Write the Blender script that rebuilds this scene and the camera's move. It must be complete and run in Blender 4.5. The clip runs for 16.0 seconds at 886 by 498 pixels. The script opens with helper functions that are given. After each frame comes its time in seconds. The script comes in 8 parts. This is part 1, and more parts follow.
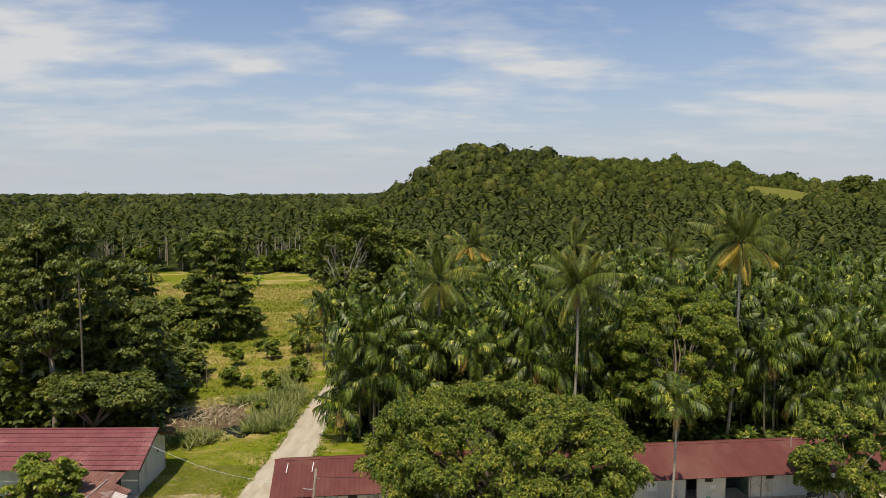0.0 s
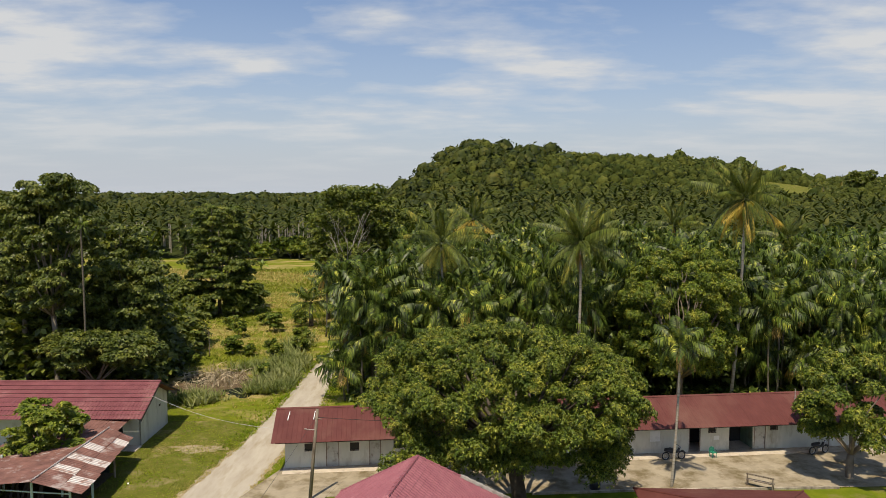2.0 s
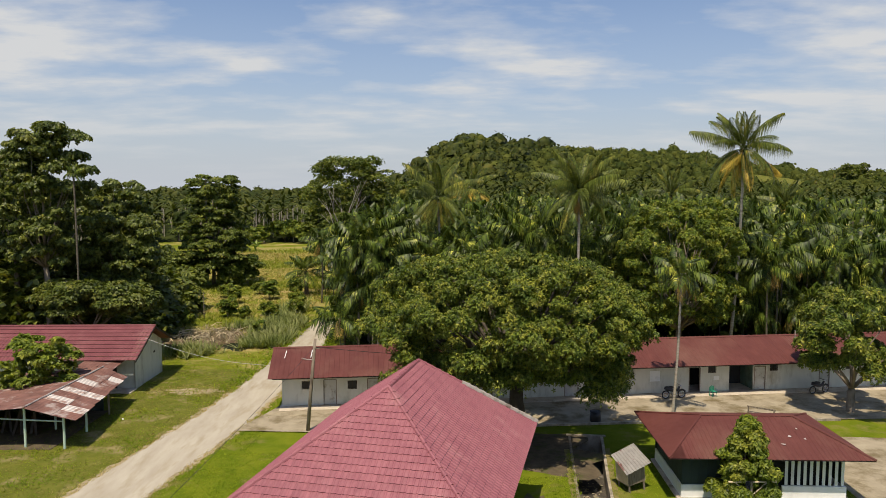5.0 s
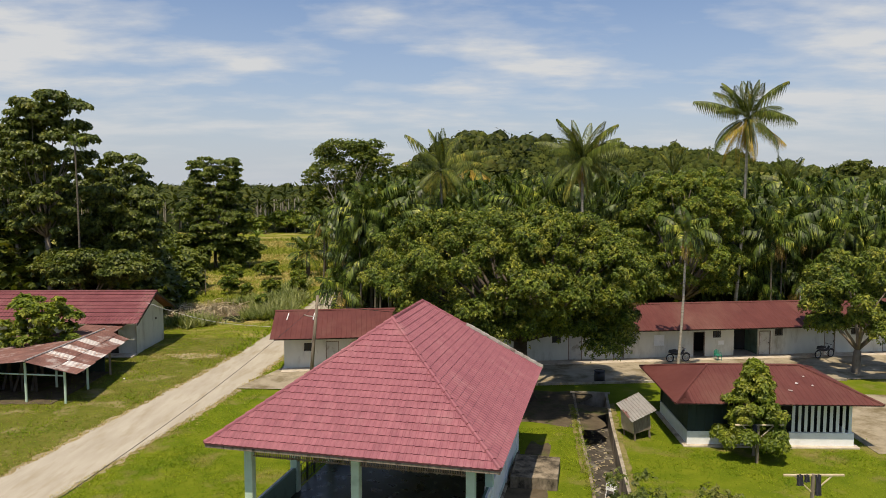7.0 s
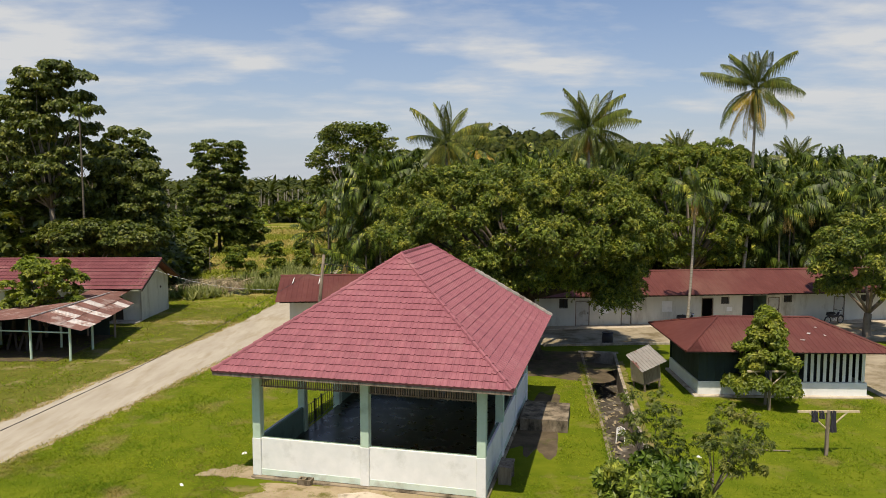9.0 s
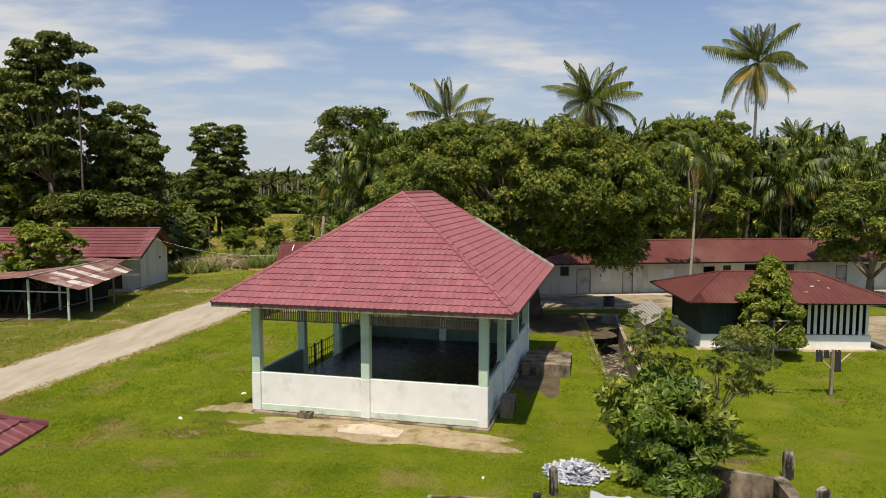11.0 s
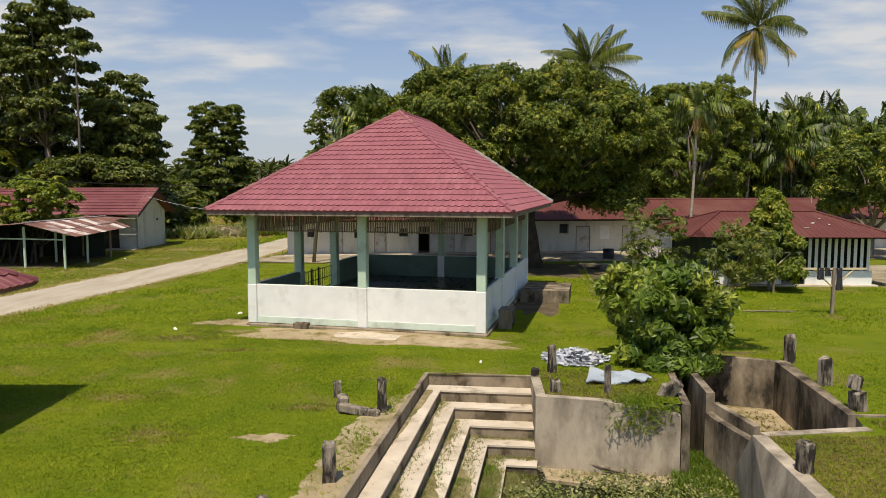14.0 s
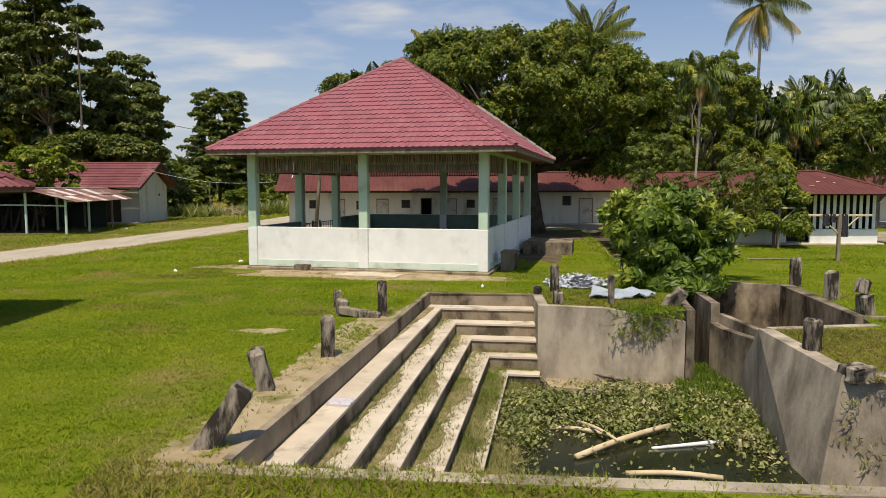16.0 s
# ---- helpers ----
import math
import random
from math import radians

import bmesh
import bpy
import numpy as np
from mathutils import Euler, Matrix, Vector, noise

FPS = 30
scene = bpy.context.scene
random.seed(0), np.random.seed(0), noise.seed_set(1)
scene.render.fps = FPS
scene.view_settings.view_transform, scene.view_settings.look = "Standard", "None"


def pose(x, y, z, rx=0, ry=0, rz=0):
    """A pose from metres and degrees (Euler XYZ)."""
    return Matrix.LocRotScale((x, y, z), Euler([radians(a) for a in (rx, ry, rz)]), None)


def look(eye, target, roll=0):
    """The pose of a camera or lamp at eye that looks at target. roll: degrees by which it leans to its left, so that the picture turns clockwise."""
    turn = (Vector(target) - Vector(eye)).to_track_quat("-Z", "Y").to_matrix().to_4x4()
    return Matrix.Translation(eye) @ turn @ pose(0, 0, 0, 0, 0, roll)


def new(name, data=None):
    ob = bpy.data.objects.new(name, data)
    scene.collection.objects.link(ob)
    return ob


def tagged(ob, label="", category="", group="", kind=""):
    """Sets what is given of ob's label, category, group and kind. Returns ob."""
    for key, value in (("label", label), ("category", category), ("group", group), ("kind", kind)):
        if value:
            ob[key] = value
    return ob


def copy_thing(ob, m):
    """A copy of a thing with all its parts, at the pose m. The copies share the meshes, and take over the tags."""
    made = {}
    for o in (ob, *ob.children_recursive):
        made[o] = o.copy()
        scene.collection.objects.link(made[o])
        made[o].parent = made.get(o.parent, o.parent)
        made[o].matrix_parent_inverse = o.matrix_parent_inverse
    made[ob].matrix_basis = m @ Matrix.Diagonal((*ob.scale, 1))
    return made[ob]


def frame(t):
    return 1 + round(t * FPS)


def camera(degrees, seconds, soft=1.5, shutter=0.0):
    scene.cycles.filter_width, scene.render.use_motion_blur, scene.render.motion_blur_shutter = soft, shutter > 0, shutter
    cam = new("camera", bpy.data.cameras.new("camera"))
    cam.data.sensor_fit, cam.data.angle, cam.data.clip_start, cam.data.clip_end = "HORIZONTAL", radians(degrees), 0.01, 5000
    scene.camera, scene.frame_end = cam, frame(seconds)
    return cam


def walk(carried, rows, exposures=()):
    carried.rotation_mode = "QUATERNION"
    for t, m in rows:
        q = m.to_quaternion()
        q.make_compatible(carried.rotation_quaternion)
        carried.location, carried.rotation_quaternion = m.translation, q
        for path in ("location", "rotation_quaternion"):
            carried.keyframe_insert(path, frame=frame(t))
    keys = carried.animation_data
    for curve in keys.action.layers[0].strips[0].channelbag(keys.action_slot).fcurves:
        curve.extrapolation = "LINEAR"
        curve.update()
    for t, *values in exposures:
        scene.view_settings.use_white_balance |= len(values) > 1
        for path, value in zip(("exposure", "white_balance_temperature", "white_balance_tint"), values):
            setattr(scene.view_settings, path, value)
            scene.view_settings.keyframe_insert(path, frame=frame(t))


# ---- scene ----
cam = camera(63.9, 16.0, soft=0.6)
METRES, EYE, TILT, LEAN, TURN = 23.87, 26.97, -4.7, 0.0, 0.0
ROWS = [
    (0.0, 0.0, 0.0, 0.0, -0.0, 0.0, -0.0),
    (0.5, -0.0035, 0.004, -0.0486, 0.07, 0.01, 0.0),
    (1.0, 0.0012, 0.0057, -0.0969, 0.29, 0.0, -0.0),
    (1.5, 0.005, 0.0058, -0.1402, 0.33, 0.0, -0.0),
    (2.0, 0.0063, 0.0084, -0.1825, 0.31, -0.01, -0.01),
    (2.5, 0.006, 0.0121, -0.2253, 0.23, -0.02, 0.01),
    (3.0, 0.0084, 0.0153, -0.2645, -0.24, -0.04, 0.07),
    (3.5, 0.0, 0.0189, -0.2986, -0.65, -0.07, 0.12),
    (4.0, -0.0091, 0.0238, -0.332, -0.48, -0.09, 0.11),
    (6.5, -0.0113, 0.0425, -0.494, -0.11, -0.11, 0.04),
    (7.0, -0.0166, 0.0464, -0.5268, -0.1, -0.12, 0.03),
    (7.5, -0.0217, 0.053, -0.5571, -0.02, -0.13, 0.02),
    (8.0, -0.0244, 0.058, -0.5883, -0.01, -0.14, 0.01),
    (8.5, -0.0279, 0.0609, -0.6168, 0.06, -0.17, 0.01),
    (9.0, -0.0288, 0.0626, -0.6446, 0.13, -0.23, 0.01),
    (11.5, -0.0321, 0.0762, -0.7787, 0.1, -0.31, -0.04),
    (12.0, -0.0313, 0.0782, -0.8023, 0.1, -0.31, -0.03),
    (12.5, -0.0288, 0.0797, -0.8272, 0.11, -0.32, -0.02),
    (13.0, -0.0273, 0.081, -0.8506, 0.1, -0.34, -0.02),
    (13.5, -0.0274, 0.0825, -0.8744, 0.09, -0.36, -0.01),
    (14.0, -0.0286, 0.0847, -0.8983, 0.07, -0.38, 0.01),
    (14.5, -0.0287, 0.0865, -0.9212, 0.06, -0.4, 0.02),
    (15.0, -0.0288, 0.089, -0.9448, 0.07, -0.43, 0.03),
    (15.5, -0.0274, 0.0916, -0.968, 0.27, -0.44, 0.04),
    (16.0, -0.0268, 0.0929, -0.9903, 0.31, -0.45, 0.06),
]
walk(cam, [(t, pose(0, 0, EYE, TILT, LEAN, TURN) @ pose(METRES * x, METRES * y, METRES * z, 90 + pitch, roll, yaw)) for t, x, y, z, yaw, pitch, roll in ROWS])

# ---- world, sun ----
SUN_FROM = Vector((-0.13, -0.45, 1.0)).normalized()
sun = new("sun", bpy.data.lights.new("sun", "SUN"))
sun.data.energy, sun.data.angle, sun.data.color = 5.7, radians(0.6), (1.0, 0.87, 0.69)
sun.matrix_world = look((0, 0, 60), Vector((0, 0, 60)) - SUN_FROM)


def link(tree, a, b):
    tree.links.new(a, b)


def ramp(tree, fac, stops):
    n = tree.nodes.new("ShaderNodeValToRGB")
    while len(n.color_ramp.elements) < len(stops):
        n.color_ramp.elements.new(0.5)
    for e, (p, c) in zip(n.color_ramp.elements, stops):
        e.position, e.color = p, (*c, 1)
    link(tree, fac, n.inputs[0])
    return n.outputs[0]


def mixc(tree, fac, a, b, kind="MIX"):
    n = tree.nodes.new("ShaderNodeMix")
    n.data_type, n.blend_type = "RGBA", kind
    for sock, val in ((n.inputs[0], fac), (n.inputs[6], a), (n.inputs[7], b)):
        if isinstance(val, (int, float)):
            sock.default_value = val
        elif isinstance(val, tuple):
            sock.default_value = (*val, 1)
        else:
            link(tree, val, sock)
    return n.outputs[2]


def maths(tree, op, a, b=None, c=None):
    n = tree.nodes.new("ShaderNodeMath")
    n.operation = op
    for sock, val in zip(n.inputs, (a, b, c)):
        if val is None:
            continue
        if isinstance(val, (int, float)):
            sock.default_value = val
        else:
            link(tree, val, sock)
    return n.outputs[0]


def noisy(tree, vec, scale, detail=4.0, rough=0.55, stretch=None):
    if stretch:
        m = tree.nodes.new("ShaderNodeMapping")
        m.inputs["Scale"].default_value = stretch
        link(tree, vec, m.inputs[0])
        vec = m.outputs[0]
    n = tree.nodes.new("ShaderNodeTexNoise")
    n.inputs["Scale"].default_value, n.inputs["Detail"].default_value, n.inputs["Roughness"].default_value = scale, detail, rough
    link(tree, vec, n.inputs["Vector"])
    return n.outputs[0]


def make_world():
    w = bpy.data.worlds.new("sky")
    scene.world = w
    w.use_nodes = True
    t = w.node_tree
    t.nodes.clear()
    sky = t.nodes.new("ShaderNodeTexSky")
    sky.sky_type, sky.sun_disc = "NISHITA", False
    sky.sun_elevation = math.asin(SUN_FROM.z)
    sky.sun_rotation = math.atan2(SUN_FROM.x, SUN_FROM.y)
    sky.air_density, sky.dust_density, sky.ozone_density = 1.0, 1.2, 1.5
    co = t.nodes.new("ShaderNodeTexCoord").outputs["Generated"]
    sep = t.nodes.new("ShaderNodeSeparateXYZ")
    link(t, co, sep.inputs[0])
    # a cloud deck seen from below: the view direction met with a level sheet
    up = maths(t, "ADD", maths(t, "MAXIMUM", sep.outputs[2], 0.0), 0.13)
    flat = t.nodes.new("ShaderNodeCombineXYZ")
    link(t, maths(t, "DIVIDE", sep.outputs[0], up), flat.inputs[0])
    link(t, maths(t, "DIVIDE", sep.outputs[1], up), flat.inputs[1])
    veil = noisy(t, flat.outputs[0], 0.85, 7.0, 0.5, (0.8, 1.0, 1.0))
    puff = noisy(t, flat.outputs[0], 2.3, 7.0, 0.55, (0.75, 1.1, 1.0))
    dens = maths(t, "ADD", maths(t, "MULTIPLY", veil, 0.6), maths(t, "MULTIPLY", puff, 0.42))
    cover = ramp(t, dens, [(0.47, (0.02,) * 3), (0.53, (0.34,) * 3), (0.60, (0.92,) * 3)])
    # the sheet fades into the haze below and thins out towards the zenith
    cover = maths(t, "MULTIPLY", cover, ramp(t, sep.outputs[2], [(0.02, (0.15,) * 3), (0.12, (1.0,) * 3), (0.24, (1.0,) * 3), (0.5, (0.12,) * 3)]))
    low = ramp(t, sep.outputs[2], [(0.0, (0.95,) * 3), (0.06, (0.75,) * 3), (0.14, (0.38,) * 3), (0.30, (0.03,) * 3)])
    blue = mixc(t, 1.0, sky.outputs[0], (1.06, 1.2, 1.41), "MULTIPLY")
    col = mixc(t, cover, mixc(t, low, blue, (6.4, 6.8, 7.4)), (8.1, 8.1, 8.05))
    bg = t.nodes.new("ShaderNodeBackground")
    bg.inputs[1].default_value = 0.097
    link(t, col, bg.inputs[0])
    out = t.nodes.new("ShaderNodeOutputWorld")
    link(t, bg.outputs[0], out.inputs[0])


make_world()
scene.view_settings.exposure = -0.2


# ---- materials ----
def material(name, a, b, scale=1.0, rough=0.8, metal=0.0, bump=0.3, bump_scale=20.0, stain=None, stain_scale=0.35,
             stain_at=(0.52, 0.68), stretch=None, island=0.0, leafy=0.0, thing_random=0.0, gloss=0.5, bump_dist=0.02):
    """A surface of two colours mixed by noise, with stains of a third, fine relief and, for leaves, light coming through."""
    m = bpy.data.materials.new(name)
    m.use_nodes = True
    t = m.node_tree
    p = t.nodes["Principled BSDF"]
    geo = t.nodes.new("ShaderNodeNewGeometry")
    pos = geo.outputs["Position"]
    fine = noisy(t, pos, scale, 6.0, 0.6, stretch)
    col = mixc(t, ramp(t, fine, [(0.32, (0,) * 3), (0.68, (1,) * 3)]), a, b)
    if stain:
        big = noisy(t, pos, stain_scale, 7.0, 0.65, stretch)
        col = mixc(t, ramp(t, big, [(stain_at[0], (0,) * 3), (stain_at[1], (1,) * 3)]), col, stain)
    if island or thing_random:
        r = geo.outputs["Random Per Island"]
        if thing_random and not island:
            r = t.nodes.new("ShaderNodeObjectInfo").outputs["Random"]
        k = island or thing_random
        v = maths(t, "MULTIPLY_ADD", r, 2 * k, 1 - k)
        hsv = t.nodes.new("ShaderNodeHueSaturation")
        link(t, v, hsv.inputs["Value"])
        link(t, maths(t, "MULTIPLY_ADD", r, -0.03 if island else 0.0, 0.515 if island else 0.5), hsv.inputs["Hue"])
        link(t, col, hsv.inputs["Color"])
        col = hsv.outputs[0]
    link(t, col, p.inputs["Base Color"])
    rn = noisy(t, pos, scale * 2.3, 4.0)
    link(t, maths(t, "MULTIPLY_ADD", rn, 0.3, rough - 0.15), p.inputs["Roughness"])
    p.inputs["Metallic"].default_value = metal
    p.inputs["Specular IOR Level"].default_value = gloss
    if bump:
        bn = t.nodes.new("ShaderNodeBump")
        bn.inputs["Strength"].default_value, bn.inputs["Distance"].default_value = bump, bump_dist
        link(t, noisy(t, pos, bump_scale, 5.0, 0.65, stretch), bn.inputs["Height"])
        link(t, bn.outputs[0], p.inputs["Normal"])
    if leafy:
        tr = t.nodes.new("ShaderNodeBsdfTranslucent")
        link(t, mixc(t, 1.0, col, (1.5, 1.6, 0.5), "MULTIPLY"), tr.inputs[0])
        ms = t.nodes.new("ShaderNodeMixShader")
        ms.inputs[0].default_value = leafy
        link(t, p.outputs[0], ms.inputs[1])
        link(t, tr.outputs[0], ms.inputs[2])
        link(t, ms.outputs[0], t.nodes["Material Output"].inputs[0])
    return m


M_GROUND = material("meadow_ground", (0.10, 0.13, 0.008), (0.18, 0.195, 0.016), 2.4, 0.95, bump=0.6, bump_scale=9, stain=(0.36, 0.28, 0.11), stain_scale=0.2, stain_at=(0.47, 0.63), stretch=(0.45, 1.0, 1.0), gloss=0.05)
M_LAWN = material("lawn_turf", (0.088, 0.128, 0.006), (0.155, 0.18, 0.012), 0.6, 0.95, bump=0.7, bump_scale=26, stain=(0.22, 0.175, 0.065), stain_scale=0.33, stain_at=(0.54, 0.72), gloss=0.05)
M_WORN = material("worn_turf", (0.17, 0.145, 0.05), (0.26, 0.21, 0.095), 1.6, 0.95, bump=0.6, bump_scale=18, stain=(0.11, 0.125, 0.015), stain_scale=1.1, stain_at=(0.46, 0.62), gloss=0.05)
M_DRYLAWN = material("dry_lawn_turf", (0.095, 0.11, 0.014), (0.15, 0.15, 0.027), 0.9, 0.95, bump=0.7, bump_scale=20, stain=(0.29, 0.23, 0.11), stain_scale=0.35, stain_at=(0.54, 0.68), gloss=0.05)
M_BLADE = material("grass_blade", (0.112, 0.19, 0.009), (0.26, 0.30, 0.02), 0.5, 0.6, bump=0, stain=(0.31, 0.25, 0.095), stain_scale=0.33, stain_at=(0.53, 0.70), island=0.3, leafy=0.4, gloss=0.1)
M_REED = material("reed_blade", (0.14, 0.18, 0.045), (0.27, 0.28, 0.12), 0.4, 0.7, bump=0, island=0.35, leafy=0.25, gloss=0.2)
M_ROAD = material("road_gravel", (0.365, 0.32, 0.245), (0.45, 0.405, 0.32), 0.7, 0.95, bump=0.5, bump_scale=14, stain=(0.31, 0.26, 0.17), stain_scale=0.8, stain_at=(0.5, 0.75), stretch=(1.6, 0.35, 1), gloss=0.1)
M_DIRT = material("bare_earth", (0.29, 0.225, 0.13), (0.42, 0.345, 0.225), 1.3, 0.95, bump=0.6, bump_scale=16, stain=(0.15, 0.135, 0.04), stain_scale=1.6, gloss=0.1)
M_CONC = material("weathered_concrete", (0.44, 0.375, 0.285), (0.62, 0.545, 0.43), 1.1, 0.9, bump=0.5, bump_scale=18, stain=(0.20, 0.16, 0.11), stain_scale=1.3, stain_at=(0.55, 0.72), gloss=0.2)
M_CONC_DARK = material("mossy_concrete", (0.36, 0.31, 0.235), (0.50, 0.435, 0.335), 1.4, 0.92, bump=0.6, bump_scale=14, stain=(0.12, 0.10, 0.072), stain_scale=1.1, stain_at=(0.42, 0.70), stretch=(1, 1, 0.5), gloss=0.15)
# stained concrete, its base also darkened for step sides in shade
M_RISER = material("stained_shaded_riser", (0.22, 0.18, 0.125), (0.38, 0.315, 0.225), 2.2, 0.95, bump=0.6, bump_scale=14, stain=(0.085, 0.068, 0.045), stain_scale=1.1, stain_at=(0.48, 0.62), stretch=(1, 1, 0.6), gloss=0.1)
M_BLACKWALL = material("blackened_concrete", (0.21, 0.17, 0.118), (0.36, 0.30, 0.215), 1.6, 0.95, bump=0.6, bump_scale=14, stain=(0.045, 0.038, 0.028), stain_scale=1.3, stain_at=(0.40, 0.62), stretch=(1, 1, 0.5), gloss=0.1)
M_STEPSOIL = material("step_soil", (0.19, 0.15, 0.08), (0.34, 0.28, 0.165), 3.0, 0.95, bump=0.7, bump_scale=25, stain=(0.13, 0.13, 0.04), stain_scale=1.8, stain_at=(0.48, 0.62), gloss=0.05)
M_YARD = material("yard_concrete", (0.28, 0.235, 0.16), (0.38, 0.325, 0.225), 0.9, 0.92, bump=0.35, bump_scale=12, stain=(0.16, 0.125, 0.065), stain_scale=0.5, stain_at=(0.46, 0.64), gloss=0.2)
M_WHITE = material("white_limewash", (0.74, 0.76, 0.74), (0.82, 0.83, 0.81), 2.0, 0.85, bump=0.15, bump_scale=30, stain=(0.56, 0.57, 0.53), stain_scale=0.9, stain_at=(0.55, 0.8))
M_HOUSE = material("pale_house_paint", (0.57, 0.58, 0.50), (0.65, 0.65, 0.57), 1.4, 0.85, bump=0.15, bump_scale=25, stain=(0.30, 0.28, 0.21), stain_scale=0.8, stain_at=(0.52, 0.74), stretch=(1, 1, 0.35))
M_BAND = material("faded_green_band", (0.55, 0.66, 0.56), (0.64, 0.73, 0.64), 2.2, 0.8, bump=0.1, stain=(0.40, 0.42, 0.34), stain_scale=1.3, stain_at=(0.5, 0.72))
M_GREEN = material("pale_green_paint", (0.45, 0.59, 0.46), (0.52, 0.66, 0.53), 2.2, 0.75, bump=0.1, bump_scale=30, stain=(0.27, 0.36, 0.26), stain_scale=1.1, stain_at=(0.55, 0.8))
# green paint darkened for the shade on inner faces and in the recess
M_TEAL = material("shaded_green_paint", (0.135, 0.215, 0.16), (0.175, 0.265, 0.20), 1.6, 0.8, bump=0.1, stain=(0.09, 0.13, 0.10), stain_scale=0.8)
M_DARKPANEL = material("dark_board", (0.016, 0.03, 0.026), (0.03, 0.05, 0.044), 1.5, 0.8, bump=0.2, stretch=(1, 1, 0.2))
M_TILE = material("red_metal_tile", (0.24, 0.078, 0.094), (0.305, 0.11, 0.124), 1.7, 0.6, bump=0.12, bump_scale=40, stain=(0.36, 0.17, 0.17), stain_scale=0.55, stain_at=(0.56, 0.8), thing_random=0.08, gloss=0.4)
M_TILE_HOUSE = material("red_ribbed_sheet", (0.155, 0.045, 0.050), (0.20, 0.065, 0.068), 1.4, 0.6, bump=0.12, stain=(0.26, 0.11, 0.105), stain_scale=0.4, thing_random=0.06, gloss=0.35)
M_LICHEN = material("lichen_crust", (0.24, 0.215, 0.19), (0.40, 0.37, 0.33), 2.5, 0.95, bump=0.6, bump_scale=18, stain=(0.12, 0.085, 0.07), stain_scale=1.5, gloss=0.1)
M_RED = material("faded_red_sheet", (0.10, 0.030, 0.025), (0.13, 0.042, 0.034), 0.9, 0.7, bump=0.15, bump_scale=15, stain=(0.155, 0.07, 0.052), stain_scale=0.25, stain_at=(0.5, 0.72), stretch=(1, 0.5, 1), gloss=0.25)
M_RUST = material("rusted_zinc_sheet", (0.12, 0.055, 0.042), (0.22, 0.105, 0.08), 1.1, 0.75, bump=0.2, stain=(0.34, 0.27, 0.24), stain_scale=0.7, stain_at=(0.55, 0.65), gloss=0.4)
M_ZINC = material("bare_zinc_sheet", (0.42, 0.385, 0.36), (0.54, 0.50, 0.47), 1.6, 0.55, 0.2, bump=0.15, stain=(0.26, 0.16, 0.125), stain_scale=1.0, stain_at=(0.5, 0.62))
M_WOOD = material("weathered_wood", (0.17, 0.135, 0.10), (0.30, 0.25, 0.19), 3.0, 0.9, bump=0.4, bump_scale=25, stain=(0.07, 0.055, 0.04), stain_scale=1.6, stretch=(3, 3, 0.4), gloss=0.2)
M_DARKWOOD = material("dark_wood", (0.035, 0.03, 0.025), (0.075, 0.06, 0.045), 3.0, 0.9, bump=0.4, bump_scale=25, gloss=0.2)
M_BAMBOO = material("dry_bamboo", (0.48, 0.38, 0.22), (0.62, 0.52, 0.34), 3.0, 0.6, bump=0.15)
M_BARK = material("grey_bark", (0.17, 0.14, 0.105), (0.28, 0.24, 0.19), 2.0, 0.95, bump=0.6, bump_scale=12, stain=(0.08, 0.065, 0.05), stain_scale=1.0, stretch=(1, 1, 0.4), gloss=0.15)
M_SLAT = material("brown_slat", (0.12, 0.09, 0.068), (0.22, 0.18, 0.14), 3.0, 0.85, bump=0.2, thing_random=0.3)
# darker copy of the pale palm bark, carrying the shade inside the grove
M_GROVEBARK = material("shaded_grove_bark", (0.09, 0.078, 0.058), (0.17, 0.15, 0.115), 1.5, 0.9, bump=0.4, bump_scale=9, stretch=(0.3, 0.3, 6), stain=(0.07, 0.06, 0.045), stain_scale=1.2, gloss=0.15)
M_PALMBARK = material("pale_palm_bark", (0.30, 0.265, 0.21), (0.42, 0.385, 0.32), 1.5, 0.9, bump=0.4, bump_scale=9, stretch=(0.3, 0.3, 6), stain=(0.16, 0.14, 0.10), stain_scale=1.2, gloss=0.15)
M_DARKBARK = material("dark_bark", (0.055, 0.045, 0.035), (0.11, 0.09, 0.07), 2.0, 0.95, bump=0.6, bump_scale=12, gloss=0.1)


def leaf(name, a, b, tip, island=0.4, leafy=0.3, rough=0.5, gloss=0.4, scale=0.35, at=(0.5, 0.72)):
    warm = lambda c: (1.08 * c[0], 0.96 * c[1], c[2])
    return material(name, warm(a), warm(b), scale, rough, bump=0, stain=warm(tip), stain_scale=scale * 1.7, stain_at=at, island=island, leafy=leafy, gloss=gloss)


# the brightest mango colour paints in sunlit leaf tips over a dark mass
M_MANGO = leaf("mango_leaf", (0.046, 0.088, 0.010), (0.12, 0.178, 0.020), (0.28, 0.31, 0.04), 0.65, 0.2, 0.45, 0.25, 0.7, (0.48, 0.7))
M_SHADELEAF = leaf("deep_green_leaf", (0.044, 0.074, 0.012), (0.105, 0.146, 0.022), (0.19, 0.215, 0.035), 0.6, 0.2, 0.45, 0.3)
M_DARKLEAF = leaf("dark_broad_leaf", (0.055, 0.092, 0.014), (0.125, 0.175, 0.025), (0.23, 0.26, 0.04), 0.6, 0.28, 0.45, 0.28)
# the brightest bush colour stands for its lit tops
M_BUSH = leaf("bush_leaf", (0.036, 0.085, 0.009), (0.115, 0.195, 0.02), (0.30, 0.36, 0.05), 0.6, 0.22, rough=0.42, gloss=0.3)
M_FRESH = leaf("fresh_leaf", (0.10, 0.16, 0.014), (0.19, 0.255, 0.025), (0.30, 0.33, 0.045), 0.5, 0.35)
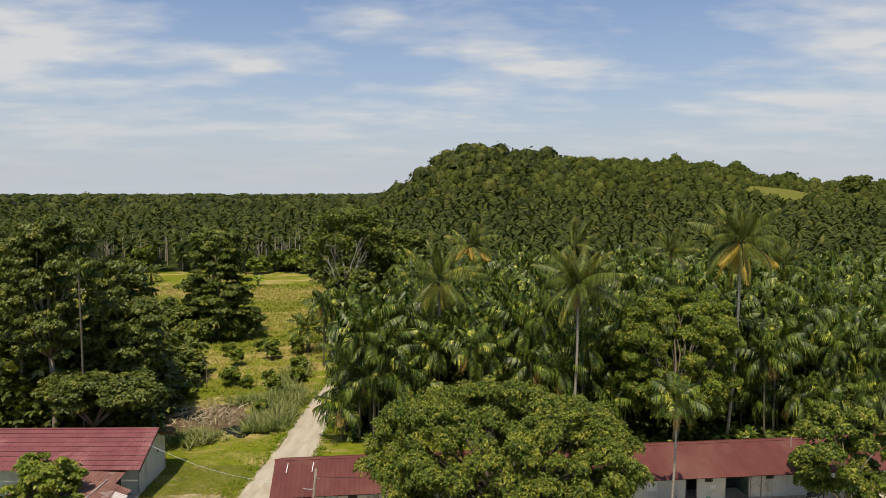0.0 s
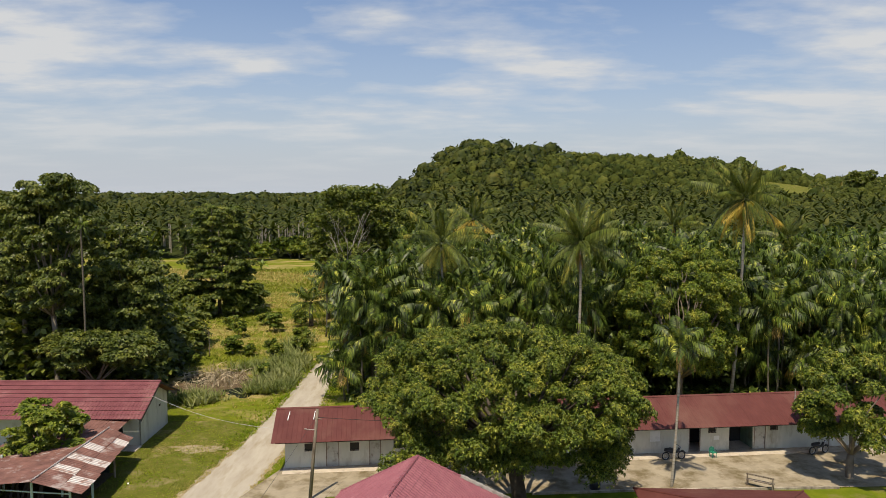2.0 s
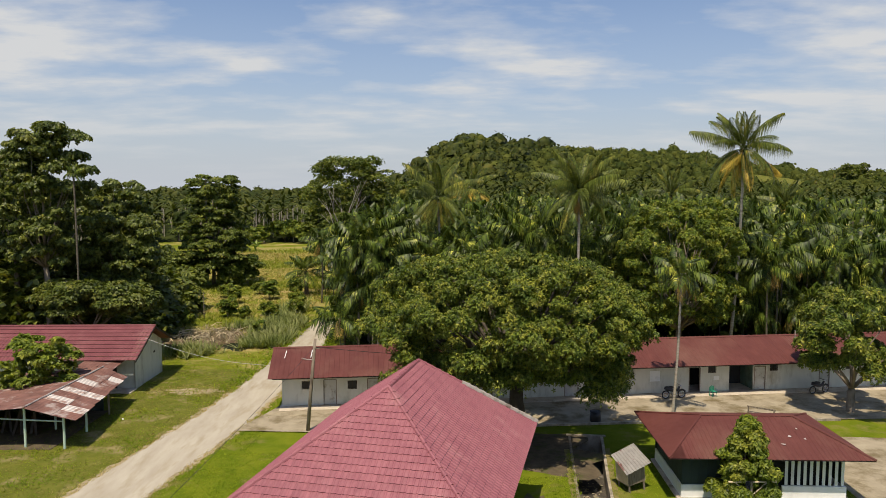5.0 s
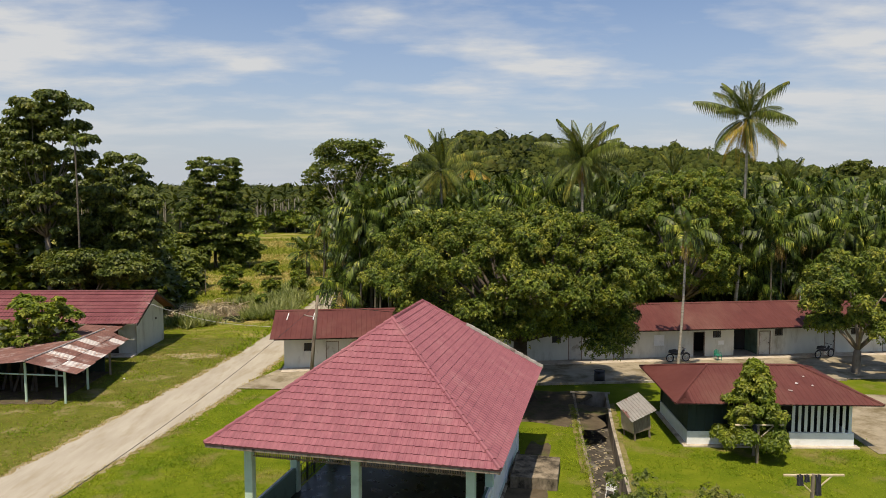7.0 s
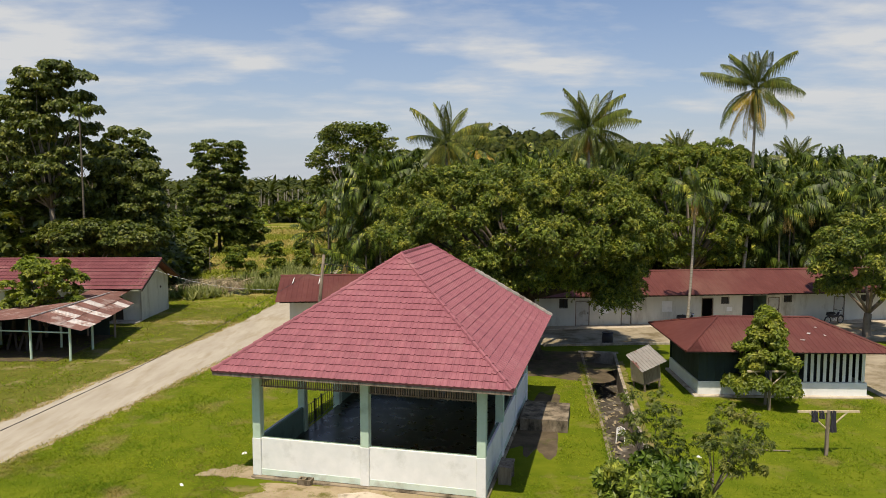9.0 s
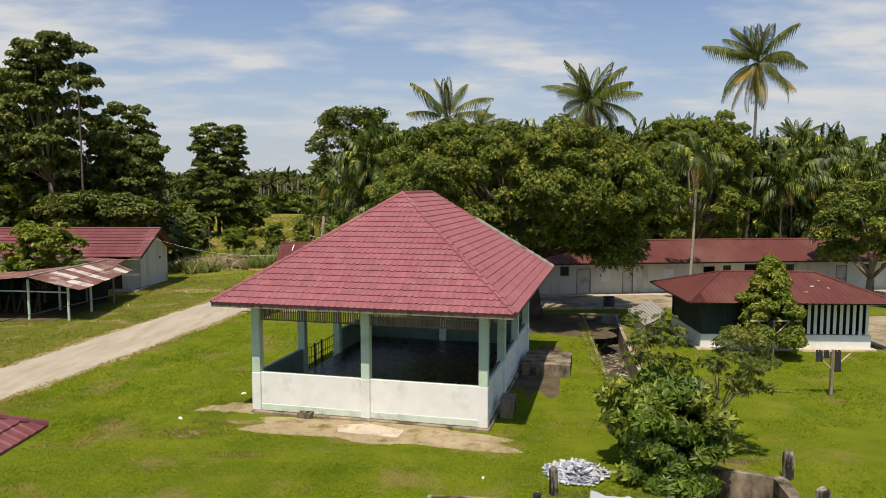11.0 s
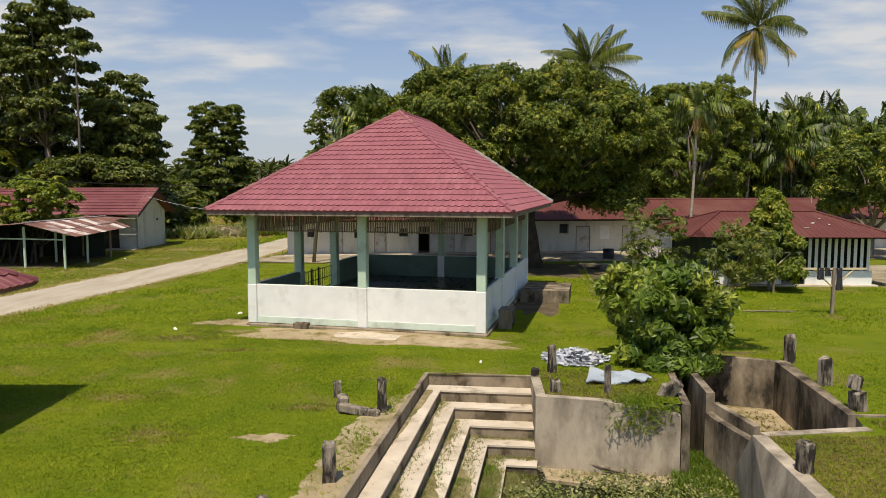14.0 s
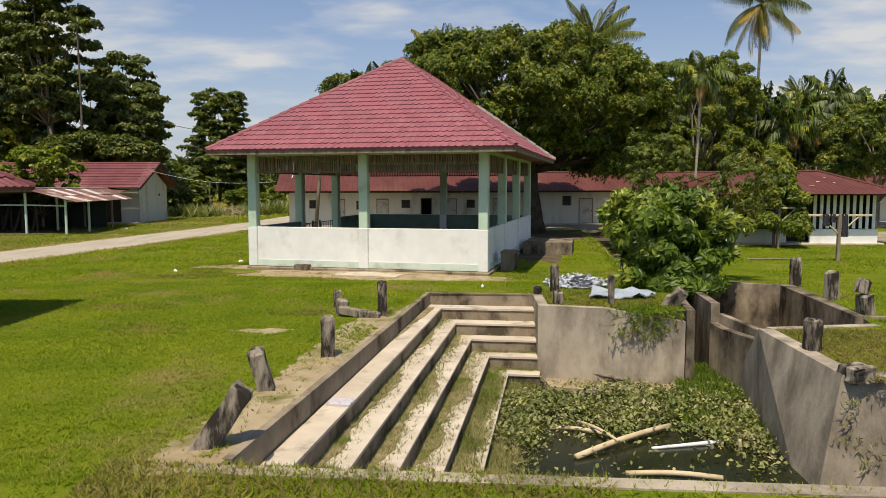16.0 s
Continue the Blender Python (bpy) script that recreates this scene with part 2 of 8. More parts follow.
M_SAPLING = leaf("sapling_leaf", (0.06, 0.10, 0.012), (0.12, 0.165, 0.02), (0.21, 0.22, 0.045), 0.5, 0.35)
# the brightest palm colour puts sun highlights into the fronds
M_PALM = leaf("palm_leaf", (0.026, 0.054, 0.007), (0.085, 0.135, 0.017), (0.34, 0.39, 0.06), 0.75, 0.1, 0.45, 0.25, 0.5, (0.55, 0.68))
M_COCO = leaf("coconut_leaf", (0.05, 0.082, 0.012), (0.115, 0.155, 0.024), (0.27, 0.27, 0.04), 0.6, 0.1, 0.5, 0.25, 0.4, (0.54, 0.72))
M_GOLDFROND = leaf("golden_frond", (0.30, 0.25, 0.035), (0.46, 0.38, 0.06), (0.42, 0.27, 0.04), 0.4, 0.2, 0.5, 0.25, 0.8)
M_LIMEFROND = leaf("yellow_green_frond", (0.15, 0.18, 0.025), (0.28, 0.30, 0.045), (0.34, 0.30, 0.045), 0.4, 0.2, 0.5, 0.25, 0.8)
M_DRYFROND = leaf("dry_frond", (0.30, 0.23, 0.06), (0.44, 0.34, 0.09), (0.24, 0.16, 0.05), 0.35, 0.25)
M_FOREST = material("forest_leaf", (0.036, 0.053, 0.011), (0.090, 0.102, 0.018), 0.09, 0.8, bump=0.9, bump_scale=1.1, bump_dist=0.7, stain=(0.125, 0.135, 0.03), stain_scale=0.16, stain_at=(0.54, 0.7), island=0.3, leafy=0.08, gloss=0.08)
M_FARPALM = leaf("far_palm_leaf", (0.028, 0.048, 0.010), (0.058, 0.078, 0.015), (0.10, 0.11, 0.02), 0.4, 0.15, 0.6, 0.12, 0.08)
M_VINE = leaf("vine_leaf", (0.06, 0.115, 0.010), (0.14, 0.20, 0.018), (0.29, 0.31, 0.035), 0.6, 0.25, 0.5, 0.3, 0.7)
M_FLOAT = leaf("floating_weed", (0.11, 0.155, 0.035), (0.21, 0.25, 0.08), (0.40, 0.40, 0.22), 0.6, 0.2, 0.6, 0.3, 0.9)
# forest floor whose dark colour already holds the canopy's shade
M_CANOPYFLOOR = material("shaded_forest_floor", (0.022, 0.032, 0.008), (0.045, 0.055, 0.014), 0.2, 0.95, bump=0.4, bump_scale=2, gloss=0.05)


def plain(name, col, rough=0.5, metal=0.0, gloss=0.5):
    return material(name, col, tuple(min(1, 1.15 * c) for c in col), 4.0, rough, metal, bump=0.05, gloss=gloss)


M_WATER = material("dark_pond_water", (0.012, 0.015, 0.006), (0.022, 0.025, 0.010), 0.8, 0.2, bump=0.05, bump_scale=3, gloss=0.3)
M_BLACK = plain("black_paint", (0.018, 0.018, 0.02), 0.45)
M_RUBBER = plain("tyre_rubber", (0.02, 0.02, 0.02), 0.85)
M_CHROME = plain("bright_metal", (0.6, 0.6, 0.6), 0.3, 0.9)
M_PLGREEN = plain("green_plastic", (0.02, 0.20, 0.12), 0.4)
M_PLWHITE = plain("white_plastic", (0.75, 0.75, 0.73), 0.4)
# near-black colour that stands for the darkness inside the rooms
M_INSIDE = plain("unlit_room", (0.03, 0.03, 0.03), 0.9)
M_CLOTH = plain("dark_cloth", (0.03, 0.03, 0.04), 0.95)
M_TARP = material("silver_blue_tarp", (0.27, 0.32, 0.36), (0.40, 0.45, 0.49), 1.5, 0.6, bump=0.5, bump_scale=6, stain=(0.2, 0.25, 0.29), stain_scale=2)
M_SACK = material("grey_scrap", (0.34, 0.36, 0.40), (0.52, 0.54, 0.58), 6.0, 0.55, bump=0.3, island=0.32)
M_FLOORTILE = material("dark_glazed_floor", (0.03, 0.034, 0.028), (0.045, 0.048, 0.038), 0.8, 0.3, bump=0.03, gloss=0.5)
M_WIRE = plain("black_cable", (0.015, 0.015, 0.015), 0.6)
M_PALEWIRE = plain("pale_cable", (0.5, 0.5, 0.48), 0.6)


# ---- builders ----
class Geo:
    """Vertices and faces collected for one mesh."""

    def __init__(self):
        self.v, self.f = [], []

    def add(self, verts, faces, m=None):
        k = len(self.v)
        self.v += [tuple(m @ Vector(p)) if m is not None else tuple(p) for p in verts]
        self.f += [tuple(i + k for i in f) for f in faces]
        return self

    def box(self, x, y, z, sx, sy, sz, m=None, bevel=0.0):
        """A block round (x, y) that stands on z, its upright and top edges taken off by bevel."""
        a, b, c = sx / 2, sy / 2, bevel
        if not c:
            v = [(x + i * a, y + j * b, z + k * sz) for k in (0, 1) for i, j in ((-1, -1), (1, -1), (1, 1), (-1, 1))]
            f = [(3, 2, 1, 0), (4, 5, 6, 7)] + [(i, (i + 1) % 4, (i + 1) % 4 + 4, i + 4) for i in range(4)]
            return self.add(v, f, m)
        ring = [(-a + c, -b), (a - c, -b), (a, -b + c), (a, b - c), (a - c, b), (-a + c, b), (-a, b - c), (-a, -b + c)]
        v = [(x + p, y + q, z) for p, q in ring] + [(x + p, y + q, z + sz - c) for p, q in ring]
        v += [(x + p * (1 - c / a), y + q * (1 - c / b), z + sz) for p, q in ring]
        f = [tuple(range(7, -1, -1)), tuple(range(16, 24))]
        f += [(r + i, r + (i + 1) % 8, r + (i + 1) % 8 + 8, r + i + 8) for r in (0, 8) for i in range(8)]
        return self.add(v, f, m)

    def prism(self, ring, z0, z1):
        """An upright prism over a ring of (x, y), anticlockwise."""
        n = len(ring)
        v = [(x, y, z0) for x, y in ring] + [(x, y, z1) for x, y in ring]
        return self.add(v, [tuple(range(n - 1, -1, -1)), tuple(range(n, 2 * n))] + [(i, (i + 1) % n, (i + 1) % n + n, i + n) for i in range(n)])

    def slab(self, quad, thick):
        """A plate: four corners of its upper face, anticlockwise seen from above, and its thickness downwards."""
        lo = [(x, y, z - thick) for x, y, z in quad]
        return self.add(list(quad) + lo, [(0, 1, 2, 3), (7, 6, 5, 4)] + [(i, i + 4, (i + 1) % 4 + 4, (i + 1) % 4) for i in range(4)])

    def tube(self, points, radii, n=8):
        pts = [Vector(p) for p in points]
        if isinstance(radii, (int, float)):
            radii = [radii] * len(pts)
        k = len(self.v)
        for i, p in enumerate(pts):
            d = (pts[min(i + 1, len(pts) - 1)] - pts[max(i - 1, 0)]).normalized()
            s = d.cross(Vector((0, 0, 1)) if abs(d.z) < 0.9 else Vector((0, 1, 0))).normalized()
            u = s.cross(d)
            for j in range(n):
                a = 2 * math.pi * j / n
                self.v.append(tuple(p + radii[i] * (math.cos(a) * s + math.sin(a) * u)))
        for i in range(len(pts) - 1):
            for j in range(n):
                a, b = k + i * n + j, k + i * n + (j + 1) % n
                self.f.append((a, a + n, b + n, b))
        self.f.append(tuple(k + j for j in range(n)))
        self.f.append(tuple(k + (len(pts) - 1) * n + j for j in reversed(range(n))))
        return self

    def mesh(self, name, smooth=False):
        me = bpy.data.meshes.new(name)
        me.from_pydata(self.v, [], self.f)
        if smooth:
            me.polygons.foreach_set("use_smooth", [True] * len(me.polygons))
        me.update()
        return me


def part(name, geo, mat, parent=None, label="", smooth=False, at=None):
    """Links a Geo (or a mesh) as one object under its thing."""
    me = geo if isinstance(geo, bpy.types.Mesh) else geo.mesh(name, smooth)
    if not me.materials:
        me.materials.append(mat)
    ob = new(name, me)
    if parent is not None:
        ob.parent = parent
    if at is not None:
        ob.matrix_basis = at
    return tagged(ob, label)


def thing(name, label, category, m=None, group="", kind=""):
    ob = new(name)
    ob.empty_display_size = 0.3
    if m is not None:
        ob.matrix_basis = m
    return tagged(ob, label, category, group, kind)


def solid(name, geo, mat, label, category="", group="", kind="", smooth=False, at=None):
    return tagged(part(name, geo, mat, None, "", smooth, at), label, category, group, kind)


def big_mesh(name, verts, faces, mat, smooth=False):
    """A mesh from arrays: verts n x 3, faces m x 3 or m x 4."""
    me = bpy.data.meshes.new(name)
    n, k = faces.shape
    me.vertices.add(len(verts))
    me.vertices.foreach_set("co", np.asarray(verts, np.float32).ravel())
    me.loops.add(n * k)
    me.loops.foreach_set("vertex_index", faces.astype(np.int32).ravel())
    me.polygons.add(n)
    me.polygons.foreach_set("loop_start", np.arange(0, n * k, k, dtype=np.int32))
    me.update(calc_edges=True)
    if smooth:
        me.polygons.foreach_set("use_smooth", np.ones(n, bool))
    me.materials.append(mat)
    return me




def turns(yaw, pitch, roll):
    """Rotation matrices (n x 3 x 3): roll about y, then pitch about x, then yaw about z."""
    cy, sy, cp, sp, cr, sr = np.cos(yaw), np.sin(yaw), np.cos(pitch), np.sin(pitch), np.cos(roll), np.sin(roll)
    o, e = np.zeros_like(yaw), np.ones_like(yaw)
    st = lambda *r: np.stack([np.stack(q, -1) for q in r], -2)
    z = st((cy, -sy, o), (sy, cy, o), (o, o, e))
    x = st((e, o, o), (o, cp, -sp), (o, sp, cp))
    y = st((cr, o, sr), (o, e, o), (-sr, o, cr))
    return z @ x @ y


def spread(tv, tf, rot, size, at):
    """Copies of a template (tv, tf), turned, scaled and moved, as one pair of arrays."""
    size = np.asarray(size, float)
    size = size[:, None, None] if size.ndim == 1 else size[:, None, :]
    v = np.einsum("nij,nkj->nki", rot, tv[None] * size) + at[:, None, :]
    f = tf[None] + (np.arange(len(at)) * len(tv))[:, None, None]
    return v.reshape(-1, 3), f.reshape(-1, tf.shape[1])


def gather(pairs):
    vs, fs, k = [], [], 0
    for v, f in pairs:
        vs.append(v)
        fs.append(f + k)
        k += len(v)
    return np.concatenate(vs), np.concatenate(fs)


# a leaf along +y, folded on its midrib; 1 long
LEAF_V = np.array([(0, 0, 0), (0.17, 0.4, 0.05), (0, 1, -0.10), (-0.17, 0.4, 0.05), (0, 0.45, -0.01)], float)
LEAF_F = np.array([(0, 1, 4), (1, 2, 4), (0, 4, 3), (4, 2, 3)])


def rosette(n, droop=0.5, wide=1.0):
    """A spray of n leaves round one twig end."""
    yaw = np.arange(n) * 2.4
    pitch = -droop * (0.4 + 0.9 * ((np.arange(n) * 0.618) % 1))
    return spread(LEAF_V * np.array((wide, 1, 1)), LEAF_F, turns(yaw, pitch, 0.3 * np.sin(yaw * 3)), np.ones(n), np.zeros((n, 3)))


def thin_spray(n, droop, wide):
    """The same in flat leaves, for trees far off."""
    yaw = np.arange(n) * 2.4
    v = np.array([(0, 0, 0), (0.17 * wide, 0.45, 0.06), (0, 1, -0.1), (-0.17 * wide, 0.45, 0.06)])
    return spread(v, np.array([(0, 1, 2), (0, 2, 3)]), turns(yaw, -droop * (0.4 + 0.9 * ((np.arange(n) * 0.618) % 1)), 0.3 * np.sin(yaw * 3)), np.ones(n), np.zeros((n, 3)))


SPRAY_FAR = thin_spray(5, 0.4, 2.0)
SPRAY_FINE = thin_spray(5, 0.6, 1.3)
SPRAY = rosette(7, 0.55)
SPRAY_WIDE = rosette(6, 0.4, 1.7)

# ---- the ground ----
def hill(x, y):
    """Height of the wooded hill and of the land round it."""
    px = (-88, -68, -40, -14, 4, 36, 78, 130, 200, 290, 345, 390, 440, 530, 700)
    pz = (0, 6, 25, 44, 56, 71, 60, 55, 54, 51, 42, 33, 27, 27, 14)
    s = np.clip((y - 300) / 560, 0, 1)
    s = s * s * (3 - 2 * s)
    back = np.clip((1500 - y) / 500, 0, 1)
    return np.interp(x * 850 / np.maximum(y, 300), px, pz) * s * back


def rough_ground(x, y):
    return hill(x, y) + rise(x, y)


# the pond lies on slightly higher ground; it is laid out in its own plan, which PLOT sets into the place
PLOT_MID, PLOT_SIZE = Vector((-0.69, 0.27, 4.32)), 0.93
PLOT = Matrix.Translation(PLOT_MID) @ Matrix.Scale(PLOT_SIZE, 4) @ Matrix.Translation(-PLOT_MID)


def settle(before):
    """Sets all things made since the names in before were taken into the pond's plot."""
    for ob in list(bpy.data.objects):
        if ob.parent is None and ob.name not in before:
            ob.matrix_basis = PLOT @ ob.matrix_basis


def names():
    return {ob.name for ob in bpy.data.objects}


def rise(x, y):
    """How far the lawn stands up round the pond."""
    a, b = np.clip((24.4 - y) / 3.4, 0, 1), np.clip((x + 17) / 4, 0, 1)
    return 0.3 * a * a * (3 - 2 * a) * b * b * (3 - 2 * b)


def from_plot(ring):
    return [tuple((PLOT @ Vector((x, y, 0)))[:2]) for x, y in ring]


POND_RING = from_plot([(-3.15, 8.0), (-1.15, 20.8), (2.1, 20.4), (1.85, 18.6), (5.35, 17.9), (6.0, 20.9), (6.3, 24.6)])
POND_RING += [(6.2, 28.3), (7.1, 35.0), (7.8, 40.9), (8.9, 49.3), (11.2, 49.0), (10.0, 42.0), (9.3, 37.5), (8.6, 33.0), (7.6, 26.0)]
POND_RING += from_plot([(7.3, 24.0), (7.0, 23.15), (8.45, 22.8), (9.95, 22.15), (9.2, 16.9), (8.9, 15.9), (6.3, 15.5), (6.05, 11.6), (8.6, 11.2), (8.6, 7.0)])


def inside(px, py, ring):
    hit = np.zeros(np.shape(px), bool)
    for (x0, y0), (x1, y1) in zip(ring, ring[1:] + ring[:1]):
        cross = ((y0 > py) != (y1 > py)) & (px < (x1 - x0) * (py - y0) / (y1 - y0 + 1e-12) + x0)
        hit ^= cross
    return hit


def build_ground():
    from mathutils.geometry import delaunay_2d_cdt
    pts = []
    for lo, hi, y0, y1, step in ((-20, 22, 0, 28, 0.8), (-34, 40, -2, 62, 2.0), (-120, 120, -40, 160, 9.0), (-700, 760, -200, 1000, 34.0), (-4400, 4400, -1200, 4600, 400.0)):
        gx, gy = np.meshgrid(np.arange(lo, hi + 1, step), np.arange(y0, y1 + 1, step))
        gx, gy = gx.ravel(), gy.ravel()
        if pts:
            keep = ~((gx > box[0] - 1) & (gx < box[1] + 1) & (gy > box[2] - 1) & (gy < box[3] + 1))
            gx, gy = gx[keep], gy[keep]
        keep = ~inside(gx, gy, POND_RING)
        pts += list(zip(gx[keep], gy[keep]))
        box = (lo, hi, y0, y1)
    k = len(pts)
    pts += POND_RING
    n = len(POND_RING)
    v2, _, faces, *_ = delaunay_2d_cdt([Vector(p) for p in pts], [(k + i, k + (i + 1) % n) for i in range(n)], [], 0, 1e-4)
    v = np.array([(p[0], p[1]) for p in v2])
    f = np.array([t for t in faces if len(t) == 3])
    c = v[f].mean(1)
    f = f[~inside(c[:, 0], c[:, 1], POND_RING)]
    z = rough_ground(v[:, 0], v[:, 1])
    me = big_mesh("ground", np.column_stack((v, z)), f, M_GROUND)
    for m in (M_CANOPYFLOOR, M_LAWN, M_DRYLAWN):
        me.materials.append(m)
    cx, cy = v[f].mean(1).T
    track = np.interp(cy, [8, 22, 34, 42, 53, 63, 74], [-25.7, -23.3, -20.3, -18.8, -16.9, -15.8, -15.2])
    # far ground takes the floor colour darkened for canopy shade
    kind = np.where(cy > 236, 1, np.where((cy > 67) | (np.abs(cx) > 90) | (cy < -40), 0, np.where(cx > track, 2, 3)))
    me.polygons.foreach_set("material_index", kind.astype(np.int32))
    solid("ground", me, M_GROUND, "grassy ground with dry patches running to the horizon", "ground", kind="structure")


build_ground()


def strip(left, right, z, name, mat, label, category, thick=0.03):
    """A paved or worn strip between two edges of (x, y)."""
    g = Geo()
    v = [(x, y, z) for p in zip(left, right) for x, y in p]
    lo = [(x, y, z - thick - 0.15) for x, y, _ in v]
    n = len(v)
    f = [(i, i + 1, i + 3, i + 2) for i in range(0, n - 2, 2)]
    f += [(i, i + 2, i + 2 + n, i + n) for i in range(0, n - 2, 2)] + [(i + 1 + n, i + 3 + n, i + 3, i + 1) for i in range(0, n - 2, 2)]
    g.add(v + lo, f)
    return solid(name, g, mat, label, category, kind="structure")


def wavy(pts, n, amp, seed):
    """More points along a line, with a ragged edge."""
    r = random.Random(seed)
    out = []
    for (x0, y0), (x1, y1) in zip(pts, pts[1:]):
        for i in range(n):
            t = i / n
            out.append((x0 + (x1 - x0) * t + r.uniform(-amp, amp), y0 + (y1 - y0) * t))
    return out + [pts[-1]]


ROAD_L = [(-28.0, 8.0), (-25.4, 22.0), (-22.3, 34.8), (-20.9, 43.0), (-19.0, 54.0), (-17.8, 64.0), (-17.2, 75.0), (-16.8, 90.0), (-15.6, 104.0), (-11.5, 116.0), (-4.0, 128.0)]
ROAD_R = [(-23.5, 8.0), (-21.2, 22.0), (-18.4, 33.0), (-16.8, 40.8), (-14.8, 52.0), (-13.9, 62.0), (-13.2, 73.0), (-13.8, 86.0), (-13.0, 100.0), (-9.0, 112.0), (-2.0, 124.0)]
strip(wavy([(a - 0.35, b) for a, b in ROAD_L], 26, 0.22, 21), wavy([(a + 0.32, b) for a, b in ROAD_R], 26, 0.22, 22), 0.014, "road_shoulder", M_DIRT, "dusty ragged shoulder of the track", "earth")
strip(wavy(ROAD_L, 20, 0.2, 1), wavy(ROAD_R, 20, 0.2, 2), 0.035, "road", M_ROAD, "pale sandy gravel track with ragged grassy edges", "road")


def patch(name, cx, cy, rx, ry, z, mat, label, seed, n=64, turn=0.0):
    """A low worn spot with a ragged outline."""
    r = random.Random(seed)
    ring = []
    for i in range(n):
        a = 2 * math.pi * i / n
        k = 0.8 + 0.16 * math.sin(3 * a + seed) + 0.12 * math.sin(7 * a + 2 * seed) + 0.13 * r.uniform(-1, 1) * min(1, 1.2 / max(rx, ry))
        x, y = rx * k * math.cos(a), ry * k * math.sin(a)
        ring.append((cx + x * math.cos(turn) - y * math.sin(turn), cy + x * math.sin(turn) + y * math.cos(turn)))
    v = [(x, y, -0.02 + float(rise(x, y))) for x, y in ring] + [(cx + (x - cx) * 0.9, cy + (y - cy) * 0.9, z + float(rise(cx + (x - cx) * 0.9, cy + (y - cy) * 0.9))) for x, y in ring]
    f = [tuple(range(n, 2 * n))] + [(i, (i + 1) % n, (i + 1) % n + n, i + n) for i in range(n)]
    return solid(name, Geo().add(v, f), mat, label, "earth", kind="structure")


# dark soil whose colour also holds the shade that falls on it
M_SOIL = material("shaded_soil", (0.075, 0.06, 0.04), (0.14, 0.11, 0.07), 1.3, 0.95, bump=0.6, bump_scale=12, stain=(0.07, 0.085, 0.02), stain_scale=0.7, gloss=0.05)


# ---- pond, channel, basin ----
def wall_line(pts, thick, z0, z1):
    """An upright wall along a line of (x, y); z1 may be a list of heights."""
    g = Geo()
    n = len(pts)
    tops = z1 if isinstance(z1, (list, tuple)) else [z1] * n
    sides = []
    for i, (x, y) in enumerate(pts):
        a, b = Vector(pts[max(i - 1, 0)]), Vector(pts[min(i + 1, n - 1)])
        d = (b - a).normalized()
        q = Vector((-d.y, d.x)) * thick / 2
        if 0 < i < n - 1:
            d1 = (Vector(pts[i]) - a).normalized()
            q /= max(0.5, abs(d.dot(d1)))
        sides.append(((x + q.x, y + q.y), (x - q.x, y - q.y)))
    v = []
    for (l, r), t in zip(sides, tops):
        v += [(*l, z0), (*r, z0), (*r, t), (*l, t)]
    f = [(0, 1, 2, 3), (4 * n - 1, 4 * n - 2, 4 * n - 3, 4 * n - 4)]
    for i in range(0, 4 * (n - 1), 4):
        f += [(i + j, i + (j + 1) % 4 + 4 * 0, i + (j + 1) % 4 + 4, i + j + 4)[::-1] for j in range(4)]
    return g.add(v, f)


STEP_EDGES = (0.0, 0.42, 0.9, 1.39, 1.92, 2.45)


